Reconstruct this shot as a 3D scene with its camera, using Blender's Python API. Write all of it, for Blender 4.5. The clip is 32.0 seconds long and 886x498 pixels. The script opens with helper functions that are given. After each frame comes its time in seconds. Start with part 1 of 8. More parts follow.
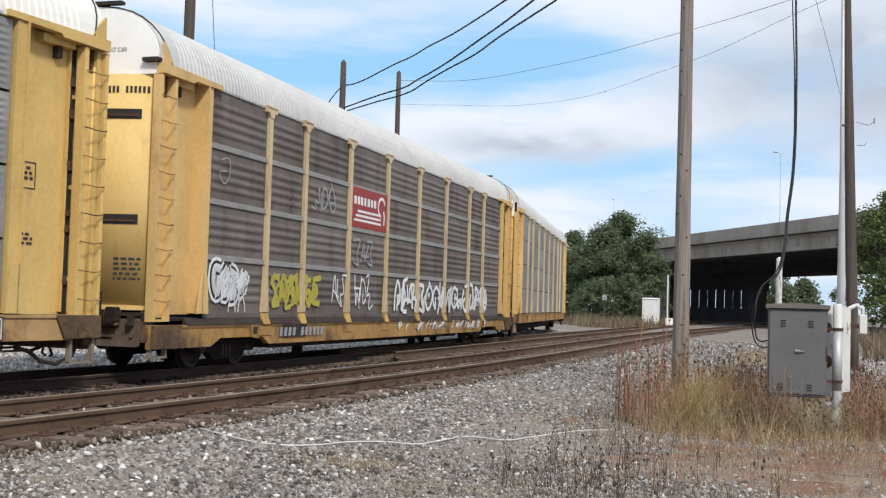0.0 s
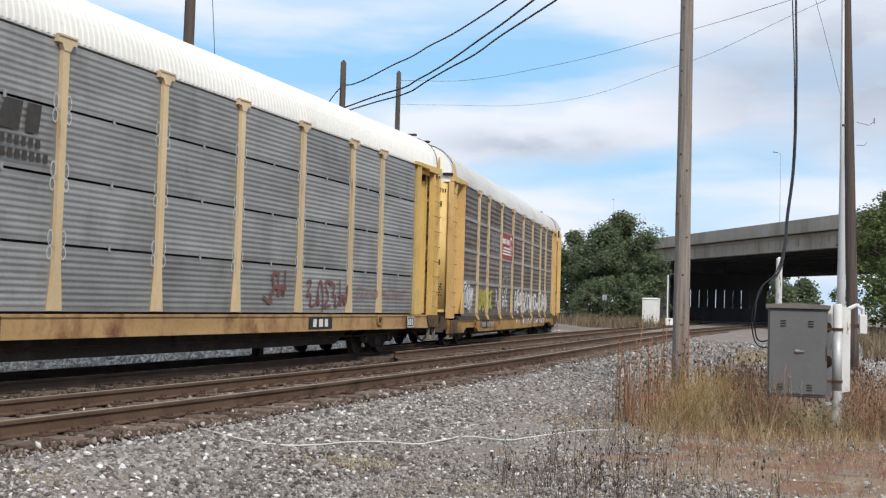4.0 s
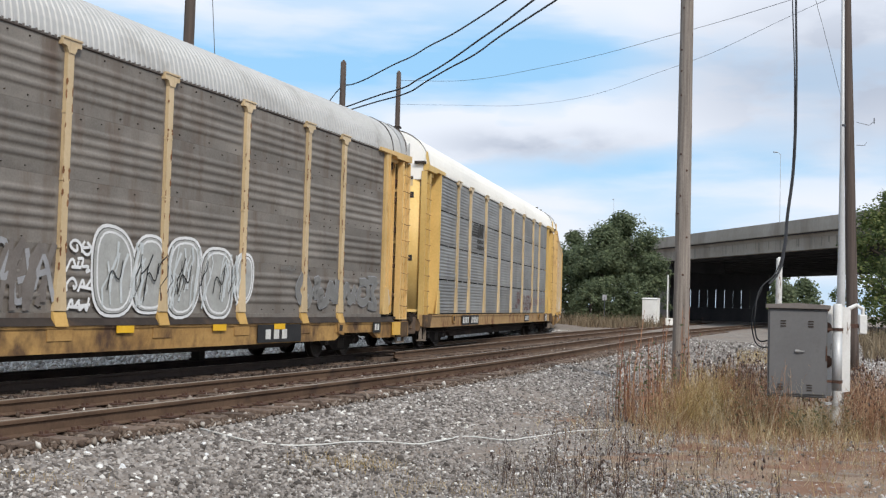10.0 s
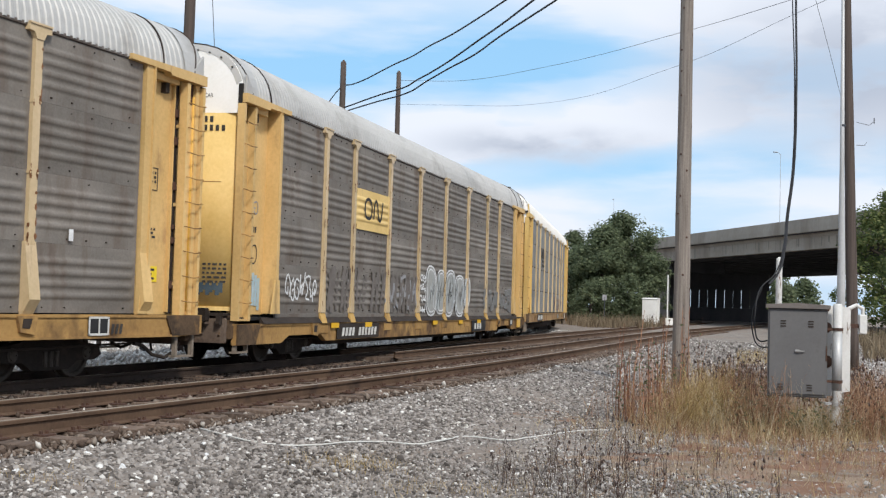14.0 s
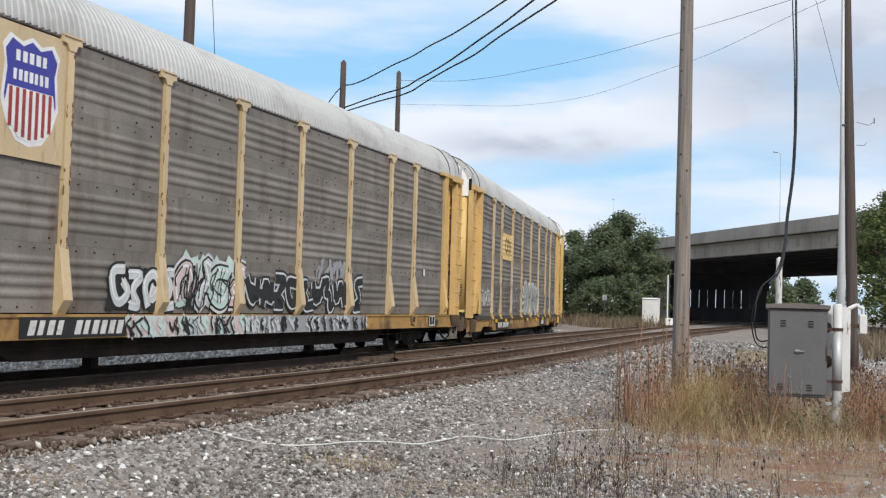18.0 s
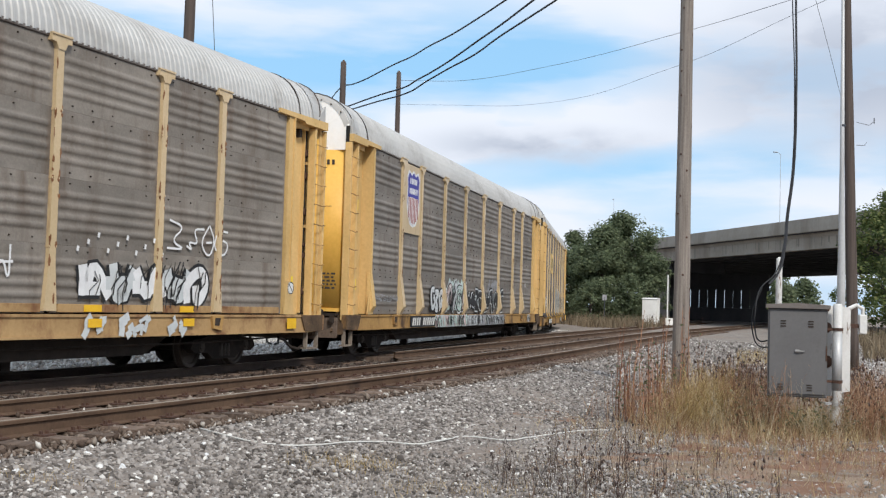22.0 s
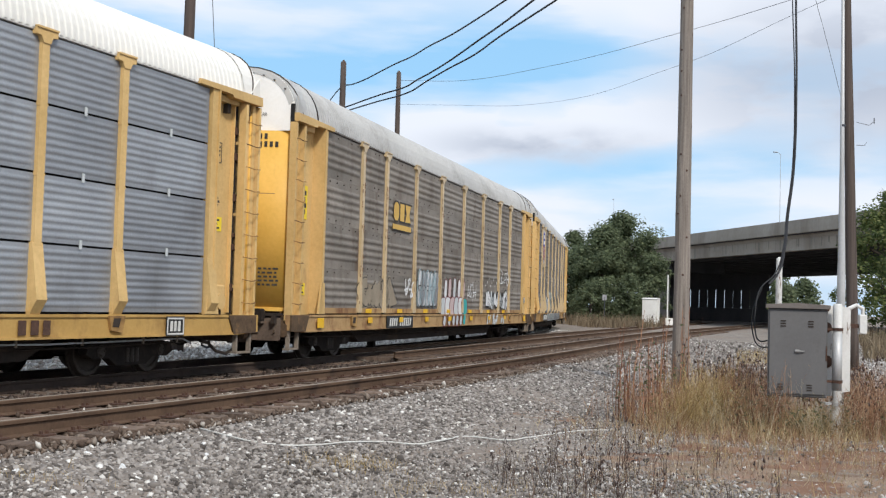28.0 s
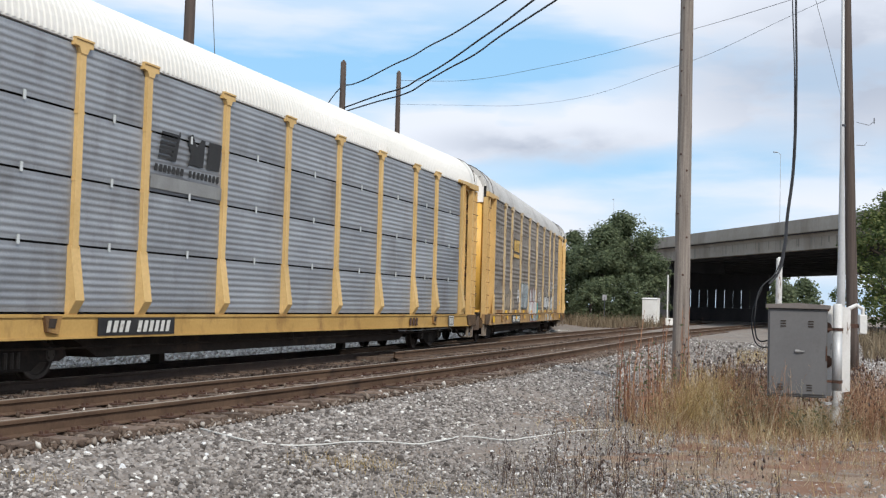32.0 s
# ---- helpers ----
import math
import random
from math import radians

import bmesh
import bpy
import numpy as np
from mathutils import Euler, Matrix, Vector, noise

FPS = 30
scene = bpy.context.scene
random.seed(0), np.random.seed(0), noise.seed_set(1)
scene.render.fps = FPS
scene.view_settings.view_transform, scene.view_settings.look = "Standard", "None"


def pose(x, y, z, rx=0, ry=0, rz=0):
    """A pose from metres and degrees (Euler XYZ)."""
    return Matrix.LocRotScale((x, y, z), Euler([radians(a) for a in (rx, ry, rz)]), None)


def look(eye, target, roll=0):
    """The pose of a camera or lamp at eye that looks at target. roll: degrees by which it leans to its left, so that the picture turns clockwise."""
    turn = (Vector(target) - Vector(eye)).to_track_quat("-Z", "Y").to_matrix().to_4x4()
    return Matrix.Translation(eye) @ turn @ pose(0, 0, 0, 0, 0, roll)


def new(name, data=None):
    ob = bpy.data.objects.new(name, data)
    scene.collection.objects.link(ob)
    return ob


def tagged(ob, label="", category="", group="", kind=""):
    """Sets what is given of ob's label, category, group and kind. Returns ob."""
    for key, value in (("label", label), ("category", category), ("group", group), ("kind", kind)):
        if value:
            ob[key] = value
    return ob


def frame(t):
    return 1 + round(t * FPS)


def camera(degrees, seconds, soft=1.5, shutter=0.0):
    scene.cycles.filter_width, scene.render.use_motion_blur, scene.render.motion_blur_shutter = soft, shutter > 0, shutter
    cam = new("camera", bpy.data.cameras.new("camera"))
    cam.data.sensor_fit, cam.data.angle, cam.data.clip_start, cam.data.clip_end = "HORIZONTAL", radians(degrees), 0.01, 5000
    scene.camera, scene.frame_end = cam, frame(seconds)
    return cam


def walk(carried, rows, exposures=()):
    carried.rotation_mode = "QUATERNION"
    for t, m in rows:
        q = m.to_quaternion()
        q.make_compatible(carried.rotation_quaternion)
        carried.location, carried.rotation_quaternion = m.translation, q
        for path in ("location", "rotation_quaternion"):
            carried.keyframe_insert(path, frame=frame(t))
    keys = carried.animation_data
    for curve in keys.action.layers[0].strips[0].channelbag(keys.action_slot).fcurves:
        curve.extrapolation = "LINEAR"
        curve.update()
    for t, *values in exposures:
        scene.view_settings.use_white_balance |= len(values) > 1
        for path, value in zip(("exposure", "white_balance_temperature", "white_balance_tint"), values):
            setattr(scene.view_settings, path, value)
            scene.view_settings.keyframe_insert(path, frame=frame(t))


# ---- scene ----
EYE = (0.0, 0.0, 1.3755)
PITCH_UP, ROLL = 2.658, 1.624
cam = camera(41.1, 32.0, soft=1.25, shutter=0.1)
AIM = (0.0, math.cos(radians(PITCH_UP)), EYE[2] + math.sin(radians(PITCH_UP)))
STAND = look(EYE, AIM, ROLL)
walk(cam, [(0.0, STAND), (32.0, STAND)])

# ---------------------------------------------------------------- light
SUN_AZ, SUN_EL = radians(155.0), radians(42.0)      # compass angle from +Y clockwise
world = bpy.data.worlds.new("sky")
scene.world = world
world.use_nodes = True
wn, wl = world.node_tree.nodes, world.node_tree.links
wn.clear()
w_out = wn.new("ShaderNodeOutputWorld")
w_bg = wn.new("ShaderNodeBackground")
w_bg.inputs["Strength"].default_value = 0.119
w_sky = wn.new("ShaderNodeTexSky")
w_sky.sky_type = "NISHITA"
w_sky.sun_disc = False
w_sky.sun_elevation, w_sky.sun_rotation = SUN_EL, SUN_AZ
w_sky.air_density, w_sky.dust_density, w_sky.ozone_density = 1.0, 1.2, 1.0
w_tc = wn.new("ShaderNodeTexCoord")
w_sep = wn.new("ShaderNodeSeparateXYZ")
wl.new(w_tc.outputs["Generated"], w_sep.inputs[0])


def wmath(op, a, b=None, clamp=False):
    n = wn.new("ShaderNodeMath")
    n.operation, n.use_clamp = op, clamp
    for i, v in enumerate((a, b)):
        if v is None:
            continue
        if isinstance(v, (int, float)):
            n.inputs[i].default_value = v
        else:
            wl.new(v, n.inputs[i])
    return n.outputs[0]


def wcloud(sx, sy, sz, scale, detail, lo, hi, off):
    """A cloud layer over the dome: stretched noise, cut between lo and hi."""
    m = wn.new("ShaderNodeMapping")
    m.inputs["Scale"].default_value = (sx, sy, sz)
    m.inputs["Location"].default_value = off
    wl.new(w_tc.outputs["Generated"], m.inputs["Vector"])
    n = wn.new("ShaderNodeTexNoise")
    n.inputs["Scale"].default_value, n.inputs["Detail"].default_value = scale, detail
    n.inputs["Roughness"].default_value = 0.5
    wl.new(m.outputs[0], n.inputs["Vector"])
    r = wn.new("ShaderNodeMapRange")
    r.interpolation_type = "SMOOTHSTEP"
    r.inputs["From Min"].default_value, r.inputs["From Max"].default_value = lo, hi
    wl.new(n.outputs["Fac"], r.inputs["Value"])
    return r.outputs["Result"]


def wmix(fac, a, b):
    n = wn.new("ShaderNodeMix")
    n.data_type = "RGBA"
    if isinstance(fac, (int, float)):
        n.inputs["Factor"].default_value = fac
    else:
        wl.new(fac, n.inputs["Factor"])
    for key, v in (("A", a), ("B", b)):
        sock = [s for s in n.inputs if s.name == key and s.type == "RGBA"][0]
        if isinstance(v, tuple):
            sock.default_value = (*v, 1)
        else:
            wl.new(v, sock)
    return [s for s in n.outputs if s.type == "RGBA"][0]


CLOUD_WHITE, CLOUD_GREY = (7.3, 7.75, 8.6), (4.1, 4.6, 5.6)


def wblob(px, pz, sx, sz, soft):
    """A soft oval on the dome round the direction (px, 1, pz), 1 inside."""
    m = wn.new("ShaderNodeMapping")
    d = Vector((px, 1.0, pz)).normalized()
    m.inputs["Scale"].default_value = (1 / sx, 0.0, 1 / sz)
    m.inputs["Location"].default_value = (-d.x / sx, 0.0, -d.z / sz)
    wl.new(w_tc.outputs["Generated"], m.inputs["Vector"])
    ln = wn.new("ShaderNodeVectorMath")
    ln.operation = "LENGTH"
    wl.new(m.outputs[0], ln.inputs[0])
    r = wn.new("ShaderNodeMapRange")
    r.interpolation_type = "SMOOTHSTEP"
    r.inputs["From Min"].default_value, r.inputs["From Max"].default_value = 1.0 + soft, 1.0 - soft
    wl.new(ln.outputs["Value"], r.inputs["Value"])
    return r.outputs["Result"]


veil = wcloud(1, 1, 5.0, 2.3, 5, 0.34, 0.70, (3.1, 0.4, 1.7))
streak = wcloud(1, 1, 5.5, 3.4, 7, 0.42, 0.66, (0.3, 5.2, 2.9))
puff = wcloud(1, 1, 2.2, 8.0, 8, 0.42, 0.64, (2.3, 1.2, 0.9))
blue_open = wblob(0.06, 0.200, 0.30, 0.032, 0.9)
low_open = wblob(0.16, 0.118, 0.20, 0.016, 0.9)
bank_a = wmath("MULTIPLY", wblob(0.085, 0.150, 0.10, 0.026, 0.8), wmath("ADD", puff, 0.25, True))
bank_b = wmath("MULTIPLY", wblob(0.35, 0.215, 0.14, 0.060, 0.8), wmath("ADD", puff, 0.35, True))
grey_a = wmath("MULTIPLY", wblob(0.085, 0.136, 0.075, 0.013, 0.9), wmath("ADD", puff, 0.25, True))
grey_b = wmath("MULTIPLY", wblob(0.345, 0.205, 0.11, 0.050, 0.9), wmath("ADD", puff, 0.62, True))
cover = wmath("ADD", wmath("MULTIPLY", veil, 0.42), wmath("MULTIPLY", streak, 0.72), True)
cover = wmath("ADD", cover, 0.30, True)
cover = wmath("SUBTRACT", cover, wmath("MULTIPLY", blue_open, 0.72), True)
cover = wmath("SUBTRACT", cover, wmath("MULTIPLY", low_open, 0.35), True)
cover = wmath("ADD", cover, wmath("MULTIPLY", wmath("ADD", bank_a, bank_b, True), 0.75), True)
blue_sky = wmix(0.72, w_sky.outputs[0], (3.0, 6.1, 9.3))
sky_c = wmix(cover, blue_sky, CLOUD_WHITE)
sky_c = wmix(wmath("MULTIPLY", wmath("ADD", grey_a, grey_b, True), 0.92), sky_c, CLOUD_GREY)
wl.new(sky_c, w_bg.inputs["Color"])
wl.new(w_bg.outputs[0], w_out.inputs[0])

sun = new("sun", bpy.data.lights.new("sun", "SUN"))
sun.data.energy, sun.data.angle, sun.data.color = 3.0, radians(7.0), (1.0, 0.94, 0.85)
sun_from = Vector((math.sin(SUN_AZ) * math.cos(SUN_EL), math.cos(SUN_AZ) * math.cos(SUN_EL), math.sin(SUN_EL)))
sun.matrix_world = look(sun_from * 60, (0, 0, 0))
scene.view_settings.exposure = 0.0


# ---------------------------------------------------------------- materials
def mat(name, dark, light, rough=0.8, metal=0.0, scale=2.0, fine=30.0, bump=0.2, stretch=(1, 1, 1), third=None,
        third_at=(0.58, 0.7), third_scale=1.0, third_stretch=(1, 1, 1), coords="Object", by_object=0.0, spec=0.3):
    """Two colours mixed by a coarse and a fine noise, a third one in patches, and fine relief."""
    m = bpy.data.materials.new(name)
    m.use_nodes = True
    nt = m.node_tree
    nodes, links = nt.nodes, nt.links
    bsdf = nodes["Principled BSDF"]
    bsdf.inputs["Roughness"].default_value = rough
    bsdf.inputs["Metallic"].default_value = metal
    bsdf.inputs["Specular IOR Level"].default_value = spec
    tc = nodes.new("ShaderNodeTexCoord")
    place = tc.outputs[coords]
    if by_object:
        own = nodes.new("ShaderNodeObjectInfo")
        far = nodes.new("ShaderNodeVectorMath")
        far.operation = "MULTIPLY_ADD"
        links.new(own.outputs["Random"], far.inputs[0])
        far.inputs[1].default_value = (37.0, 19.0, 53.0)
        links.new(place, far.inputs[2])
        place = far.outputs[0]

    def mapped(st):
        mp = nodes.new("ShaderNodeMapping")
        mp.inputs["Scale"].default_value = st
        links.new(place, mp.inputs["Vector"])
        if by_object:
            info = nodes.new("ShaderNodeObjectInfo")
            mul = nodes.new("ShaderNodeMath")
            mul.operation = "MULTIPLY"
            mul.inputs[1].default_value = 37.0
            links.new(info.outputs["Random"], mul.inputs[0])
            links.new(mul.outputs[0], mp.inputs["Location"])
        return mp.outputs[0]

    def noise_node(sc, st, detail=5, rough_=0.6):
        n = nodes.new("ShaderNodeTexNoise")
        n.inputs["Scale"].default_value, n.inputs["Detail"].default_value = sc, detail
        n.inputs["Roughness"].default_value = rough_
        links.new(mapped(st), n.inputs["Vector"])
        return n.outputs["Fac"]

    def ramp(fac, lo, hi):
        r = nodes.new("ShaderNodeMapRange")
        r.inputs["From Min"].default_value, r.inputs["From Max"].default_value = lo, hi
        links.new(fac, r.inputs["Value"])
        return r.outputs["Result"]

    def mix(fac, a, b, mode="MIX"):
        n = nodes.new("ShaderNodeMix")
        n.data_type, n.blend_type = "RGBA", mode
        if isinstance(fac, float):
            n.inputs["Factor"].default_value = fac
        else:
            links.new(fac, n.inputs["Factor"])
        for key, v in (("A", a), ("B", b)):
            sock = [s for s in n.inputs if s.name == key and s.type == "RGBA"][0]
            if isinstance(v, tuple):
                sock.default_value = (*v, 1)
            else:
                links.new(v, sock)
        return [s for s in n.outputs if s.type == "RGBA"][0]

    coarse = noise_node(scale, stretch)
    small = noise_node(fine, (1, 1, 1), 3)
    add = nodes.new("ShaderNodeMath")
    add.operation = "MULTIPLY_ADD"
    add.inputs[1].default_value = 0.45
    links.new(small, add.inputs[0])
    links.new(coarse, add.inputs[2])
    col = mix(ramp(add.outputs[0], 0.5, 0.95), dark, light)
    if third:
        col = mix(ramp(noise_node(third_scale, third_stretch, 6, 0.65), *third_at), col, third)
    if by_object:
        info = nodes.new("ShaderNodeObjectInfo")
        hsv = nodes.new("ShaderNodeHueSaturation")
        mr = nodes.new("ShaderNodeMapRange")
        mr.inputs["To Min"].default_value, mr.inputs["To Max"].default_value = 1 - by_object, 1 + by_object
        links.new(info.outputs["Random"], mr.inputs["Value"])
        links.new(mr.outputs["Result"], hsv.inputs["Value"])
        links.new(col, hsv.inputs["Color"])
        col = hsv.outputs["Color"]
    links.new(col, bsdf.inputs["Base Color"])
    if bump:
        b = nodes.new("ShaderNodeBump")
        b.inputs["Strength"].default_value, b.inputs["Distance"].default_value = bump, 0.02
        links.new(small, b.inputs["Height"])
        links.new(b.outputs[0], bsdf.inputs["Normal"])
    return m


def island_mat(name, colours, rough=0.9, trans=0.0):
    """Colour by piece of a joined mesh: a ramp over the random number of each island."""
    m = bpy.data.materials.new(name)
    m.use_nodes = True
    nodes, links = m.node_tree.nodes, m.node_tree.links
    bsdf = nodes["Principled BSDF"]
    bsdf.inputs["Roughness"].default_value = rough
    bsdf.inputs["Specular IOR Level"].default_value = 0.15
    geo = nodes.new("ShaderNodeNewGeometry")
    ramp = nodes.new("ShaderNodeValToRGB")
    el = ramp.color_ramp.elements
    while len(el) < len(colours):
        el.new(0.5)
    for i, (p, c) in enumerate(colours):
        el[i].position, el[i].color = p, (*c, 1)
    links.new(geo.outputs["Random Per Island"], ramp.inputs[0])
    links.new(ramp.outputs[0], bsdf.inputs["Base Color"])
    if trans:
        tr = nodes.new("ShaderNodeBsdfTranslucent")
        links.new(ramp.outputs[0], tr.inputs["Color"])
        mx = nodes.new("ShaderNodeMixShader")
        mx.inputs[0].default_value = trans
        links.new(bsdf.outputs[0], mx.inputs[1])
        links.new(tr.outputs[0], mx.inputs[2])
        links.new(mx.outputs[0], nodes["Material Output"].inputs[0])
    return m


YELLOW = mat("faded_yellow_paint", (0.51, 0.335, 0.130), (0.70, 0.475, 0.21), 0.6, 0, 0.9, 14, 0.04, (1, 1, 0.7),
             (0.27, 0.150, 0.075), (0.61, 0.84), 1.5, (1.4, 1.4, 0.6), by_object=0.07)
YELLOW_BRIGHT = mat("fresh_yellow_paint", (0.63, 0.365, 0.07), (0.76, 0.46, 0.11), 0.5, 0, 0.8, 12, 0.03, (1, 1, 0.7),
                    (0.36, 0.20, 0.07), (0.66, 0.88), 1.2, (1.5, 1.5, 0.5), by_object=0.05)
CREAM = mat("tan_post_paint", (0.48, 0.355, 0.195), (0.63, 0.48, 0.295), 0.40, 0, 1.2, 18, 0.06, (1, 1, 0.3),
            (0.26, 0.155, 0.085), (0.58, 0.8), 2.0, (3, 3, 0.5), by_object=0.07, spec=0.6)
SILL_Y = mat("side_sill_paint", (0.29, 0.165, 0.062), (0.47, 0.285, 0.105), 0.75, 0, 0.7, 16, 0.08, (0.6, 1, 2.0),
             (0.090, 0.054, 0.036), (0.47, 0.66), 1.1, (1.0, 1, 0.7), by_object=0.05, spec=0.15)
PANEL_BROWN = mat("weathered_brown_panel", (0.112, 0.094, 0.083), (0.190, 0.165, 0.150), 0.65, 0.1, 1.1, 26, 0.06, (0.6, 1, 1.3),
                  (0.085, 0.060, 0.047), (0.50, 0.72), 1.2, (1.5, 1, 0.28), by_object=0.10)
PANEL_GREY = mat("weathered_grey_panel", (0.138, 0.123, 0.108), (0.246, 0.221, 0.195), 0.62, 0.1, 1.1, 26, 0.06, (0.6, 1, 1.3),
                 (0.122, 0.088, 0.067), (0.50, 0.74), 1.3, (1.5, 1, 0.28), by_object=0.10)
PANEL_TAUPE = mat("weathered_taupe_panel", (0.158, 0.139, 0.119), (0.278, 0.247, 0.214), 0.62, 0.1, 1.1, 26, 0.06, (0.6, 1, 1.3),
                  (0.122, 0.088, 0.067), (0.50, 0.74), 1.3, (1.5, 1, 0.28), by_object=0.10)
SILL_TAN = mat("tan_sill_paint", (0.33, 0.205, 0.095), (0.47, 0.31, 0.15), 0.75, 0, 0.9, 16, 0.08, (0.6, 1, 1.5),
               (0.17, 0.075, 0.04), (0.48, 0.66), 1.3, (1.0, 1, 0.7), by_object=0.05, spec=0.15)
SILL_YELLOW = mat("stained_yellow_sill", (0.43, 0.262, 0.082), (0.56, 0.355, 0.125), 0.7, 0, 0.9, 16, 0.06, (0.6, 1, 1.4), (0.24, 0.13, 0.055), (0.50, 0.72), 1.2, (1.0, 1, 0.6), by_object=0.05, spec=0.15)
AMBER = mat("amber_reflector", (0.72, 0.40, 0.02), (0.80, 0.48, 0.03), 0.5, 0, 4, 30, 0)
SCRUB_SOIL = mat("gritty_brown_soil", (0.18, 0.128, 0.092), (0.35, 0.265, 0.195), 0.97, 0, 2.6, 38, 0.9, (1, 1, 1), (0.30, 0.195, 0.145), (0.50, 0.66), 1.1, spec=0.1)
PANEL_BLUE = mat("galvanized_panel", (0.245, 0.258, 0.280), (0.360, 0.378, 0.405), 0.5, 0.35, 1.3, 30, 0.05, (0.5, 1, 1),
                 (0.19, 0.19, 0.195), (0.52, 0.78), 0.9, (1, 1, 0.4), by_object=0.10)
PANEL_SILVER = mat("dull_galvanized_panel", (0.205, 0.205, 0.200), (0.325, 0.325, 0.318), 0.5, 0.3, 1.3, 30, 0.05, (0.5, 1, 1),
                   (0.16, 0.155, 0.15), (0.52, 0.78), 0.9, (1, 1, 0.4), by_object=0.12)
YELLOW_OLIVE = mat("olive_yellow_paint", (0.50, 0.335, 0.115), (0.67, 0.465, 0.175), 0.6, 0, 0.9, 14, 0.04, (1, 1, 0.7),
                   (0.28, 0.16, 0.075), (0.62, 0.84), 1.5, (1.4, 1.4, 0.6), by_object=0.06)
YELLOW_PALE = mat("pale_yellow_paint", (0.62, 0.42, 0.14), (0.76, 0.55, 0.23), 0.55, 0, 0.9, 14, 0.03, (1, 1, 0.7),
                  (0.40, 0.24, 0.10), (0.63, 0.86), 1.4, (1.5, 1.5, 0.5), by_object=0.05)
RUST_STAIN = mat("rust_stain", (0.15, 0.065, 0.032), (0.27, 0.13, 0.065), 0.85, 0, 4, 30, 0.05, third=(0.32, 0.21, 0.11), by_object=0.05, spec=0.1)
STRIP_LIGHT = mat("pale_joint_strip", (0.24, 0.23, 0.22), (0.33, 0.32, 0.31), 0.6, 0.2, 2, 30, 0.05)
# near-black that paints in the shade inside gaps and slots
GAP_SHADE = mat("unlit_interior", (0.012, 0.012, 0.013), (0.022, 0.021, 0.02), 0.9, 0, 2, 20, 0)
ROOF_WHITE = mat("white_roof_paint", (0.66, 0.645, 0.60), (0.78, 0.76, 0.72), 0.6, 0, 0.6, 8, 0.04, (0.5, 1, 1),
                 (0.52, 0.49, 0.43), (0.62, 0.8), 0.7)
ROOF_GREY = mat("galvanized_roof", (0.42, 0.412, 0.398), (0.53, 0.522, 0.506), 0.55, 0.25, 0.7, 9, 0.05, (0.5, 1, 1),
                (0.26, 0.24, 0.22), (0.56, 0.8), 0.6)
ROOF_PALE = mat("pale_roof", (0.50, 0.49, 0.47), (0.61, 0.60, 0.58), 0.55, 0.2, 0.7, 9, 0.05, (0.5, 1, 1),
                (0.38, 0.36, 0.33), (0.6, 0.8), 0.6)
WHITE = mat("white_paint", (0.70, 0.68, 0.64), (0.82, 0.81, 0.78), 0.6, 0, 1.5, 20, 0.05, third=(0.50, 0.44, 0.36), third_at=(0.6, 0.8))
DOOR_WHITE = mat("white_door_paint", (0.80, 0.785, 0.75), (0.90, 0.89, 0.87), 0.55, 0, 1.2, 20, 0.03, third=(0.62, 0.56, 0.47), third_at=(0.66, 0.86))
UNDER = mat("grimy_underframe", (0.022, 0.017, 0.014), (0.050, 0.037, 0.030), 0.85, 0, 2, 20, 0.1, third=(0.07, 0.045, 0.03))
END_RUST = mat("grimy_end_sill", (0.055, 0.040, 0.030), (0.16, 0.105, 0.065), 0.9, 0, 1.8, 18, 0.1, (1, 1, 1), (0.20, 0.12, 0.06), (0.56, 0.68), 2.2, by_object=0.1, spec=0.08)
STEP_IRON = mat("dusty_step_iron", (0.16, 0.13, 0.105), (0.28, 0.235, 0.19), 0.85, 0, 3, 24, 0.1, third=(0.09, 0.06, 0.045), spec=0.1)
END_PLATE = mat("dusty_end_plate", (0.085, 0.062, 0.050), (0.19, 0.145, 0.115), 0.9, 0, 2.2, 20, 0.1, third=(0.05, 0.035, 0.028), by_object=0.1, spec=0.08)
WHEEL_M = mat("wheel_steel", (0.035, 0.030, 0.026), (0.075, 0.06, 0.05), 0.6, 0.5, 3, 24, 0.1)
RAIL_SIDE = mat("rusty_rail", (0.074, 0.046, 0.032), (0.140, 0.090, 0.060), 0.85, 0.0, 1.5, 25, 0.1, (1, 1, 1), (0.050, 0.034, 0.027), spec=0.12)
# darker copy of the rail steel: the train's shade is in the colour
RAIL_SHADE = mat("shaded_rail", (0.026, 0.018, 0.015), (0.066, 0.045, 0.035), 0.8, 0.0, 1.5, 25, 0.1)
RAIL_TOP = mat("rail_head", (0.22, 0.175, 0.135), (0.32, 0.27, 0.215), 0.55, 0.2, 1.0, 20, 0.05, (1, 1, 1), (0.15, 0.10, 0.075), (0.5, 0.75), 0.6)
TIE = mat("weathered_tie_wood", (0.082, 0.057, 0.044), (0.200, 0.145, 0.112), 0.95, 0, 2.2, 30, 0.5, (1, 5, 1), (0.045, 0.032, 0.026), by_object=0.3)
GROUND = mat("gravel_ground", (0.15, 0.128, 0.110), (0.30, 0.262, 0.230), 0.95, 0, 1.4, 34, 0.9, (1, 1, 1),
             (0.235, 0.180, 0.140), (0.46, 0.66), 0.30)
DIRT = mat("reddish_bare_dirt", (0.17, 0.094, 0.064), (0.285, 0.174, 0.122), 0.97, 0, 1.9, 34, 0.9, (1, 1, 1), (0.25, 0.22, 0.185), (0.48, 0.62), 1.4, spec=0.1)
TRUCK_M = mat("dusty_truck_iron", (0.016, 0.013, 0.012), (0.036, 0.029, 0.025), 0.9, 0, 2, 20, 0.1, third=(0.060, 0.042, 0.033), spec=0.1)
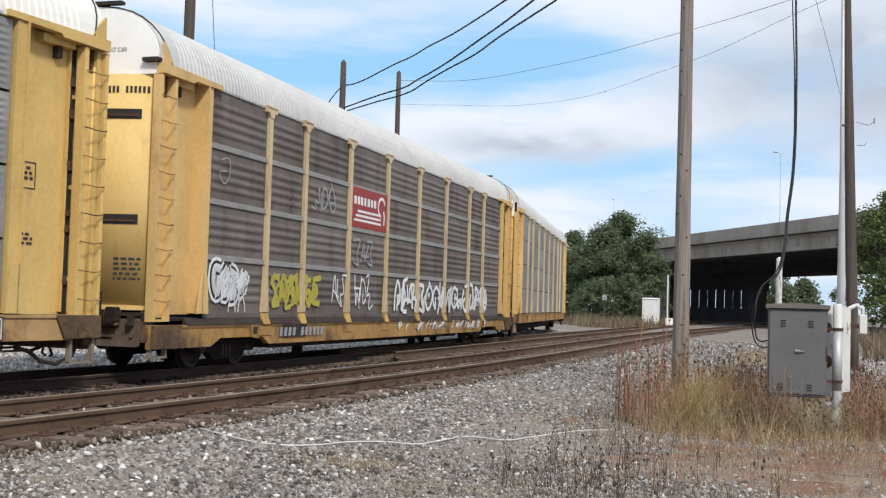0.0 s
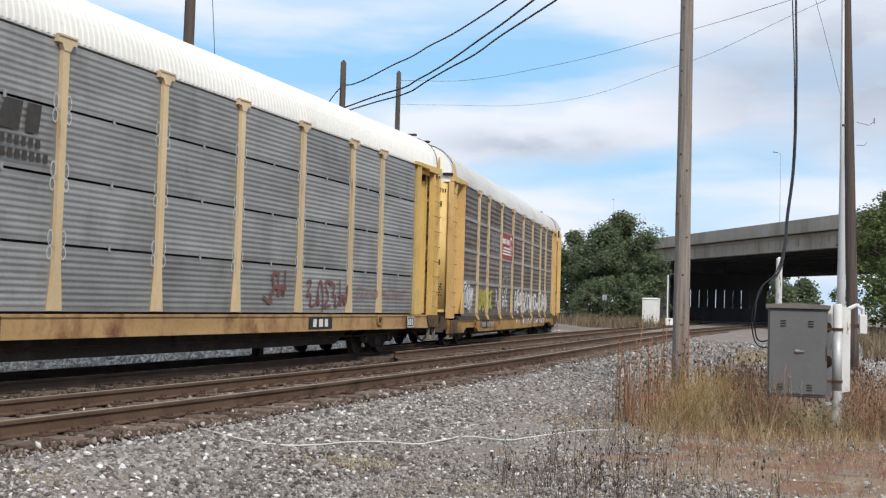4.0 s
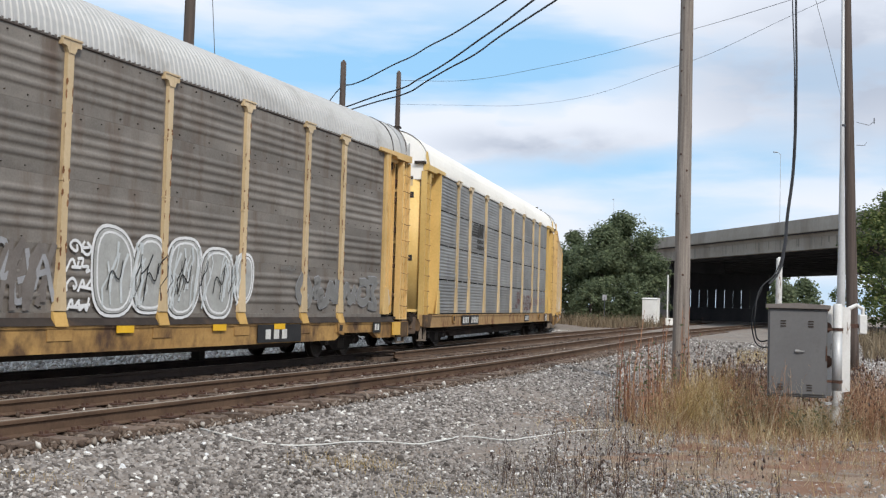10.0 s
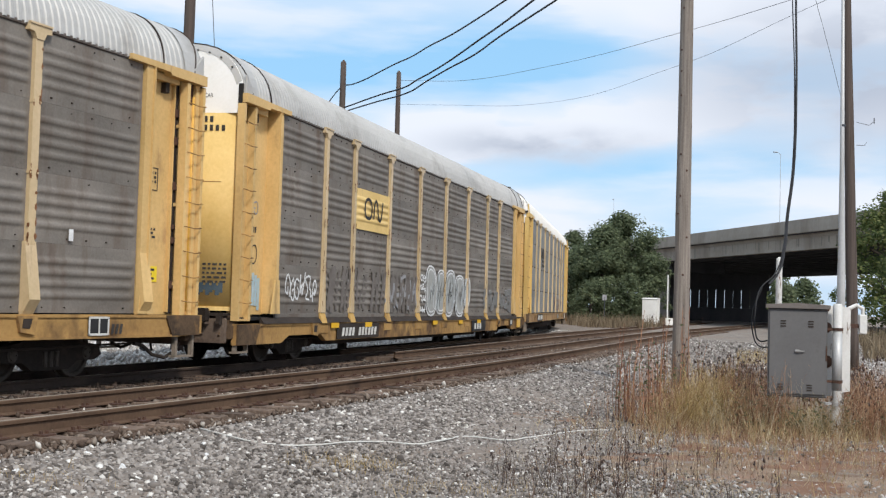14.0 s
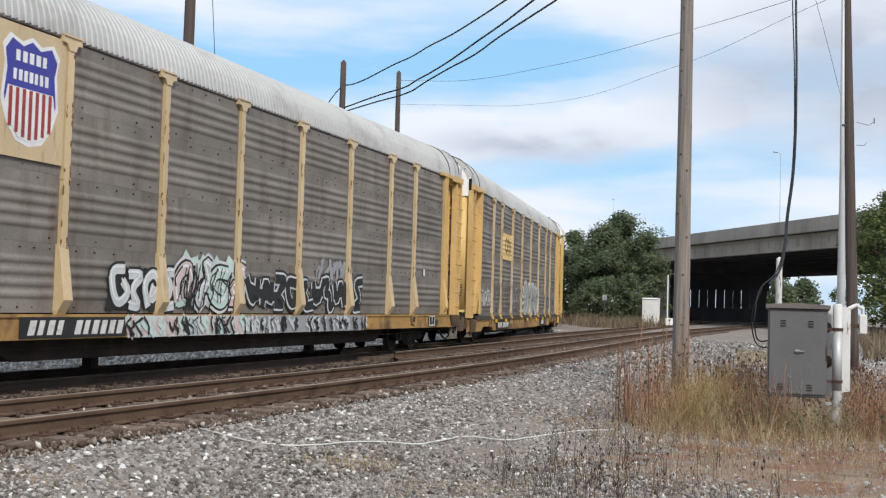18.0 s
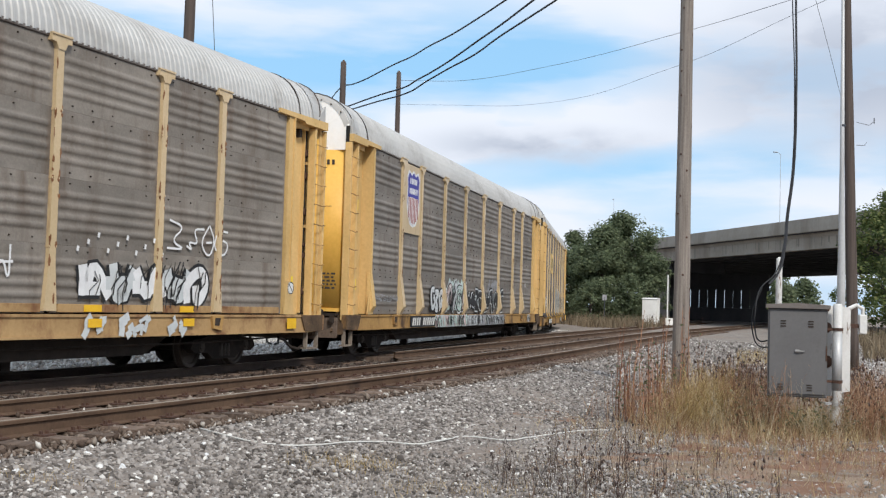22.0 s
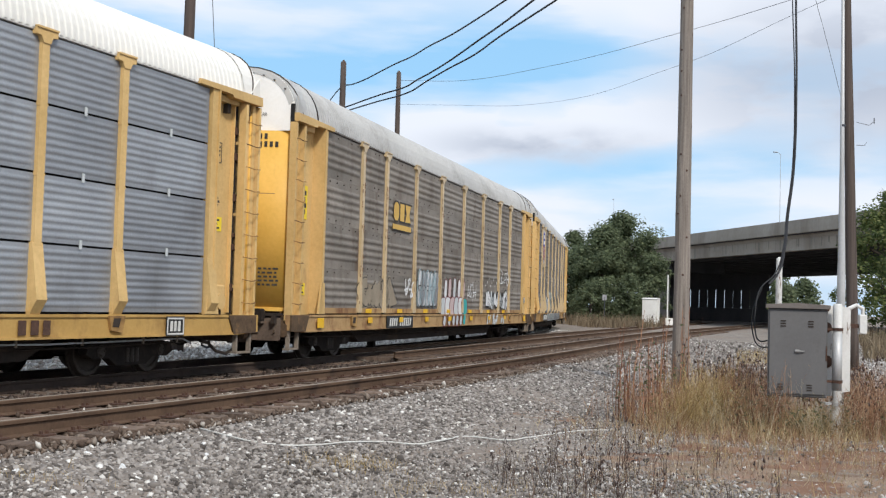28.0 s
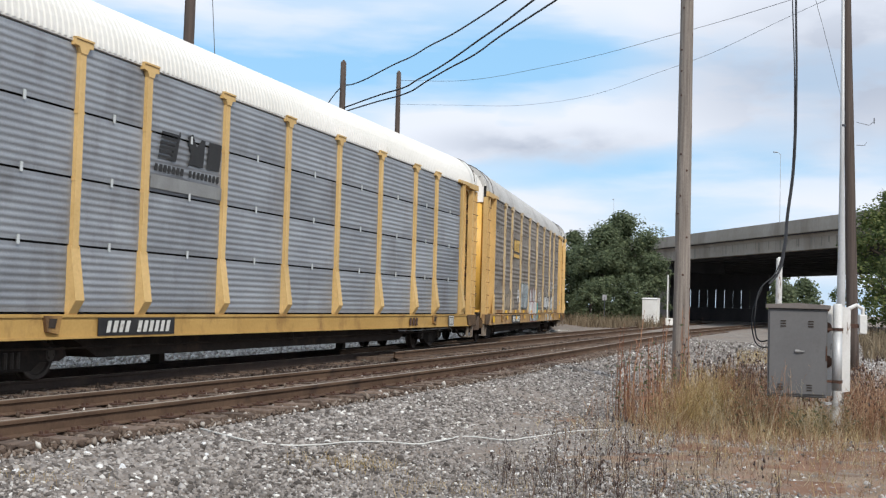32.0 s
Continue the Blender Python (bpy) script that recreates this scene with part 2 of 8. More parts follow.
GRAVEL = island_mat("ballast_stone", [(0.0, (0.068, 0.059, 0.053)), (0.35, (0.182, 0.162, 0.148)), (0.77, (0.310, 0.280, 0.256)), (0.95, (0.42, 0.392, 0.366)), (1.0, (0.74, 0.72, 0.68))])
PALE_GRAVEL = island_mat("pale_stone", [(0.0, (0.16, 0.145, 0.135)), (0.5, (0.34, 0.315, 0.295)), (0.93, (0.50, 0.48, 0.46)), (1.0, (0.72, 0.70, 0.67))])
WHITE_GRAVEL = island_mat("whitish_stone", [(0.0, (0.24, 0.225, 0.21)), (0.5, (0.46, 0.44, 0.42)), (1.0, (0.68, 0.66, 0.63))])
# stones coloured near-black to stand for the shade under the cars
SHADE_STONE = island_mat("shaded_stone", [(0.0, (0.024, 0.018, 0.015)), (0.7, (0.066, 0.048, 0.040)), (1.0, (0.15, 0.13, 0.11))])
DARK_STONE = island_mat("dark_stone", [(0.0, (0.033, 0.024, 0.020)), (0.7, (0.084, 0.060, 0.050)), (0.96, (0.12, 0.10, 0.088)), (1.0, (0.34, 0.32, 0.30))])
DARK_HAZE = mat("dark_spray_haze", (0.128, 0.110, 0.099), (0.19, 0.168, 0.152), 0.7, 0, 3, 30, 0)
BALLAST_DARK = island_mat("dusty_ballast_stone", [(0.0, (0.070, 0.049, 0.038)), (0.55, (0.155, 0.114, 0.089)), (0.92, (0.25, 0.21, 0.175)), (1.0, (0.58, 0.55, 0.51))])
DULL_GRASS = island_mat("dull_far_grass", [(0.0, (0.11, 0.083, 0.058)), (0.4, (0.18, 0.138, 0.092)), (0.8, (0.235, 0.185, 0.122)), (1.0, (0.30, 0.25, 0.18))], trans=0.15)
STRAW = island_mat("dry_grass", [(0.0, (0.16, 0.105, 0.060)), (0.3, (0.31, 0.215, 0.12)), (0.55, (0.46, 0.345, 0.20)), (0.8, (0.44, 0.355, 0.18)), (1.0, (0.66, 0.57, 0.40))], trans=0.25)
RUSSET = island_mat("russet_weeds", [(0.0, (0.13, 0.060, 0.040)), (0.35, (0.29, 0.145, 0.088)), (0.7, (0.43, 0.255, 0.150)), (1.0, (0.60, 0.45, 0.30))], trans=0.3)
STALK = island_mat("woody_stalks", [(0.0, (0.095, 0.055, 0.042)), (0.5, (0.18, 0.108, 0.078)), (1.0, (0.34, 0.24, 0.165))])
RED_STALK = island_mat("reddish_stalks", [(0.0, (0.14, 0.065, 0.045)), (0.5, (0.27, 0.125, 0.075)), (1.0, (0.42, 0.24, 0.15))])
DEAD_STALK = island_mat("dead_dark_stalks", [(0.0, (0.042, 0.030, 0.027)), (0.6, (0.090, 0.060, 0.050)), (1.0, (0.17, 0.115, 0.085))])
SEED = island_mat("dark_seed_heads", [(0.0, (0.045, 0.033, 0.032)), (1.0, (0.10, 0.07, 0.06))])
GREEN_G = island_mat("rank_grass", [(0.0, (0.182, 0.125, 0.053)), (0.35, (0.364, 0.259, 0.112)), (0.75, (0.524, 0.389, 0.184)), (1.0, (0.685, 0.538, 0.339))], trans=0.3)
BLEACHED = island_mat("bleached_twigs", [(0.0, (0.22, 0.17, 0.10)), (0.5, (0.40, 0.33, 0.21)), (1.0, (0.62, 0.55, 0.42))], trans=0.15)
BROWN_LEAF = island_mat("leaves", [(0.0, (0.080, 0.102, 0.060)), (0.5, (0.116, 0.146, 0.082)), (0.85, (0.148, 0.180, 0.100)), (1.0, (0.20, 0.225, 0.13))], 0.8, 0.45)
LEAF = island_mat("leaves", [(0.0, (0.100, 0.122, 0.074)), (0.5, (0.148, 0.182, 0.104)), (0.85, (0.190, 0.232, 0.130)), (1.0, (0.25, 0.285, 0.17))], 0.75, 0.5)
LEAF_R = island_mat("yellowing_leaves", [(0.0, (0.075, 0.105, 0.045)), (0.5, (0.13, 0.17, 0.065)), (0.85, (0.20, 0.23, 0.085)), (1.0, (0.30, 0.29, 0.13))], 0.7, 0.45)
BARK = mat("bark", (0.05, 0.04, 0.03), (0.10, 0.085, 0.07), 0.95, 0, 3, 20, 0.5)
POLE_WOOD = mat("weathered_pole_wood", (0.15, 0.125, 0.108), (0.32, 0.28, 0.245), 0.9, 0, 7, 40, 0.35, (4, 4, 0.10), (0.085, 0.066, 0.055), (0.54, 0.68), 5.0, (4, 4, 0.08))
POLE_DARK = mat("creosoted_pole", (0.060, 0.046, 0.040), (0.115, 0.090, 0.078), 0.9, 0, 5, 40, 0.3, (4, 4, 0.12))
WIRE_M = mat("black_cable", (0.012, 0.012, 0.014), (0.025, 0.025, 0.028), 0.6, 0, 5, 30, 0)
LAMP_GREY = mat("pale_galvanized_steel", (0.34, 0.36, 0.38), (0.44, 0.46, 0.48), 0.6, 0.2, 5, 30, 0)
THIN_WIRE = mat("weathered_wire", (0.055, 0.06, 0.075), (0.095, 0.10, 0.115), 0.6, 0.2, 5, 30, 0)
BOX_GREY = mat("grey_cabinet_paint", (0.122, 0.118, 0.118), (0.150, 0.146, 0.146), 0.65, 0, 1.5, 30, 0.05, third=(0.10, 0.092, 0.088), third_at=(0.60, 0.8), third_scale=2.5)
LID_DUST = mat("dusty_lid_paint", (0.13, 0.115, 0.108), (0.19, 0.165, 0.15), 0.8, 0, 3, 30, 0.1, third=(0.11, 0.075, 0.06), third_at=(0.55, 0.7), third_scale=3)
CHIPPED = mat("chipped_white_paint", (0.56, 0.545, 0.52), (0.72, 0.71, 0.69), 0.7, 0, 3, 30, 0.2, (1, 1, 0.5), (0.20, 0.145, 0.11), (0.59, 0.64), 5.0, (2.5, 2.5, 0.45))
SILVER_POST = mat("silver_painted_pipe", (0.42, 0.42, 0.42), (0.55, 0.55, 0.55), 0.5, 0.3, 4, 30, 0.1, (1, 1, 0.4), (0.22, 0.17, 0.14), (0.62, 0.72), 5, (1.5, 1.5, 0.4))
RUST = mat("rusted_iron", (0.06, 0.035, 0.028), (0.12, 0.065, 0.045), 0.9, 0.1, 8, 40, 0.3)
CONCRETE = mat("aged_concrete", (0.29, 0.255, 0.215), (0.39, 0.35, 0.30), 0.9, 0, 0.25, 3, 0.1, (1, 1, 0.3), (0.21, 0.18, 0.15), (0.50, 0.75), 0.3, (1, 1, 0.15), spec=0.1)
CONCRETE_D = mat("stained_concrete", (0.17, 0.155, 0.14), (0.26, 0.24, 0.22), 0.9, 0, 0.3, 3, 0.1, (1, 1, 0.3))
# dark grey that carries the shade beneath the overpass in its colour
UNDERSIDE_SHADE = mat("shaded_underside", (0.050, 0.050, 0.056), (0.085, 0.083, 0.086), 0.9, 0, 0.4, 4, 0.1, (1, 1, 0.3))
SIGN_Y = mat("yellow_placard", (0.78, 0.58, 0.03), (0.82, 0.63, 0.05), 0.5, 0, 2, 20, 0)
BLACK = mat("black_paint", (0.018, 0.018, 0.02), (0.032, 0.031, 0.03), 0.6, 0, 4, 30, 0)
INK = mat("faded_black_lettering", (0.03, 0.027, 0.025), (0.06, 0.055, 0.05), 0.7, 0, 6, 40, 0)
LETTER = mat("faded_white_lettering", (0.50, 0.49, 0.46), (0.68, 0.67, 0.64), 0.7, 0, 6, 40, 0, third=(0.25, 0.22, 0.18), third_at=(0.6, 0.75), third_scale=9)
RED = mat("faded_red_paint", (0.25, 0.035, 0.035), (0.33, 0.055, 0.05), 0.6, 0, 2, 30, 0.03)
BLUE = mat("blue_paint", (0.045, 0.045, 0.26), (0.065, 0.065, 0.33), 0.6, 0, 2, 30, 0.03)
LOGO_Y = mat("logo_yellow", (0.55, 0.34, 0.08), (0.68, 0.44, 0.12), 0.6, 0, 2, 30, 0.03)
SPRAY_W = mat("white_spray_paint", (0.62, 0.62, 0.62), (0.78, 0.78, 0.78), 0.6, 0, 3, 30, 0)
SPRAY_K = mat("black_spray_paint", (0.018, 0.018, 0.02), (0.03, 0.03, 0.03), 0.6, 0, 3, 30, 0)
SPRAY_G = mat("grey_spray_haze", (0.24, 0.24, 0.25), (0.34, 0.34, 0.35), 0.7, 0, 3, 30, 0)
SPRAY_M = mat("mint_spray_paint", (0.40, 0.52, 0.48), (0.56, 0.67, 0.62), 0.6, 0, 3, 30, 0)
SPRAY_P = mat("pink_spray_paint", (0.50, 0.38, 0.37), (0.63, 0.51, 0.49), 0.6, 0, 3, 30, 0)
SPRAY_Y = mat("yellow_spray_paint", (0.36, 0.32, 0.05), (0.46, 0.40, 0.08), 0.7, 0, 3, 30, 0)
SPRAY_T = mat("tan_spray_paint", (0.25, 0.205, 0.150), (0.34, 0.285, 0.215), 0.7, 0, 3, 30, 0)
SPRAY_C = mat("pale_spray_fill", (0.46, 0.49, 0.50), (0.60, 0.62, 0.62), 0.7, 0, 3, 30, 0)
SPRAY_R = mat("maroon_spray_paint", (0.16, 0.03, 0.04), (0.22, 0.05, 0.06), 0.7, 0, 3, 30, 0)
SPRAY_TEAL = mat("teal_spray_paint", (0.03, 0.30, 0.30), (0.06, 0.38, 0.37), 0.7, 0, 3, 30, 0)
SPRAY_B = mat("pale_blue_spray", (0.34, 0.46, 0.50), (0.46, 0.56, 0.60), 0.7, 0, 3, 30, 0)
DARK_TEAL = mat("dark_teal_spray", (0.035, 0.055, 0.075), (0.07, 0.10, 0.125), 0.7, 0, 3, 30, 0)
SPRAY_FAINT = mat("faded_teal_spray", (0.155, 0.150, 0.142), (0.215, 0.212, 0.205), 0.7, 0, 3, 30, 0)


# ---------------------------------------------------------------- mesh building
class Shape:
    """Gathers vertices and faces of one mesh."""

    def __init__(self):
        self.v, self.f = [], []

    def add(self, verts, faces):
        n = len(self.v)
        self.v.extend(tuple(p) for p in verts)
        self.f.extend(tuple(i + n for i in f) for f in faces)
        return self

    def box(self, x0, x1, y0, y1, z0, z1, m=None):
        p = [(x, y, z) for x in (x0, x1) for y in (y0, y1) for z in (z0, z1)]
        if m is not None:
            p = [m @ Vector(q) for q in p]
        return self.add(p, [(0, 1, 3, 2), (4, 6, 7, 5), (0, 4, 5, 1), (2, 3, 7, 6), (0, 2, 6, 4), (1, 5, 7, 3)])

    def cbox(self, x0, x1, y0, y1, z0, z1, c=0.02):
        """A box whose four edges along x are cut off."""
        pr = [(y0 + c, z0), (y1 - c, z0), (y1, z0 + c), (y1, z1 - c), (y1 - c, z1), (y0 + c, z1), (y0, z1 - c), (y0, z0 + c)]
        return self.prism_x(pr, x0, x1)

    def prism_x(self, pr, x0, x1):
        n = len(pr)
        return self.add([(x0, *p) for p in pr] + [(x1, *p) for p in pr],
                        [tuple(range(n))[::-1], tuple(range(n, 2 * n))] + [(i, (i + 1) % n, n + (i + 1) % n, n + i) for i in range(n)])

    def prism_y(self, pr, y0, y1):
        n = len(pr)
        return self.add([(p[0], y0, p[1]) for p in pr] + [(p[0], y1, p[1]) for p in pr],
                        [tuple(range(n)), tuple(range(n, 2 * n))[::-1]] + [(i, n + i, n + (i + 1) % n, (i + 1) % n) for i in range(n)])

    def prism_z(self, pr, z0, z1):
        n = len(pr)
        return self.add([(*p, z0) for p in pr] + [(*p, z1) for p in pr],
                        [tuple(range(n))[::-1], tuple(range(n, 2 * n))] + [(i, (i + 1) % n, n + (i + 1) % n, n + i) for i in range(n)])

    def tube(self, pts, radii, sides=8, caps=True):
        pts = [Vector(p) for p in pts]
        if isinstance(radii, (int, float)):
            radii = [radii] * len(pts)
        vs, fs = [], []
        up = None
        for i, p in enumerate(pts):
            d = (pts[min(i + 1, len(pts) - 1)] - pts[max(i - 1, 0)]).normalized()
            if up is None:
                up = Vector((0, 0, 1)) if abs(d.z) < 0.9 else Vector((1, 0, 0))
            a = d.cross(up).normalized()
            b = a.cross(d).normalized()
            up = b
            for k in range(sides):
                t = 2 * math.pi * k / sides
                vs.append(p + (a * math.cos(t) + b * math.sin(t)) * radii[i])
        for i in range(len(pts) - 1):
            for k in range(sides):
                k2 = (k + 1) % sides
                fs.append((i * sides + k, i * sides + k2, (i + 1) * sides + k2, (i + 1) * sides + k))
        if caps:
            fs.append(tuple(range(sides))[::-1])
            fs.append(tuple(range((len(pts) - 1) * sides, len(pts) * sides)))
        return self.add(vs, fs)

    def mesh(self, name, smooth=False):
        me = bpy.data.meshes.new(name)
        me.from_pydata(self.v, [], self.f)
        if smooth:
            me.polygons.foreach_set("use_smooth", [True] * len(me.polygons))
        me.update()
        return me


def shown(ob, material):
    """Give the object its own material, the mesh may be shared."""
    if not ob.data.materials:
        ob.data.materials.append(material)
    ob.material_slots[0].link = "OBJECT"
    ob.material_slots[0].material = material
    return ob


def part(name, shape, material, parent, label="", at=None, smooth=False):
    me = shape if isinstance(shape, bpy.types.Mesh) else shape.mesh(name, smooth)
    ob = shown(new(name, me), material)
    ob.parent = parent
    if at is not None:
        ob.matrix_basis = at
    if label:
        ob["label"] = label
    return ob


def thing(name, at=None, label="", category="", group="", kind=""):
    ob = new(name)
    ob.empty_display_size = 0.3
    if at is not None:
        ob.matrix_basis = at
    return tagged(ob, label, category, group, kind)


def solid(name, shape, material, at=None, label="", category="", group="", kind="", smooth=False):
    me = shape if isinstance(shape, bpy.types.Mesh) else shape.mesh(name, smooth)
    ob = shown(new(name, me), material)
    if at is not None:
        ob.matrix_basis = at
    return tagged(ob, label, category, group, kind)


def cloud_mesh(name, templates, places, scales, turns, pick):
    """Many small pieces in one mesh: each a template, scaled, turned about two axes and placed."""
    vs, fs, off = [], [], 0
    for k, (tv, tf) in enumerate(templates):
        sel = np.where(pick == k)[0]
        if not len(sel):
            continue
        c, s = np.cos(turns[sel, 0]), np.sin(turns[sel, 0])
        c2, s2 = np.cos(turns[sel, 1]), np.sin(turns[sel, 1])
        p = tv[None, :, :] * scales[sel][:, None, :]
        y = p[:, :, 1] * c2[:, None] - p[:, :, 2] * s2[:, None]
        z = p[:, :, 1] * s2[:, None] + p[:, :, 2] * c2[:, None]
        x2 = p[:, :, 0] * c[:, None] - y * s[:, None]
        y2 = p[:, :, 0] * s[:, None] + y * c[:, None]
        q = np.stack([x2, y2, z], 2) + places[sel][:, None, :]
        vs.append(q.reshape(-1, 3))
        fs.append((tf[None, :, :] + (np.arange(len(sel)) * len(tv))[:, None, None] + off).reshape(-1, tf.shape[1]))
        off += len(sel) * len(tv)
    v, f = np.concatenate(vs), np.concatenate(fs)
    me = bpy.data.meshes.new(name)
    me.vertices.add(len(v))
    me.vertices.foreach_set("co", v.astype(np.float32).ravel())
    n, k = f.shape
    me.loops.add(n * k)
    me.loops.foreach_set("vertex_index", f.astype(np.int32).ravel())
    me.polygons.add(n)
    me.polygons.foreach_set("loop_start", np.arange(0, n * k, k, dtype=np.int32))
    me.polygons.foreach_set("loop_total", np.full(n, k, dtype=np.int32))
    me.update(calc_edges=True)
    return me


# ---------------------------------------------------------------- the lines of the tracks
KNOT_S = [-170, -110, -60, -30, 0, 20, 40, 50, 90, 300]
KNOT_K = [0.0, 0.0008, 0.00278, 0.00556, 0.00387, 0.00402, 0.00298, 0.0060, 0.0060, 0.0040]
STEP = 0.5
LINE_S = np.arange(-230, 301, STEP)
_k = np.interp(LINE_S, KNOT_S, KNOT_K)
_i0 = int(np.searchsorted(LINE_S, 0))
_th = np.concatenate([[0], np.cumsum((_k[1:] + _k[:-1]) / 2 * STEP)])
LINE_TH = _th - _th[_i0] + 1.25316
_x = np.concatenate([[0], np.cumsum((np.cos(LINE_TH[1:]) + np.cos(LINE_TH[:-1])) / 2 * STEP)])
_y = np.concatenate([[0], np.cumsum((np.sin(LINE_TH[1:]) + np.sin(LINE_TH[:-1])) / 2 * STEP)])
LINE_X, LINE_Y = _x - _x[_i0] - 5.0, _y - _y[_i0] + 25.01


def on_line(s):
    return float(np.interp(s, LINE_S, LINE_X)), float(np.interp(s, LINE_S, LINE_Y)), float(np.interp(s, LINE_S, LINE_TH))


def near_x(y):
    """Centre of the near track: its x at a given y."""
    if y < 34:
        return -9.68 + 0.445 * y - 0.00212 * y * y if y > -25 else -22.13 + 0.551 * (y + 25)
    if y < 55:
        return 3.0 + 0.30 * (y - 34)
    if y < 75:
        return 9.3 + 0.30 * (y - 55) + 0.0015 * (y - 55) ** 2
    return 15.9 + 0.36 * (y - 75)


def path_from(fn, y0, y1, step):
    """Points (x, y, heading) along x = fn(y), evenly spaced."""
    out, y = [], y0
    while y < y1:
        sl = (fn(y + 0.05) - fn(y - 0.05)) / 0.1
        out.append((fn(y), y, math.atan2(1, sl)))
        y += step / math.sqrt(1 + sl * sl)
    return out


def ground_z(x, y):
    """Height of the ground: ballast under the tracks, lower where the camera stands, a little higher far off."""
    d = (x - near_x(y)) * 0.94
    if d < -3.4:
        z = -0.20
    elif d < -1.5:
        t = (d + 3.4) / 1.9
        z = -0.20 + 0.10 * t * t * (3 - 2 * t)
    elif d < 1.5:
        z = -0.10
    else:
        t = min((d - 1.5) / 3.2, 1.0)
        z = -0.10 - 0.16 * t * t * (3 - 2 * t)
    if y > 45:
        z += min((y - 45) / 40, 1.0) * (-0.06 - z) * 0.9
    return z


# ---------------------------------------------------------------- ground
def spaced(lo, hi, near_lo, near_hi, fine, grow=1.16):
    """Coordinates that are fine between near_lo and near_hi and widen outwards."""
    mid = list(np.arange(near_lo, near_hi, fine))
    up, st = mid[-1], fine
    out = []
    while up < hi:
        st *= grow
        up += st
        out.append(min(up, hi))
    dn, st, low = mid[0], fine, []
    while dn > lo:
        st *= grow
        dn -= st
        low.append(max(dn, lo))
    return low[::-1] + mid + out


gx, gy = spaced(-3000, 3000, -14, 30, 0.4), spaced(-2500, 4000, 6, 60, 0.5)
gv = [(x, y, ground_z(x, y) + (0.03 * noise.noise((x * 0.5, y * 0.5, 3.3)) + 0.012 * noise.noise((x * 2.1, y * 2.1, 1.0)) if abs(x) < 60 and y < 160 else 0)) for y in gy for x in gx]
nx = len(gx)
gf = [(j * nx + i, j * nx + i + 1, (j + 1) * nx + i + 1, (j + 1) * nx + i) for j in range(len(gy) - 1) for i in range(nx - 1)]
solid("ground", Shape().add(gv, gf), GROUND, label="grey gravel ground with patches of bare reddish dirt", category="ground", kind="structure", smooth=True)


# ---------------------------------------------------------------- tracks


def rail_shape(pts, z_top):
    """A rail swept along points (x, y, heading): foot, web and head."""
    prof = [(-0.070, -0.17), (0.070, -0.17), (0.070, -0.157), (0.012, -0.140), (0.010, -0.050), (0.036, -0.038), (0.037, -0.008), (0.028, 0.0), (-0.028, 0.0), (-0.037, -0.008), (-0.036, -0.038), (-0.010, -0.050), (-0.012, -0.140), (-0.070, -0.157)]
    n, vs, fs = len(prof), [], []
    for x, y, th in pts:
        rx, ry = math.sin(th), -math.cos(th)
        vs += [(x + rx * a, y + ry * a, z_top + b) for a, b in prof]
    for i in range(len(pts) - 1):
        for k in range(n):
            k2 = (k + 1) % n
            fs.append((i * n + k, i * n + k2, (i + 1) * n + k2, (i + 1) * n + k))
    return Shape().add(vs, fs)


def head_shape(pts, z_top):
    """The worn running surface, a thin plate on the rail head."""
    vs, fs = [], []
    for x, y, th in pts:
        rx, ry = math.sin(th), -math.cos(th)
        vs += [(x + rx * a, y + ry * a, z_top + b) for a, b in ((-0.030, 0.0005), (0.030, 0.0005), (0.024, 0.004), (-0.024, 0.004))]
    for i in range(len(pts) - 1):
        fs += [(i * 4 + k, i * 4 + (k + 1) % 4, i * 4 + 4 + (k + 1) % 4, i * 4 + 4 + k) for k in range(4)]
    return Shape().add(vs, fs)


def shifted(pts, off):
    return [(x + math.sin(th) * off, y - math.cos(th) * off, th) for x, y, th in pts]


def railway(name, pts, z_top, label, gauge=0.7525, steel=None):
    t = thing(name, label=label, category="railway track", kind="structure")
    for side in (gauge, -gauge):
        p = shifted(pts, side)
        r = part("rail", rail_shape(p, z_top), steel or RAIL_SIDE, t)
        part("rail_head", head_shape(p, z_top), RAIL_TOP, r, "worn brown rail head")
    return t


rnd = random.Random(4)
tie_sh = Shape().cbox(-0.115, 0.115, -1.30, 1.30, -0.16, 0.0, 0.012)
TIE_MESH = [tie_sh.mesh("tie")]
for k in range(3):
    sh = Shape()
    n = 9
    for i in range(n - 1):
        ya, yb = -1.3 + 2.6 * i / (n - 1), -1.3 + 2.6 * (i + 1) / (n - 1)
    pr = []
    ring = [(-0.112, 0), (-0.118, 0.012), (-0.118, 0.15), (-0.095, 0.165), (0.095, 0.165), (0.118, 0.15), (0.118, 0.012), (0.112, 0)]
    vs, fs = [], []
    for i in range(n):
        y = -1.3 + 2.6 * i / (n - 1) + rnd.uniform(-0.03, 0.03) * (i in (0, n - 1))
        for a, b in ring:
            vs.append((a + rnd.uniform(-0.008, 0.008), y, b - 0.165 + rnd.uniform(-0.012, 0.004) * (b > 0.1)))
    m = len(ring)
    for i in range(n - 1):
        fs += [(i * m + q, i * m + (q + 1) % m, (i + 1) * m + (q + 1) % m, (i + 1) * m + q) for q in range(m)]
    fs += [tuple(range(m))[::-1], tuple(range((n - 1) * m, n * m))]
    TIE_MESH.append(Shape().add(vs, fs).mesh("tie"))
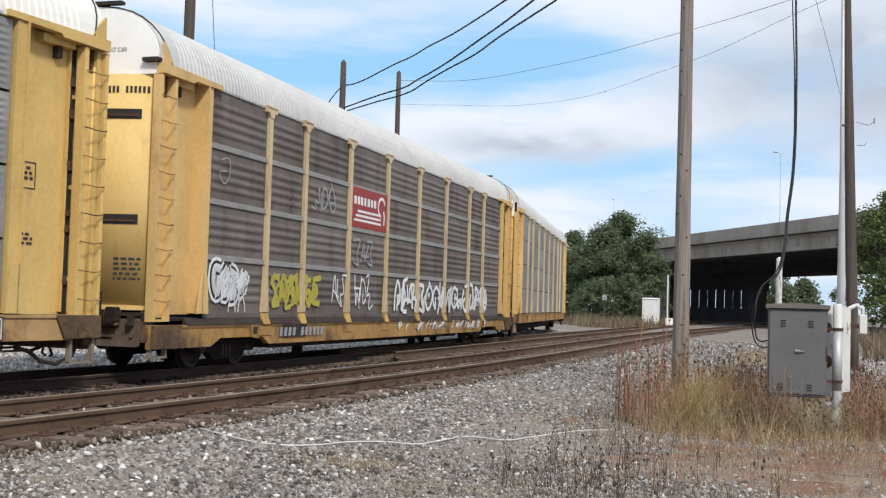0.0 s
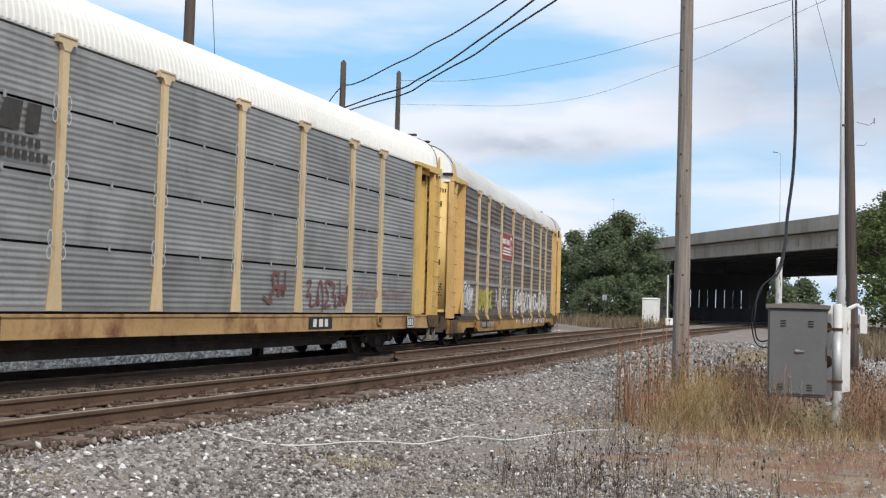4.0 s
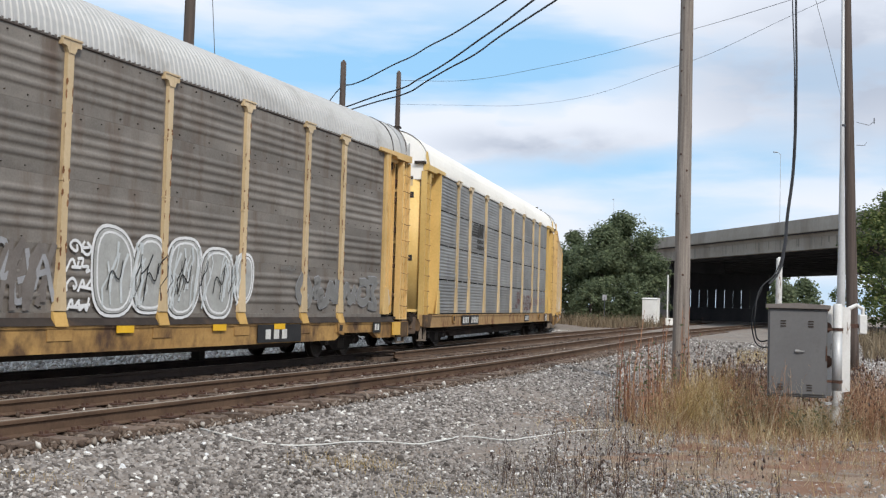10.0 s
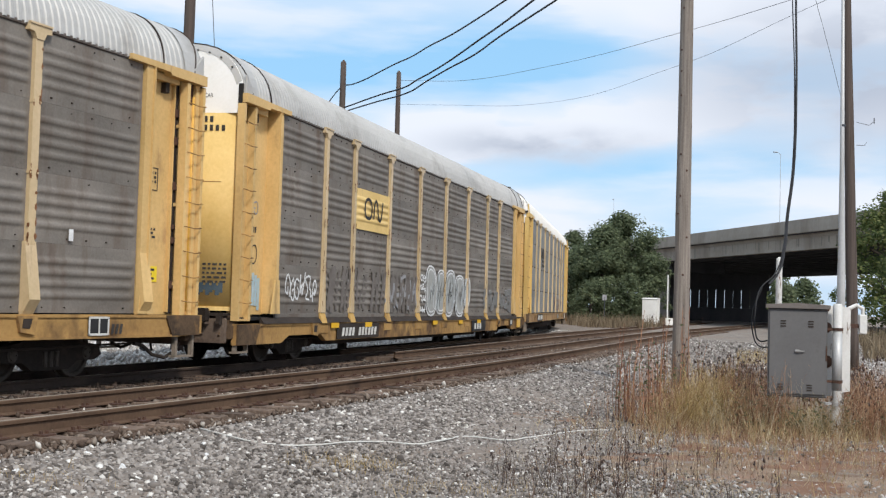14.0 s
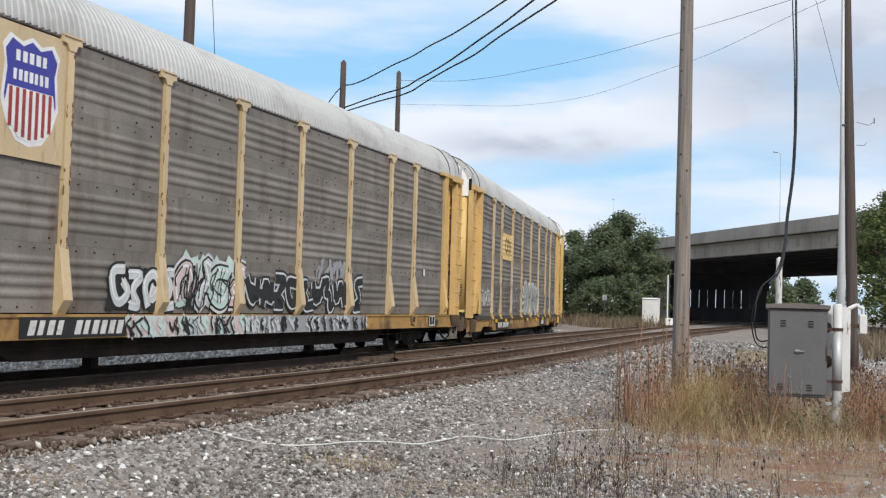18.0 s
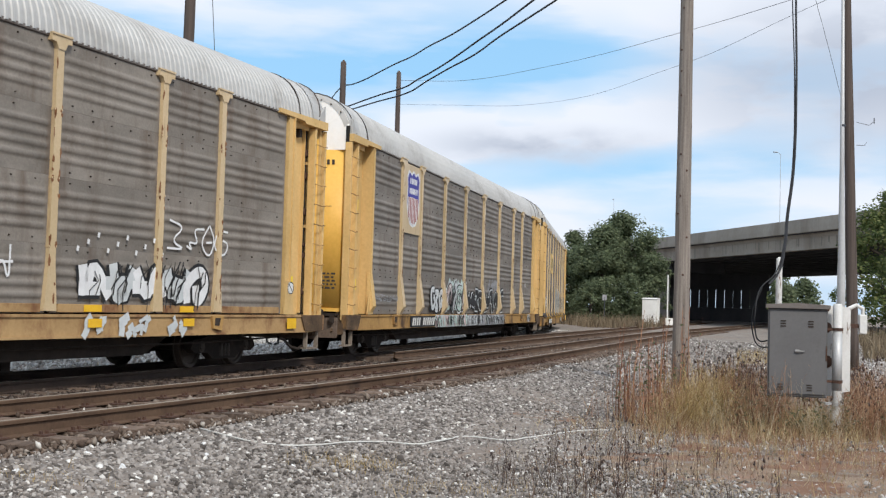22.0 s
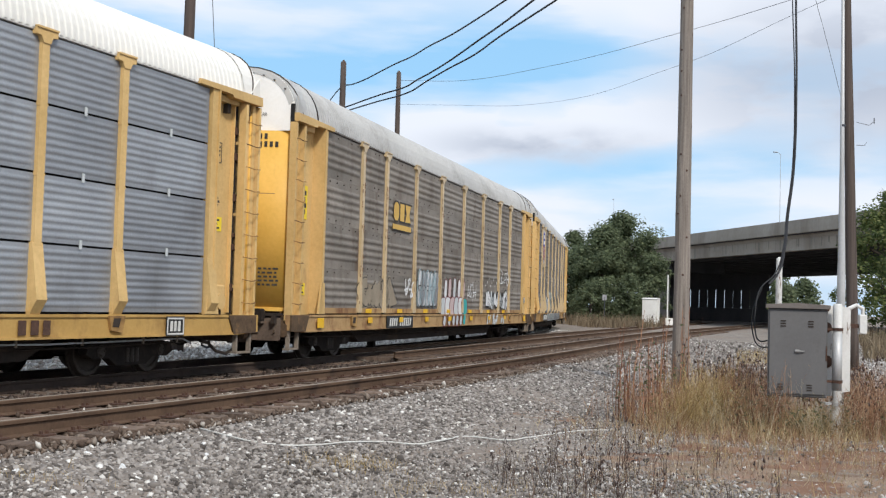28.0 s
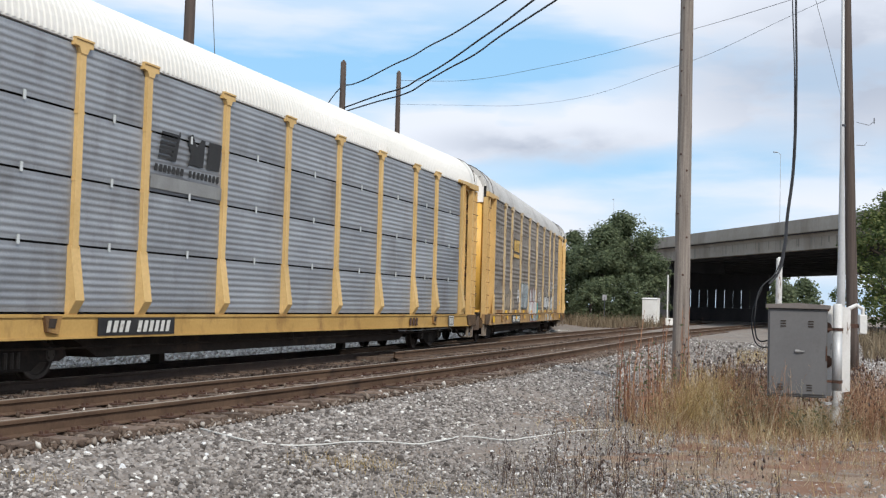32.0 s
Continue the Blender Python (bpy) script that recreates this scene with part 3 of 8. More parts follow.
PLATE_MESH = Shape().box(-0.09, 0.09, -0.17, 0.17, 0, 0.018).box(-0.06, -0.03, 0.08, 0.11, 0.018, 0.05).box(0.03, 0.06, 0.08, 0.11, 0.018, 0.05).box(-0.06, -0.03, -0.11, -0.08, 0.018, 0.05).box(0.03, 0.06, -0.11, -0.08, 0.018, 0.05).mesh("tie_plate")


def ties_on(track, pts, z, plates=False, jitter=0.04):
    for x, y, th in pts:
        m = pose(x + rnd.uniform(-jitter, jitter), y, z + rnd.uniform(-0.012, 0.006), 0, rnd.uniform(-1, 1), math.degrees(th) + rnd.uniform(-1.5, 1.5))
        tie = part("tie", rnd.choice(TIE_MESH), TIE, track, at=m)
        if plates:
            for g in (0.7525, -0.7525):
                part("tie_plate", PLATE_MESH, RUST, tie, at=pose(0, g, 0.001))


near_pts = path_from(near_x, -90, 230, 2.0)
near_track = railway("near_track", near_pts, 0.15, "rusty railway track on weathered wooden ties in grey ballast")
train_pts = [on_line(s) for s in np.arange(-200, 290, 2.0)]
train_track = railway("train_track", train_pts, 0.0, "curving railway track that carries the train, coloured dark for the shade under it", steel=RAIL_SHADE)


def third_x(y):
    return -1.17 + 0.30 * (y - 31.06) - 0.72


side_pts = path_from(third_x, 31.0, 150, 2.0)
side_track = railway("side_track", side_pts, 0.09, "rusty diverging railway track between the two main lines")


# ---------------------------------------------------------------- the autorack wagons
POSTS = (-9.05, -7.10, -4.28, -1.43, 1.43, 4.28, 7.10, 9.05)
BAY_END = 11.68
SIDE_Y = 1.50
Z0, Z1 = 1.07, 5.27            # panels, bottom and top
TRUCK_AT = 10.06
ROW_H = (Z1 - Z0) / 4
_cache = {}


def cached(key, fn):
    if key not in _cache:
        _cache[key] = fn()
    return _cache[key]


def corrugated(width, height, ridges, depth=0.031):
    """A steel sheet with rounded horizontal waves between flat joints; it faces -y."""
    tiers = max(1, round(height / ROW_H))
    depth = min(depth, 0.125 / ridges if ridges < 6 else 0.125 / ridges)
    lo, hi = (0.17, 0.83) if ridges == 4 else (0.05, 0.95)
    prof = [(0.0, 0.0)]
    for t in range(tiers):
        base = height * t / tiers
        span = height / tiers
        for k in range(ridges * 8 + 1):
            z = base + span * (lo + (hi - lo) * k / (ridges * 8))
            prof.append((z, depth * min(1.0, max(0.0, 0.5 - 0.72 * math.cos(2 * math.pi * k / 8)))))
    prof.append((height, 0.0))
    vs, fs = [], []
    cols = [(0.0, 0.0), (0.07, 0.0), (0.15, 1.0), (width - 0.15, 1.0), (width - 0.07, 0.0), (width, 0.0)]
    for z, d in prof:
        vs += [(x, -d * k, z) for x, k in cols]
    n = len(cols)
    for i in range(len(prof) - 1):
        fs += [(n * i + k, n * i + k + 1, n * i + n + k + 1, n * i + n + k) for k in range(n - 1)]
    me = Shape().add(vs, fs).add([(0, 0.02, 0), (width, 0.02, 0), (0, 0.02, height), (width, 0.02, height)], [(0, 2, 3, 1)]).add(
        [(0, 0, 0), (width, 0, 0), (width, 0.02, 0), (0, 0.02, 0), (0, 0, height), (width, 0, height), (width, 0.02, height), (0, 0.02, height)], [(0, 1, 2, 3), (4, 7, 6, 5), (0, 3, 7, 4), (1, 5, 6, 2)])
    return me.mesh("panel", True)


def post_mesh(style):
    """A side post: plate with folded edges, a cap at the eave and a flared foot."""
    s = Shape()
    w = 0.078
    foot = {"plain": [(w, Z0 + 0.75), (0.15, Z0 + 0.03)], "flared": [(w, Z0 + 0.95), (0.10, Z0 + 0.45), (0.125, Z0 + 0.02)]}[style]
    right = [(w, Z1 - 0.02)] + foot
    pr = right + [(-x, z) for x, z in right[::-1]]
    s.prism_y(pr, -SIDE_Y - 0.068, -SIDE_Y + 0.01)
    cap = [(0.235, Z1 + 0.07), (0.235, Z1 - 0.05), (0.13, Z1 - 0.06), (w, Z1 - 0.16), (-w, Z1 - 0.16), (-0.13, Z1 - 0.06), (-0.235, Z1 - 0.05), (-0.235, Z1 + 0.07)]
    s.prism_y(cap, -SIDE_Y - 0.085, -SIDE_Y + 0.01)
    s.box(-0.235, 0.235, -SIDE_Y - 0.105, -SIDE_Y, Z1 + 0.045, Z1 + 0.075)
    for i in range(1, 4):
        z = Z0 + ROW_H * i
        for sx in (-1, 1):
            s.box(sx * w - 0.012, sx * w + 0.012, -SIDE_Y - 0.072, -SIDE_Y, z - 0.05, z - 0.02)
    if style == "flared":
        s.prism_x([(-SIDE_Y - 0.06, Z0 + 1.05), (-SIDE_Y - 0.19, Z0 + 0.20), (-SIDE_Y - 0.06, Z0 - 0.02), (-SIDE_Y, Z0 - 0.02), (-SIDE_Y, Z0 + 1.05)], -0.115, 0.115)
    return s.mesh("post")


def roof_profile():
    """Half outline from the eave to the crown: steep sides, rounded shoulders."""
    return [(1.53, Z1 + 0.03), (1.525, Z1 + 0.12), (1.50, 5.55), (1.45, 5.72), (1.36, 5.89), (1.24, 6.04), (1.08, 6.17), (0.88, 6.27), (0.62, 6.345), (0.32, 6.385), (0.0, 6.40)]


def roof_mesh():
    half = roof_profile()
    prof = [(-y, z) for y, z in half] + [(y, z) for y, z in half[::-1][1:]]
    xs, rib = [], 0.15
    x = -13.05
    while x < 12.92:
        xs += [(x, 0.0), (x + rib * 0.35, 0.0), (x + rib * 0.5, 0.013), (x + rib * 0.85, 0.013)]
        x += rib
    vs, fs = [], []
    n = len(prof)
    for x, d in xs:
        for y, z in prof:
            vs.append((x, y + (d * y / 1.5), z + d * 0.8))
    for i in range(len(xs) - 1):
        fs += [(i * n + k, (i + 1) * n + k, (i + 1) * n + k + 1, i * n + k + 1) for k in range(n - 1)]
    fs += [tuple(range(n)), tuple(range((len(xs) - 1) * n, len(xs) * n))[::-1]]
    return Shape().add(vs, fs).mesh("roof")


def roof_cap_mesh():
    """The smooth last sheet of the roof, cut off square at the end plate."""
    half = roof_profile()
    prof = [(-y, z) for y, z in half] + [(y, z) for y, z in half[::-1][1:]]
    n, vs, fs = len(prof), [], []
    rows = [(12.9, 1.0, 0.016), (13.40, 1.0, 0.010), (13.49, 0.995, -0.005)]
    for x, k, dz in rows:
        vs += [(x, y * k + 0.012 * (1 if y > 0 else -1), z + dz) for y, z in prof]
    for i in range(len(rows) - 1):
        fs += [(i * n + k, (i + 1) * n + k, (i + 1) * n + k + 1, i * n + k + 1) for k in range(n - 1)]
    fs.append(tuple(range((len(rows) - 1) * n, len(rows) * n))[::-1])
    return Shape().add(vs, fs).mesh("roof_end")


def roof_seam_mesh(x0, slant):
    """A thin dark gasket across the roof; its flanks rake back towards the eave."""
    half = roof_profile()
    prof = [(-y, z) for y, z in half] + [(y, z) for y, z in half[::-1][1:]]
    n, vs, fs = len(prof), [], []
    for dx, k in ((0, 0.0), (0, 0.024), (0.026, 0.024), (0.026, 0.0)):
        vs += [(x0 + dx - slant * min(1.0, max(0.0, (6.15 - z) / 0.85)), y * (1 + k / 1.5), z + k) for y, z in prof]
    for i in range(3):
        fs += [(i * n + k, (i + 1) * n + k, (i + 1) * n + k + 1, i * n + k + 1) for k in range(n - 1)]
    return Shape().add(vs, fs).mesh("roof_seam")


def door_bow(y):
    """How far out the rounded end stands at y."""
    return 13.25 + 0.41 * math.sqrt(max(0.0, 1 - (y / 1.53) ** 2))


def top_bow(y):
    """The nearly flat end plate above the doors."""
    return 13.50 + 0.03 * math.sqrt(max(0.0, 1 - (y / 1.53) ** 2))


def door_mesh(z0, z1, lift=0.0, top_arch=False):
    """A radial end door leaf pair: bowed plate between the corner posts, at +x."""
    n, vs, fs = 33, [], []
    half = roof_profile()
    ya = [p[0] for p in half][::-1]
    za = [p[1] for p in half][::-1]
    for i in range(n):
        y = -1.46 + 2.92 * i / (n - 1)
        x = (top_bow(y) if top_arch else door_bow(y)) + lift
        zt = z1
        if top_arch:
            zt = min(z1, float(np.interp(abs(y) + 0.02, ya, za)) - 0.012)
        vs += [(x, y, z0), (x, y, zt), (x - 0.07, y, z0), (x - 0.07, y, zt)]
    for i in range(n - 1):
        a, b = 4 * i, 4 * i + 4
        fs += [(a, b, b + 1, a + 1), (a + 2, a + 3, b + 3, b + 2), (a + 1, b + 1, b + 3, a + 3), (a, a + 2, b + 2, b)]
    fs += [(0, 1, 3, 2), (4 * n - 4, 4 * n - 2, 4 * n - 1, 4 * n - 3)]
    return Shape().add(vs, fs).mesh("end_door", not top_arch)


def door_rim_mesh():
    """The riveted edge strip of the end plate, with its upright middle seam."""
    half = roof_profile()
    ya, za = [p[0] for p in half][::-1], [p[1] for p in half][::-1]
    n, vs, fs, s = 41, [], [], Shape()
    for i in range(n):
        y = -1.455 + 2.91 * i / (n - 1)
        z = float(np.interp(abs(y) + 0.02, ya, za)) - 0.014
        k = min(1.0, abs(y) / 1.2)
        x = top_bow(y) + 0.007
        vs += [(x, y, z), (x, y - math.copysign(0.11 * k, y), z - 0.12 + 0.03 * k)]
    fs = [(2 * i, 2 * i + 1, 2 * i + 3, 2 * i + 2) for i in range(n - 1)]
    s.add(vs, fs)
    s.box(13.536, 13.545, -0.03, 0.03, 5.3, 6.30)
    return s.mesh("edge_strip")


def rivets_mesh():
    half, s = roof_profile(), Shape()
    for y in np.linspace(-1.25, 1.25, 11):
        z = float(np.interp(abs(y) + 0.02, [p[0] for p in half][::-1], [p[1] for p in half][::-1])) - 0.12
        s.tube([(13.53, y, z), (13.556, y, z)], 0.02, 6)
    return s.mesh("rivet")


def door_strip(y0, y1, z0, z1, lift):
    n, vs, fs = 9, [], []
    for i in range(n):
        y = y0 + (y1 - y0) * i / (n - 1)
        x = door_bow(y)
        vs += [(x + lift, y, z0), (x + lift, y, z1), (x - 0.01, y, z0), (x - 0.01, y, z1)]
    for i in range(n - 1):
        a, b = 4 * i, 4 * i + 4
        fs += [(a, b, b + 1, a + 1), (a + 1, b + 1, b + 3, a + 3), (a, a + 2, b + 2, b)]
    fs += [(0, 1, 3, 2), (4 * n - 4, 4 * n - 2, 4 * n - 1, 4 * n - 3)]
    return Shape().add(vs, fs)


def truck_frame_mesh():
    s = Shape()
    out = [(-1.30, 0.38), (-1.22, 0.54), (-0.75, 0.60), (-0.30, 0.78), (0.30, 0.78), (0.75, 0.60), (1.22, 0.54), (1.30, 0.38), (1.12, 0.30), (0.66, 0.30), (0.45, 0.17), (-0.45, 0.17), (-0.66, 0.30), (-1.12, 0.30)]
    for y in (-1.08, 0.92):
        s.prism_y(out, y, y + 0.16)
    return s.mesh("side_frame")


def wheelset_mesh():
    s = Shape()
    for sy in (-1, 1):
        rings = [(0.69, 0.42), (0.70, 0.455), (0.725, 0.455), (0.73, 0.422), (0.83, 0.415), (0.84, 0.40), (0.83, 0.35), (0.80, 0.33), (0.79, 0.13), (0.84, 0.12), (0.84, 0.001)]
        n = 24
        vs, fs = [], []
        for y, r in rings:
            vs += [(r * math.cos(2 * math.pi * k / n), sy * y, r * math.sin(2 * math.pi * k / n)) for k in range(n)]
        for i in range(len(rings) - 1):
            fs += [(i * n + k, i * n + (k + 1) % n, (i + 1) * n + (k + 1) % n, (i + 1) * n + k) for k in range(n)]
        s.add(vs, fs)
        for k in range(3):
            a = 2 * math.pi * k / 3
            s.tube([(0.07 * math.cos(a), sy * 1.07, 0.07 * math.sin(a)), (0.07 * math.cos(a), sy * 1.12, 0.07 * math.sin(a))], 0.014, 5)
    s.tube([(0, -1.10, 0), (0, 1.10, 0)], 0.085, 10)
    return s.mesh("wheelset")


MIRROR = Matrix.Rotation(math.pi, 4, "Z")
REAR = MIRROR


def add_truck(car, x):
    t = part("truck", Shape().cbox(-0.22, 0.22, -1.05, 1.05, 0.34, 0.72, 0.06).box(-1.0, 1.0, -0.09, 0.09, 0.30, 0.42).tube([(0.0, 0, 0.72), (0.0, 0, 0.80)], 0.30, 14), TRUCK_M, car, "grimy black freight truck", at=pose(x, 0, 0))
    part("side_frame", cached("sframe", truck_frame_mesh), TRUCK_M, t)
    sets = []
    for wx in (-0.89, 0.89):
        sets.append(part("wheelset", cached("wset", wheelset_mesh), WHEEL_M, t, "worn steel wheels", at=pose(wx, 0, 0.42)))
        for y in (-1.09, 0.95):
            part("bearing_adapter", cached("bear", lambda: Shape().tube([(0, 0, 0), (0, 0.14, 0)], 0.115, 12).mesh("bearing_adapter")), WHEEL_M, t, at=pose(wx, y, 0.42))
    for y in (-1.07, -0.93, 0.93, 1.07):
        for k in (-0.14, 0.0, 0.14):
            part("spring", cached("spring", lambda: Shape().tube([(0, 0, 0.22), (0, 0, 0.46)], 0.05, 8).mesh("spring")), WHEEL_M, t, at=pose(k, y, 0))
    return t, sets


TRUCKS = []       # (car index, truck, wheelsets)


def letters(parent, u0, u1, z0, z1, n, material, y=-SIDE_Y - 0.125, slant=0.0, name="lettering", label="", seed=1, gap=None):
    """Illegible marks: n plain upright bars."""
    r = random.Random(seed)
    w = (u1 - u0) / n
    lean = slant * (z1 - z0)
    for i in range(n):
        if gap and i in gap:
            continue
        a, b = u0 + w * (i + 0.12), u0 + w * (i + r.uniform(0.66, 0.80))
        part(name, Shape().prism_y([(a, z0), (b, z0), (b + lean, z1), (a + lean, z1)], y, y + 0.004), material, parent, label)


def blob_points(cx, cz, rx, rz, r, n=22, wob=0.12):
    ph = [r.uniform(0, 6.28) for _ in range(3)]
    out = []
    for k in range(n):
        a = 2 * math.pi * k / n
        q = 1 + wob * math.sin(2 * a + ph[0]) + wob * 0.6 * math.sin(3 * a + ph[1])
        c, s_ = math.cos(a), math.sin(a)
        out.append((cx + rx * q * math.copysign(abs(c) ** 0.75, c), cz + rz * q * math.copysign(abs(s_) ** 0.75, s_)))
    return out


def ribbon(s, pts, width, y, closed=False):
    """A flat painted stroke along points (u, z), facing -y."""
    n = len(pts)
    vs, fs = [], []
    for i in range(n):
        if closed:
            a, b = pts[i - 1], pts[(i + 1) % n]
        else:
            a, b = pts[max(i - 1, 0)], pts[min(i + 1, n - 1)]
        dx, dz = b[0] - a[0], b[1] - a[1]
        L = math.hypot(dx, dz) or 1
        ox, oz = -dz / L * width / 2, dx / L * width / 2
        vs += [(pts[i][0] + ox, y, pts[i][1] + oz), (pts[i][0] - ox, y, pts[i][1] - oz)]
    for i in range(n if closed else n - 1):
        j = (i + 1) % n
        fs.append((2 * i, 2 * i + 1, 2 * j + 1, 2 * j))
    s.add(vs, fs)


def chaikin(pts, turns=2, closed=False):
    """Rounds the corners of a line."""
    for _ in range(turns):
        out = [] if closed else [pts[0]]
        n = len(pts)
        for i in range(n if closed else n - 1):
            (a, b), (c, d) = pts[i], pts[(i + 1) % n]
            out += [(a * 0.75 + c * 0.25, b * 0.75 + d * 0.25), (a * 0.25 + c * 0.75, b * 0.25 + d * 0.75)]
        pts = out if closed else out + [pts[-1]]
    return pts


# abstract spray signs in a unit box; none of them is a letter
SIGNS = (
    (((0.1, 0.0), (0.0, 0.6), (0.5, 1.1), (0.9, 0.5), (0.4, 0.1), (0.5, 0.6)),),
    (((0.0, 0.9), (0.5, 1.0), (0.1, 0.4), (0.7, 0.5), (0.5, 0.0), (1.0, 0.2)),),
    (((0.1, 1.0), (0.2, 0.0), (0.5, 0.7), (0.6, 0.0), (0.9, 1.05)), ((0.0, 0.5), (1.0, 0.6))),
    (((0.8, 0.9), (0.1, 1.0), (0.0, 0.3), (0.6, 0.0), (0.9, 0.4), (0.5, 0.55)),),
    (((0.0, 0.1), (0.4, 1.1), (0.6, 0.1), (0.9, 0.9)), ((0.2, 0.45), (1.05, 0.35))),
    (((0.5, 1.05), (0.0, 0.5), (0.5, -0.05), (1.0, 0.5), (0.55, 1.0)), ((0.3, 0.5), (0.75, 0.5))),
    (((0.0, 1.0), (0.9, 0.95), (0.2, 0.45), (0.9, 0.0), (0.1, 0.05)),),
)


def sign_lines(u0, u1, z0, z1, n, seed, wide=1.0):
    """n spray signs side by side, as rounded lines of (u, z)."""
    r = random.Random(seed)
    w, h = (u1 - u0) / n, z1 - z0
    out, last = [], -1
    for i in range(n):
        k = r.choice([q for q in range(len(SIGNS)) if q != last])
        last = k
        hk, dz, flip = r.uniform(0.82, 1.0), r.uniform(0, 0.1), r.random() < 0.4
        lines = []
        for ln in SIGNS[k]:
            pts = [(((1 - a) if flip else a) + r.uniform(-0.16, 0.16), b + r.uniform(-0.10, 0.10)) for a, b in ln]
            lines.append(chaikin([(u0 + w * (i + 0.08) + a * w * 1.05 * wide, z0 + h * (b * hk + dz)) for a, b in pts]))
        out.append(lines)
    return out


def graffiti(car, u0, u1, z0, z1, n, fill, line, seed, stroke=0.05, style="tag", y=-SIDE_Y - 0.082, label="spray-painted graffiti"):
    """A thin spray tag of signs that cannot be read."""
    for i, sign in enumerate(sign_lines(u0, u1, z0, z1, n, seed, 1.15)):
        lines = Shape()
        for k, pts in enumerate(sign):
            ribbon(lines, pts, stroke, y - 0.0006 * (i % 5) - 0.0003 * k)
        part("graffiti_line", lines, line, car, label)


def wild_piece(car, u0, u1, z0, z1, n, seed, fills, outline, halo=None, width=0.24, edge=0.10, y=-SIDE_Y - 0.037, label="", shine=None):
    """Fat spray signs: halo, outline, fill and a thin highlight, laid over one another."""
    signs = sign_lines(u0 + width * 0.4, u1 - width * 0.4, z0 + width * 0.5, z1 - width * 0.5, n, seed)
    layers = [(halo, width + 2.2 * edge, 0.0, "graffiti_halo"), (outline, width + edge, 0.0015, "graffiti_outline"), (fills, width, 0.010, "graffiti_fill"), (shine, width * 0.22, 0.018, "graffiti_line")]
    for mats, w, dy, name in layers:
        if mats is None:
            continue
        for i, sign in enumerate(signs):
            sh = Shape()
            for k, pts in enumerate(sign):
                up = 0.04 if name == "graffiti_line" else 0.0
                ribbon(sh, [(a - up, b + up) for a, b in pts], w, y - dy - 0.0006 * i - 0.0003 * k)
            part(name, sh, mats[i % len(mats)] if isinstance(mats, tuple) else mats, car, label if name in ("graffiti_halo", "graffiti_outline") else "")


def placard(car, u, z, w, h, material=None, y=-SIDE_Y - 0.02, bars=3, ink=None, label="small yellow placard with illegible lines"):
    p = part("placard", Shape().box(u - w / 2, u + w / 2, y - 0.006, y, z - h / 2, z + h / 2), material or SIGN_Y, car, label)
    s = Shape()
    for i in range(bars):
        zz = z + h * (0.28 - 0.56 * i / max(1, bars - 1))
        s.box(u - w * 0.36, u + w * (0.36 - 0.12 * (i % 2)), y - 0.010, y - 0.007, zz - h * 0.07, zz + h * 0.07)
    part("placard_lines", s, ink or INK, p)


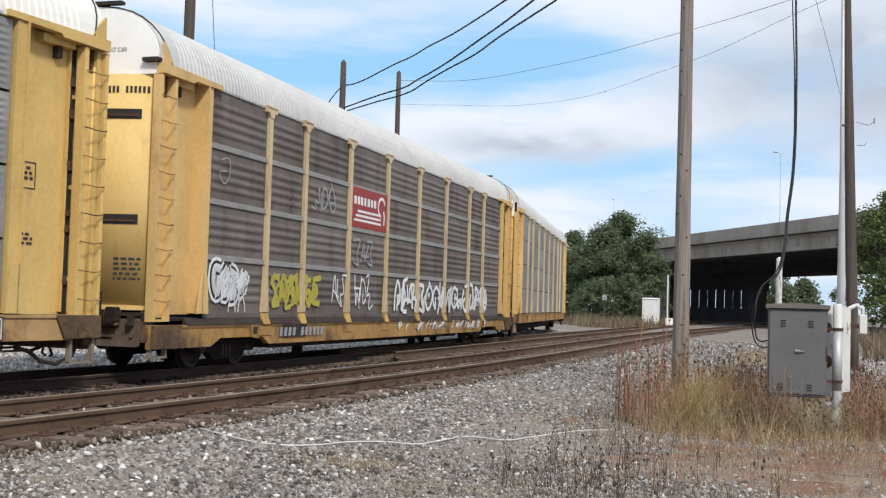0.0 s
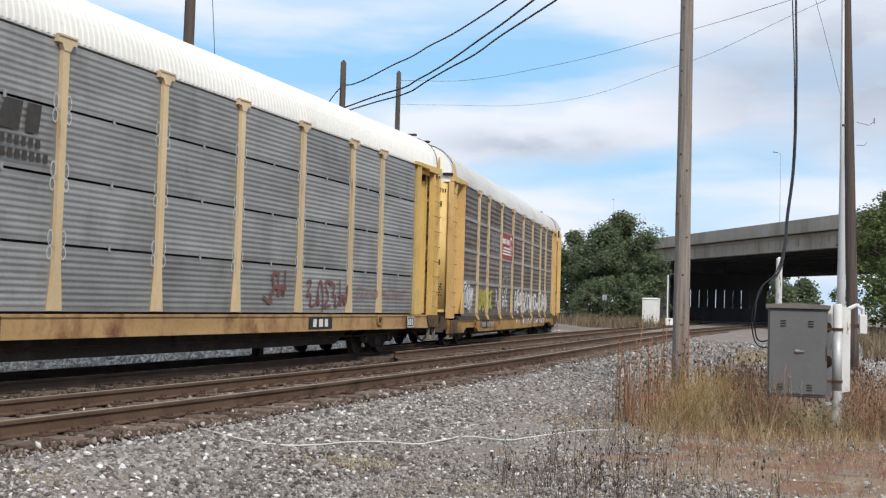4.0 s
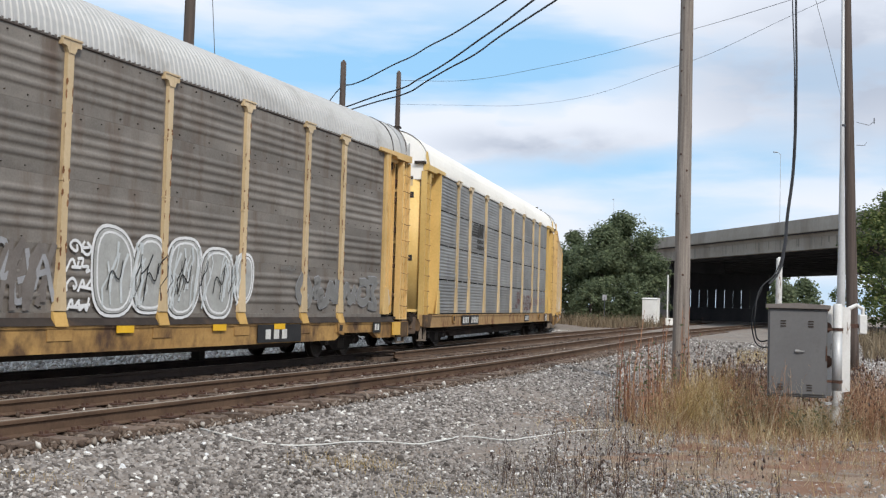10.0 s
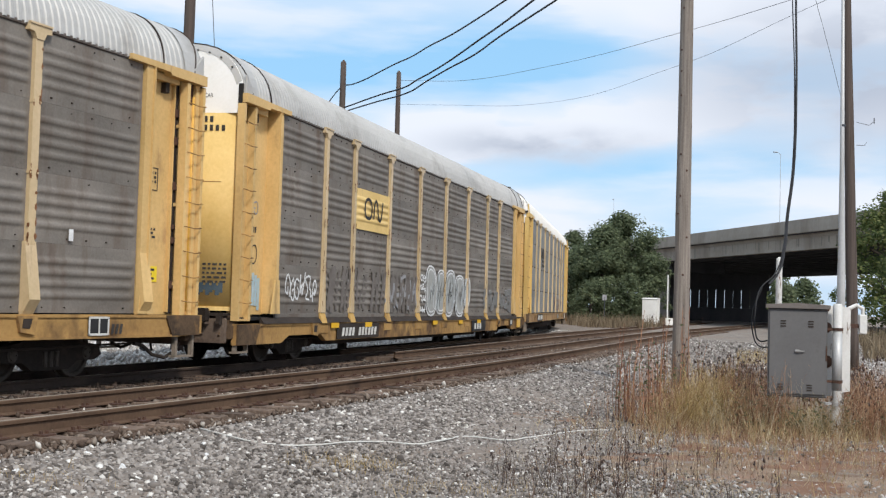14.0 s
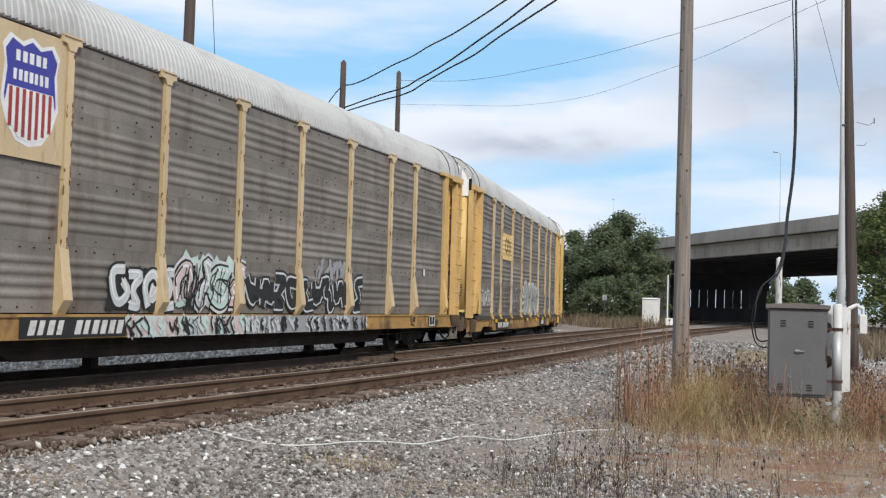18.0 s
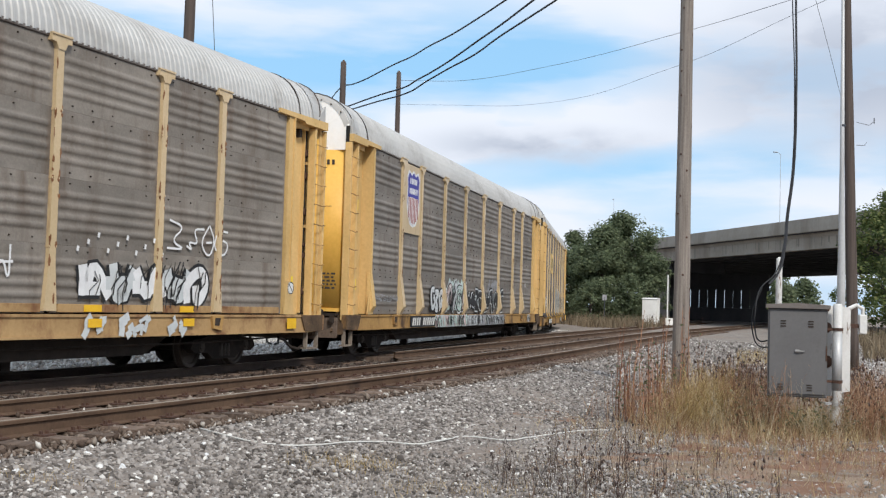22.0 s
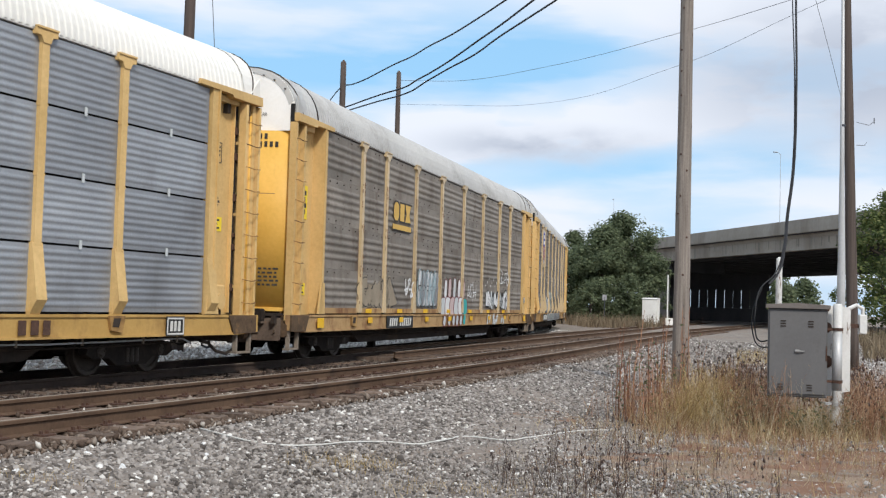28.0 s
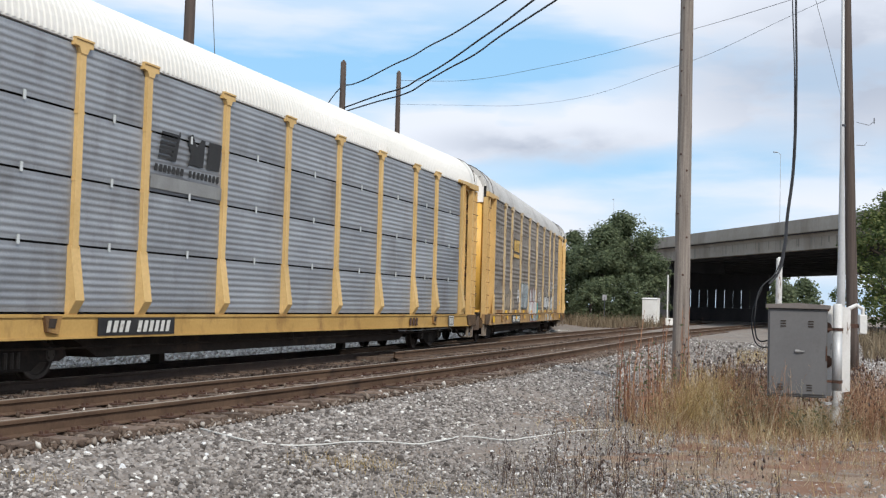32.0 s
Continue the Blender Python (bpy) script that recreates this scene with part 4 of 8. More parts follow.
def autorack(index, look_, label):
    """One covered car carrier; +x is forward, -y faces the camera."""
    L = look_
    SHIFT = {1: Matrix.Translation((L["nose"], 0, 0)), -1: Matrix.Identity(4)}       # the front end sits a little closer to its bay
    car = thing("autorack_car", label=label, category="rail car", group="autorack cars of the train")
    paint, panel, post_m, roof_m, sill_m = L["paint"], L["panel"], L["post"], L["roof"], L["sill"]
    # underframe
    # added solid core, coloured as the unlit inside behind the panel gaps
    part("inner_hull", cached("hull", lambda: Shape().box(-11.76, 11.76, -1.42, 1.42, 0.98, Z1 + 0.10).box(-13.25, -11.76, -1.24, 1.24, 0.98, Z1 + 0.10).box(11.76, 13.05, -1.24, 1.24, 0.98, Z1 + 0.10).box(-13.4, 13.2, -1.45, 1.45, Z1 + 0.03, Z1 + 0.12).box(-13.5, 13.2, -1.46, 1.46, 0.94, 1.0).mesh("inner_hull")), GAP_SHADE, car)
    part("center_sill", cached("csill", lambda: Shape().prism_y([(-13.9, 0.95), (-13.9, 0.62), (-8.6, 0.62), (-7.4, 0.34), (7.4, 0.34), (8.6, 0.62), (13.9, 0.62), (13.9, 0.95)], -0.36, 0.36).mesh("center_sill")), UNDER, car, "grimy black center sill")
    part("belly_beam", cached("belly", lambda: Shape().prism_y([(-8.3, 0.90), (-8.3, 0.66), (-7.5, 0.31), (7.5, 0.31), (8.3, 0.66), (8.3, 0.90)], -1.02, 1.02).mesh("belly_beam")), UNDER, car, "black belly of the underframe")
    for x in np.arange(-7.5, 7.6, 2.5):
        part("cross_bearer", cached("xb", lambda: Shape().prism_x([(-1.42, 0.95), (-1.42, 0.72), (-0.3, 0.42), (0.3, 0.42), (1.42, 0.72), (1.42, 0.95)], -0.06, 0.06).mesh("cross_bearer")), UNDER, car, at=pose(x, 0, 0))
    for x in (-4.6, 4.6):
        part("jack_post", cached("jack", lambda: Shape().box(-0.1, 0.1, -0.5, -0.3, 0.10, 0.40).box(-0.14, 0.14, -0.52, -0.28, 0.08, 0.12).mesh("jack_post")), UNDER, car, at=pose(x, 0, 0))
    tank = cached("tank", lambda: Shape().tube([(1.1, -0.75, 0.62), (1.2, -0.75, 0.62), (2.3, -0.75, 0.62), (2.4, -0.75, 0.62)], [0.12, 0.17, 0.17, 0.12], 12).mesh("air_reservoir"))
    part("air_reservoir", tank, UNDER, car)
    part("brake_valve", cached("valve", lambda: Shape().box(-0.2, 0.25, -0.95, -0.55, 0.42, 0.75).tube([(0.02, -1.0, 0.45), (0.02, -1.0, 0.7)], 0.12, 10).mesh("brake_valve")), UNDER, car)
    part("train_line_pipe", cached("pipe", lambda: Shape().tube([(-12.6, -0.95, 0.55), (-9, -1.15, 0.5), (9, -1.15, 0.5), (12.6, -0.95, 0.55)], 0.02, 6).mesh("train_line_pipe")), UNDER, car)
    st, sb = L["sill_z"]
    side_key = ("sill", st, sb, L["notch"])

    def sill():
        if L["notch"]:
            half = [(13.55, st), (13.55, sb + 0.02), (11.4, sb + 0.02), (11.0, sb + 0.17), (9.15, sb + 0.17), (8.8, sb + 0.01), (3.5, sb)]
        else:
            half = [(13.55, st), (13.55, sb + 0.05), (12.9, sb)]
        pr = half + [(-x, z) for x, z in half[::-1]]
        s = Shape().prism_y(pr[::-1], -SIDE_Y - 0.06, -SIDE_Y + 0.06)
        s.box(-13.4, 13.4, -SIDE_Y - 0.085, -SIDE_Y - 0.055, st - 0.045, st - 0.002)
        if not L["notch"]:
            s.box(-12.8, 12.8, -SIDE_Y - 0.085, -SIDE_Y - 0.055, sb + 0.002, sb + 0.04)
        return s.mesh("side_sill")

    for m in (None, MIRROR):
        part("side_sill", cached(side_key, sill), sill_m, car, "grimy yellow side sill" if m is None else "", at=m)
        if L["flange"]:
            ft = Z0 - 0.08
            fl = cached(("flange", st), lambda: Shape().prism_x([(-SIDE_Y - 0.02, ft), (-SIDE_Y - 0.11, st), (-SIDE_Y, st), (-SIDE_Y, ft)], -12.4, 12.4).mesh("sloped_flange"))
            part("sloped_flange", fl, L["flange"], car, at=m)
            part("panel_hem", cached("hem", lambda: Shape().cbox(-BAY_END, BAY_END, -SIDE_Y - 0.012, -SIDE_Y + 0.02, ft, Z0, 0.004).mesh("panel_hem")), panel, car, at=m)
    if L["flange"]:
        for u in POSTS:
            part("foot_strap", cached(("strap", st), lambda: Shape().prism_x([(-SIDE_Y - 0.045, Z0 + 0.02), (-SIDE_Y - 0.118, st - 0.01), (-SIDE_Y - 0.02, st - 0.01), (-SIDE_Y - 0.02, Z0 + 0.02)], -0.16, 0.16).mesh("foot_strap")), L["strap"], car, "stained strap from the post down to the sill", at=pose(u, 0, 0))
            part("splice_plate", cached(("splice", st, sb), lambda: Shape().cbox(-0.30, 0.30, -SIDE_Y - 0.078, -SIDE_Y - 0.058, sb + 0.19, st - 0.055, 0.006).mesh("splice_plate")), sill_m, car, at=pose(u, 0, 0))
    if L["kick"]:
        for b in range(9):
            ks = [-BAY_END] + list(POSTS) + [BAY_END]
            part("kick_strip", Shape().cbox(ks[b] + 0.2, ks[b + 1] - 0.2, -SIDE_Y - 0.045, -SIDE_Y - 0.02, Z0 + 0.01, Z0 + 0.14, 0.005), sill_m, car)
    # sides
    edges = [-BAY_END] + list(POSTS) + [BAY_END]
    gap = L["gap"]
    for b in range(9):
        a0, a1 = edges[b] + 0.055, edges[b + 1] - 0.055
        wd = round(a1 - a0, 3)
        for row in range(4):
            h = round(ROW_H - gap, 3)
            part("panel", cached(("panel", wd, h, L["ribs"]), lambda: corrugated(wd, h, L["ribs"])), panel, car, at=pose(a0, -SIDE_Y, Z0 + ROW_H * row + gap / 2))
        part("panel", cached(("tall", wd), lambda: corrugated(wd, 4 * ROW_H, 4)), panel, car, at=MIRROR @ pose(a0, -SIDE_Y, Z0))
    if L["bolts"]:
        rb = random.Random(index + 90)
        bs = Shape()
        for b in range(9):
            a0, a1 = edges[b], edges[b + 1]
            for row in range(4):
                for q in (0.08, 0.92):
                    z = Z0 + ROW_H * (row + q)
                    for k in range(5):
                        if rb.random() < 0.6:
                            u = a0 + (a1 - a0) * (0.14 + 0.18 * k) + rb.uniform(-0.02, 0.02)
                            w = rb.uniform(0.006, 0.013)
                            bs.box(u - w, u + w, -SIDE_Y - 0.022, -SIDE_Y, z - w, z + w)
        tagged(part("bolt_head", bs, UNDER, car, "dark bolt heads on the panels"), kind="stuff")
        spots = Shape()
        for u in POSTS:
            for q in range(26):
                z, sg = rb.uniform(Z0 + 0.2, Z1 - 0.2), rb.choice((-1, 1))
                if rb.random() < 0.6:
                    z = Z0 + ROW_H * rb.choice((1, 2, 3)) + rb.uniform(-0.12, 0.12)
                w, h = rb.uniform(0.012, 0.035), rb.uniform(0.02, 0.10)
                c_ = u + sg * rb.uniform(0.06, 0.085)
                yf = -SIDE_Y - 0.0695
                spots.add([(c_ + w * math.cos(a_) * rb.uniform(0.6, 1.2), yf, z + h * math.sin(a_) * rb.uniform(0.6, 1.2)) for a_ in np.linspace(0, 5.4, 7)], [tuple(range(7))])
        tagged(part("rust_spot", spots, RUST_STAIN, car, "rust blotches along the edges of the posts"), kind="stuff")
    if L["strip"]:
        for row in range(1, 4):
            part("joint_strip", cached("strip", lambda: Shape().cbox(-BAY_END, BAY_END, -SIDE_Y - 0.034, -SIDE_Y, -0.055, 0.055, 0.008).mesh("joint_strip")), L["strip"], car, "pale horizontal joint strip", at=pose(0, 0, Z0 + ROW_H * row))
    for m in (None, MIRROR):
        for u in POSTS:
            part("post", cached(("post", L["foot"]), lambda: post_mesh(L["foot"])), post_m, car, at=pose(u, 0, 0) if m is None else MIRROR @ pose(u, 0, 0))
        part("top_chord", cached("chord", lambda: Shape().cbox(-13.3, 13.3, -SIDE_Y - 0.03, -SIDE_Y + 0.05, Z1 + 0.005, Z1 + 0.075, 0.01).mesh("top_chord")), PANEL_BROWN if not L["light_chord"] else roof_m, car, at=m)
    # roof
    part("roof", cached("roof", roof_mesh), roof_m, car, L["roof_label"])
    for k in (0, 1):
        e = SHIFT[1] if k == 0 else REAR
        part("roof_end", cached("cap", roof_cap_mesh), roof_m, car, at=e)
        for sx_ in L["seams"]:
            part("roof_seam", cached(("seamr", sx_), lambda: roof_seam_mesh(sx_, 0.30 if sx_ > 13 else 0.05)), UNDER, car, at=e)
        # end door pair
        d = part("end_door", cached(("door", L["white_z"]), lambda: door_mesh(Z0 + 0.06, L["white_z"] - 0.005)), L["door"], car, "bowed yellow radial end door", at=e)
        part("door_top", cached(("doortop", L["white_z"]), lambda: door_mesh(L["white_z"], 6.39, 0.0, True)), L["door_top"], d, L["door_top_label"])
        if L["rim"]:
            rim = part("edge_strip", cached("rim", door_rim_mesh), ROOF_PALE, d, "pale grey riveted edge strip")
            tagged(part("rivet", cached("rivets", rivets_mesh), INK, rim), kind="stuff")
        else:
            part("top_bar", cached("tbar", lambda: Shape().cbox(13.46, 13.58, -0.74, 0.74, 6.40, 6.46, 0.01).mesh("top_bar")), UNDER, d, "flat black bar on top of the end")
            part("step_bar", cached("sbar", lambda: Shape().cbox(13.46, 13.62, 1.20, 1.52, 5.38, 5.45, 0.01).mesh("step_bar")), UNDER, d)
        for sg in (-1, 1):
            if L["rim"]:
                part("corner_slot", cached(("cslot", sg), lambda: Shape().box(13.40, 13.535, *sorted((sg * 1.40, sg * 1.485)), 5.14, 5.56).mesh("corner_slot")), GAP_SHADE, d)
            part("edge_gap", cached(("egap", sg), lambda: Shape().box(13.28, 13.42, *sorted((sg * 1.365, sg * 1.425)), Z0, 5.2).mesh("edge_gap")), RUST, d, "rusty gap beside the door")
            part("corner_gusset", cached(("cguss", sg), lambda: Shape().prism_y([(13.47, 5.30), (13.10, 5.30), (13.20, 5.46), (13.46, 5.74)], *sorted((sg * 1.50, sg * 1.548))).mesh("corner_gusset")), L["header"] if not L["rim"] else roof_m, d)
        part("door_seam", cached("seam", lambda: door_strip(-0.012, 0.012, Z0 + 0.08, 4.9, 0.006).mesh("door_seam")), UNDER, d)
        if L["rim"]:
            part("door_band", cached("band", lambda: door_strip(-1.4, 1.4, 3.62, 3.638, 0.005).mesh("door_band")), sill_m, d)
        part("door_foot", cached("dfoot", lambda: door_strip(-1.42, 1.42, Z0 + 0.05, Z0 + 0.13, 0.02).mesh("door_foot")), L["door"], d)
        if L["slots"]:
            for z in (4.485, 2.67):
                for y in (-0.80, 0.80):
                    sl = part("door_slot", cached(("slot", y, z), lambda: door_strip(y - 0.40, y + 0.38, z - 0.085, z + 0.085, 0.012).mesh("door_slot")), BLACK, d, "black slot with a pull bar")
                    part("pull_bar", cached(("bar", y, z), lambda: door_strip(y - 0.36, y + 0.33, z - 0.045, z - 0.005, 0.03).mesh("pull_bar")), RUST, sl)
        for y in (-0.62, 0.62):
            part("lock_rod", cached(("rod", y), lambda: Shape().tube([(13.66, y, Z0 - 0.05), (13.66, y, Z0 + 0.35)], 0.02, 6).box(13.56, 13.72, y - 0.09, y + 0.09, Z0 - 0.14, Z0 - 0.02).mesh("lock_rod")), UNDER, d)
        # end sill, coupler, hoses
        es = part("end_sill", cached("esill", lambda: Shape().cbox(13.30, 13.60, -1.48, 1.48, 0.58, 0.86, 0.03).box(13.30, 13.50, -1.44, 1.44, 0.86, 1.04).box(13.50, 13.58, -0.9, -0.3, 0.86, 0.98).box(13.50, 13.58, 0.3, 0.9, 0.86, 0.98).mesh("end_sill")), END_RUST, car, "rusty end sill caked with grime", at=e)
        part("end_plate", cached("eplate", lambda: Shape().cbox(13.60, 13.68, -1.36, 1.36, 0.50, 0.98, 0.02).box(13.68, 13.72, -0.9, 0.9, 0.66, 0.80).box(13.66, 13.84, 0.80, 1.02, 0.86, 1.12).mesh("end_plate")), END_PLATE, es, "dusty brown end plate under the doors")
        part("buffer_shelf", cached("bshelf", lambda: Shape().cbox(13.46, 13.72, -1.34, 1.34, 1.02, 1.08, 0.01).box(13.46, 13.80, -1.30, -1.22, 0.86, 1.02).box(13.46, 13.80, 1.22, 1.30, 0.86, 1.02).mesh("buffer_shelf")), UNDER, es, "black platform under the doors")
        for yy in (-0.95, 0.55, 0.95):
            part("latch_block", cached(("latchb", yy), lambda: Shape().cbox(13.72, 13.90, yy - 0.09, yy + 0.09, 0.90, 1.17, 0.03).mesh("latch_block")), TRUCK_M if yy > 0.6 else STEP_IRON, es)
        for yy in (-1.25, -0.75, 0.1, 0.75, 1.25):
            part("gusset", cached(("guss", yy), lambda: Shape().prism_y([(13.58, 0.62), (13.72, 0.66), (13.60, 0.86)], yy - 0.02, yy + 0.02).mesh("gusset")), END_RUST, es)
        c = part("coupler", cached("coup", lambda: Shape().cbox(13.6, 14.02, -0.09, 0.09, 0.70, 0.92, 0.03).prism_z([(13.98, -0.17), (14.10, -0.19), (14.20, -0.10), (14.17, 0.02), (14.08, 0.05), (14.06, 0.17), (13.98, 0.16)], 0.66, 0.96).mesh("coupler")), UNDER, car, at=e)
        hose = [(13.62, -0.32, 0.66), (13.85, -0.33, 0.50), (14.05, -0.22, 0.36), (14.18, -0.06, 0.33)]
        part("air_hose", cached("hose", lambda: Shape().tube(hose, 0.024, 7).mesh("air_hose")), WIRE_M, c)
        if L["draped"]:
            dr = [(13.4, -1.28, 0.62), (13.2, -1.34, 0.40), (12.85, -1.36, 0.30), (12.5, -1.36, 0.36), (12.25, -1.34, 0.52), (12.0, -1.34, 0.56)]
            part("brake_hose", cached("lever", lambda: Shape().tube(dr, 0.032, 7).mesh("brake_hose")), UNDER, car, at=e)
    # four corners: bay wall, jambs, ladder, header, steps
    for sx, sy in ((1, -1), (1, 1), (-1, -1), (-1, 1)):
        tagk = (sx, sy)

        def cbx(x0, x1, y0, y1, z0, z1):
            xa, xb_ = sorted((sx * x0, sx * x1))
            ya, yb = sorted((-sy * y0, -sy * y1))
            return Shape().box(xa, xb_, ya, yb, z0, z1)

        for xa_ in (12.88, 13.06) if sx > 0 else (12.90,):
            part("panel_strip", cached(("pstrip", tagk, xa_), lambda: cbx(xa_, xa_ + 0.03, -1.285, -1.36, Z0 + 0.02, Z1 - 0.05).mesh("panel_strip")), paint, car, at=SHIFT[sx])

        lbl = "faded yellow end bay panel" if sy < 0 else ""
        # y positive here means outward, towards this corner's side
        part("end_bay_panel", cached(("ebp", tagk), lambda: cbx(BAY_END + 0.05, 13.40, -1.24, -1.29, Z0 - 0.02, Z1 + 0.04).mesh("end_bay_panel")), paint, car, lbl, at=SHIFT[sx])

        def jamb():
            s = cbx(BAY_END - 0.02, BAY_END + 0.16, -1.28, -1.565, Z0 + 0.0, Z1 + 0.02)
            q = cbx(BAY_END + 0.16, BAY_END + 0.19, -1.28, -1.60, Z0, Z1)
            s.add(q.v, q.f)
            f = [(sx * (BAY_END - 0.06), Z0 + 0.0), (sx * (BAY_END + 0.36), Z0 + 0.0), (sx * (BAY_END + 0.19), Z0 + 0.7), (sx * (BAY_END), Z0 + 0.7)]
            ya, yb = sorted((sy * 1.56, sy * 1.60))
            s.prism_y(f, ya, yb)
            return s.mesh("jamb_post")

        if sx > 0 and sy < 0:
            trk = part("door_track", cached("dtrack", lambda: Shape().box(12.93, 13.04, -1.33, -1.28, Z0, Z1 - 0.1).mesh("door_track")), UNDER, car, "dark door track in the end bay", at=SHIFT[sx])
            for zz in (1.55, 2.35, 2.6, 3.3, 4.1, 4.6):
                part("latch", cached(("latch", round(zz * 7) % 3), lambda: Shape().cbox(12.90, 13.07, -1.37, -1.32, -0.05, 0.04 + 0.03 * (round(zz * 7) % 3), 0.01).mesh("latch")), RUST, trk, "rusty door latch", at=pose(0, 0, zz))
        part("jamb_post", cached(("jamb", tagk), jamb), paint, car)
        if L["foot"] == "flared" and sy < 0:
            part("jamb_foot", cached(("jfoot", sx), lambda: Shape().prism_x([(-SIDE_Y - 0.06, Z0 + 1.05), (-SIDE_Y - 0.19, Z0 + 0.20), (-SIDE_Y - 0.06, Z0 - 0.02), (-SIDE_Y, Z0 - 0.02), (-SIDE_Y, Z0 + 1.05)], *sorted((sx * (BAY_END - 0.03), sx * (BAY_END + 0.22)))).mesh("jamb_foot")), paint, car)
        part("corner_post", cached(("cpost", tagk), lambda: cbx(13.34, 13.44, -1.42, -1.49, Z0 - 0.08, Z1 + 0.08).mesh("corner_post")), paint, car, at=SHIFT[sx])

        def stiles():
            s = cbx(12.98, 13.07, -1.40, -1.56, Z0 - 0.14, Z1 - 0.10)
            for b in ((13.47, 13.54, -1.40, -1.56, Z0 - 0.14, Z1 - 0.10), (13.02, 13.50, -1.44, -1.54, Z0 - 0.14, Z0 - 0.10), (13.07, 13.47, -1.40, -1.43, Z0 - 0.10, Z1 - 0.45)):
                q = cbx(*b)
                s.add(q.v, q.f)
            for zz in (Z0 + 0.5, Z0 + 1.9, Z0 + 3.3):
                q = cbx(12.99, 13.06, -1.29, -1.41, zz, zz + 0.06)
                s.add(q.v, q.f)
            return s.mesh("ladder")

        lad = part("ladder", cached(("lad", tagk), stiles), paint, car, "yellow corner ladder" if sy < 0 else "", at=SHIFT[sx])
        for r_ in range(9):
            z = Z0 + 0.22 + r_ * 0.44
            if sy < 0 or r_ % 3 == 0:
                rung = cached(("rung", tagk), lambda: Shape().tube([(sx * 13.03, sy * 1.55, 0.012), (sx * 13.05, sy * 1.61, 0.0), (sx * 13.28, sy * 1.62, -0.02), (sx * 13.49, sy * 1.61, 0.0), (sx * 13.51, sy * 1.55, 0.012)], 0.011, 6).mesh("rung"))
                part("rung", rung, SILL_Y, lad, at=pose(0, 0, z))

        def header():
            ya, yb = sorted((sy * 1.44, sy * 1.60))
            s = Shape()
            pr = [(sx * 11.33, Z1 + 0.0), (sx * 12.4, Z1 - 0.02), (sx * 12.45, Z1 - 0.07), (sx * 13.52, Z1 - 0.08), (sx * 13.52, Z1 + 0.10), (sx * 11.33, Z1 + 0.09)]
            s.prism_y(pr, ya, yb)
            xa, xb_ = sorted((sx * 12.2, sx * 12.9))
            s.box(xa, xb_, *sorted((sy * 1.30, sy * 1.44)), Z1 - 0.16, Z1 - 0.04)
            return s.mesh("eave_header")

        part("eave_header", cached(("head", tagk), header), L["header"], car, "long eave bracket over the end bay" if sy < 0 else "", at=SHIFT[sx])

        if sy < 0:
            part("eave_lock", cached(("elock", sx), lambda: Shape().cbox(*sorted((sx * 12.56, sx * 12.66)), -1.40, -1.28, Z1 - 0.34, Z1 - 0.10, 0.01).mesh("eave_lock")), UNDER, car, "dark hanging lock under the eave", at=SHIFT[sx])

        def step():
            s = Shape()
            for xx in (12.95, 13.45):
                xa, xb_ = sorted((sx * xx, sx * (xx + 0.06)))
                s.box(xa, xb_, *sorted((sy * 1.44, sy * 1.52)), 0.32, 0.78)
            s.box(*sorted((sx * 12.95, sx * 13.51)), *sorted((sy * 1.38, sy * 1.52)), 0.30, 0.335)
            return s.mesh("sill_step")

        part("sill_step", cached(("step", tagk), step), STEP_IRON, car, "dusty steel stirrup step" if sy < 0 else "", at=SHIFT[sx])
    for u in (-9.6, 9.0):
        bk = part("sill_bracket", cached(("sbr", st), lambda: Shape().prism_y([(-0.20, st - 0.02), (-0.13, st - 0.26), (0.16, st - 0.30), (0.22, st - 0.02)], -SIDE_Y - 0.115, -SIDE_Y - 0.06).mesh("sill_bracket")), SILL_Y, car, at=pose(u, 0, 0))
        part("bracket_hole", cached(("sbh", st), lambda: Shape().prism_y([(-0.09, st - 0.06), (-0.11, st - 0.20), (0.05, st - 0.21), (0.10, st - 0.06)], -SIDE_Y - 0.121, -SIDE_Y - 0.11).mesh("bracket_hole")), UNDER, bk, "dark hole in the bracket")
    for sx in (1, -1):
        part("sill_end_plate", cached(("sep", sx, st, sb), lambda: Shape().prism_y([(sx * 12.55, st - 0.005), (sx * 13.56, st - 0.005), (sx * 13.56, sb + 0.03), (sx * 12.75, sb + 0.02)], -SIDE_Y - 0.096, -SIDE_Y - 0.05).mesh("sill_end_plate")), END_RUST, car, "rust-stained end of the sill", at=SHIFT[sx])
    for x in (10.1, -9.8):
        t, sets = add_truck(car, x)
        TRUCKS.append((index, x, t, sets))
    return car


BASE = dict(paint=YELLOW, panel=PANEL_GREY, post=CREAM, roof=ROOF_GREY, sill=SILL_Y, sill_z=(1.05, 0.67), notch=False, flange=None, strap=SILL_YELLOW, gap=0.002, ribs=4,
            strip=None, foot="plain", light_chord=False, roof_label="pale grey ribbed metal roof", white_z=4.985, rim=True, nose=-0.13, door=YELLOW_BRIGHT, door_top=DOOR_WHITE, door_top_label="white top of the end door",
            slots=False, draped=True, seams=(13.45,), kick=None, bolts=False, header=YELLOW)


def styled(**kw):
    d = dict(BASE)
    d.update(kw)
    return d


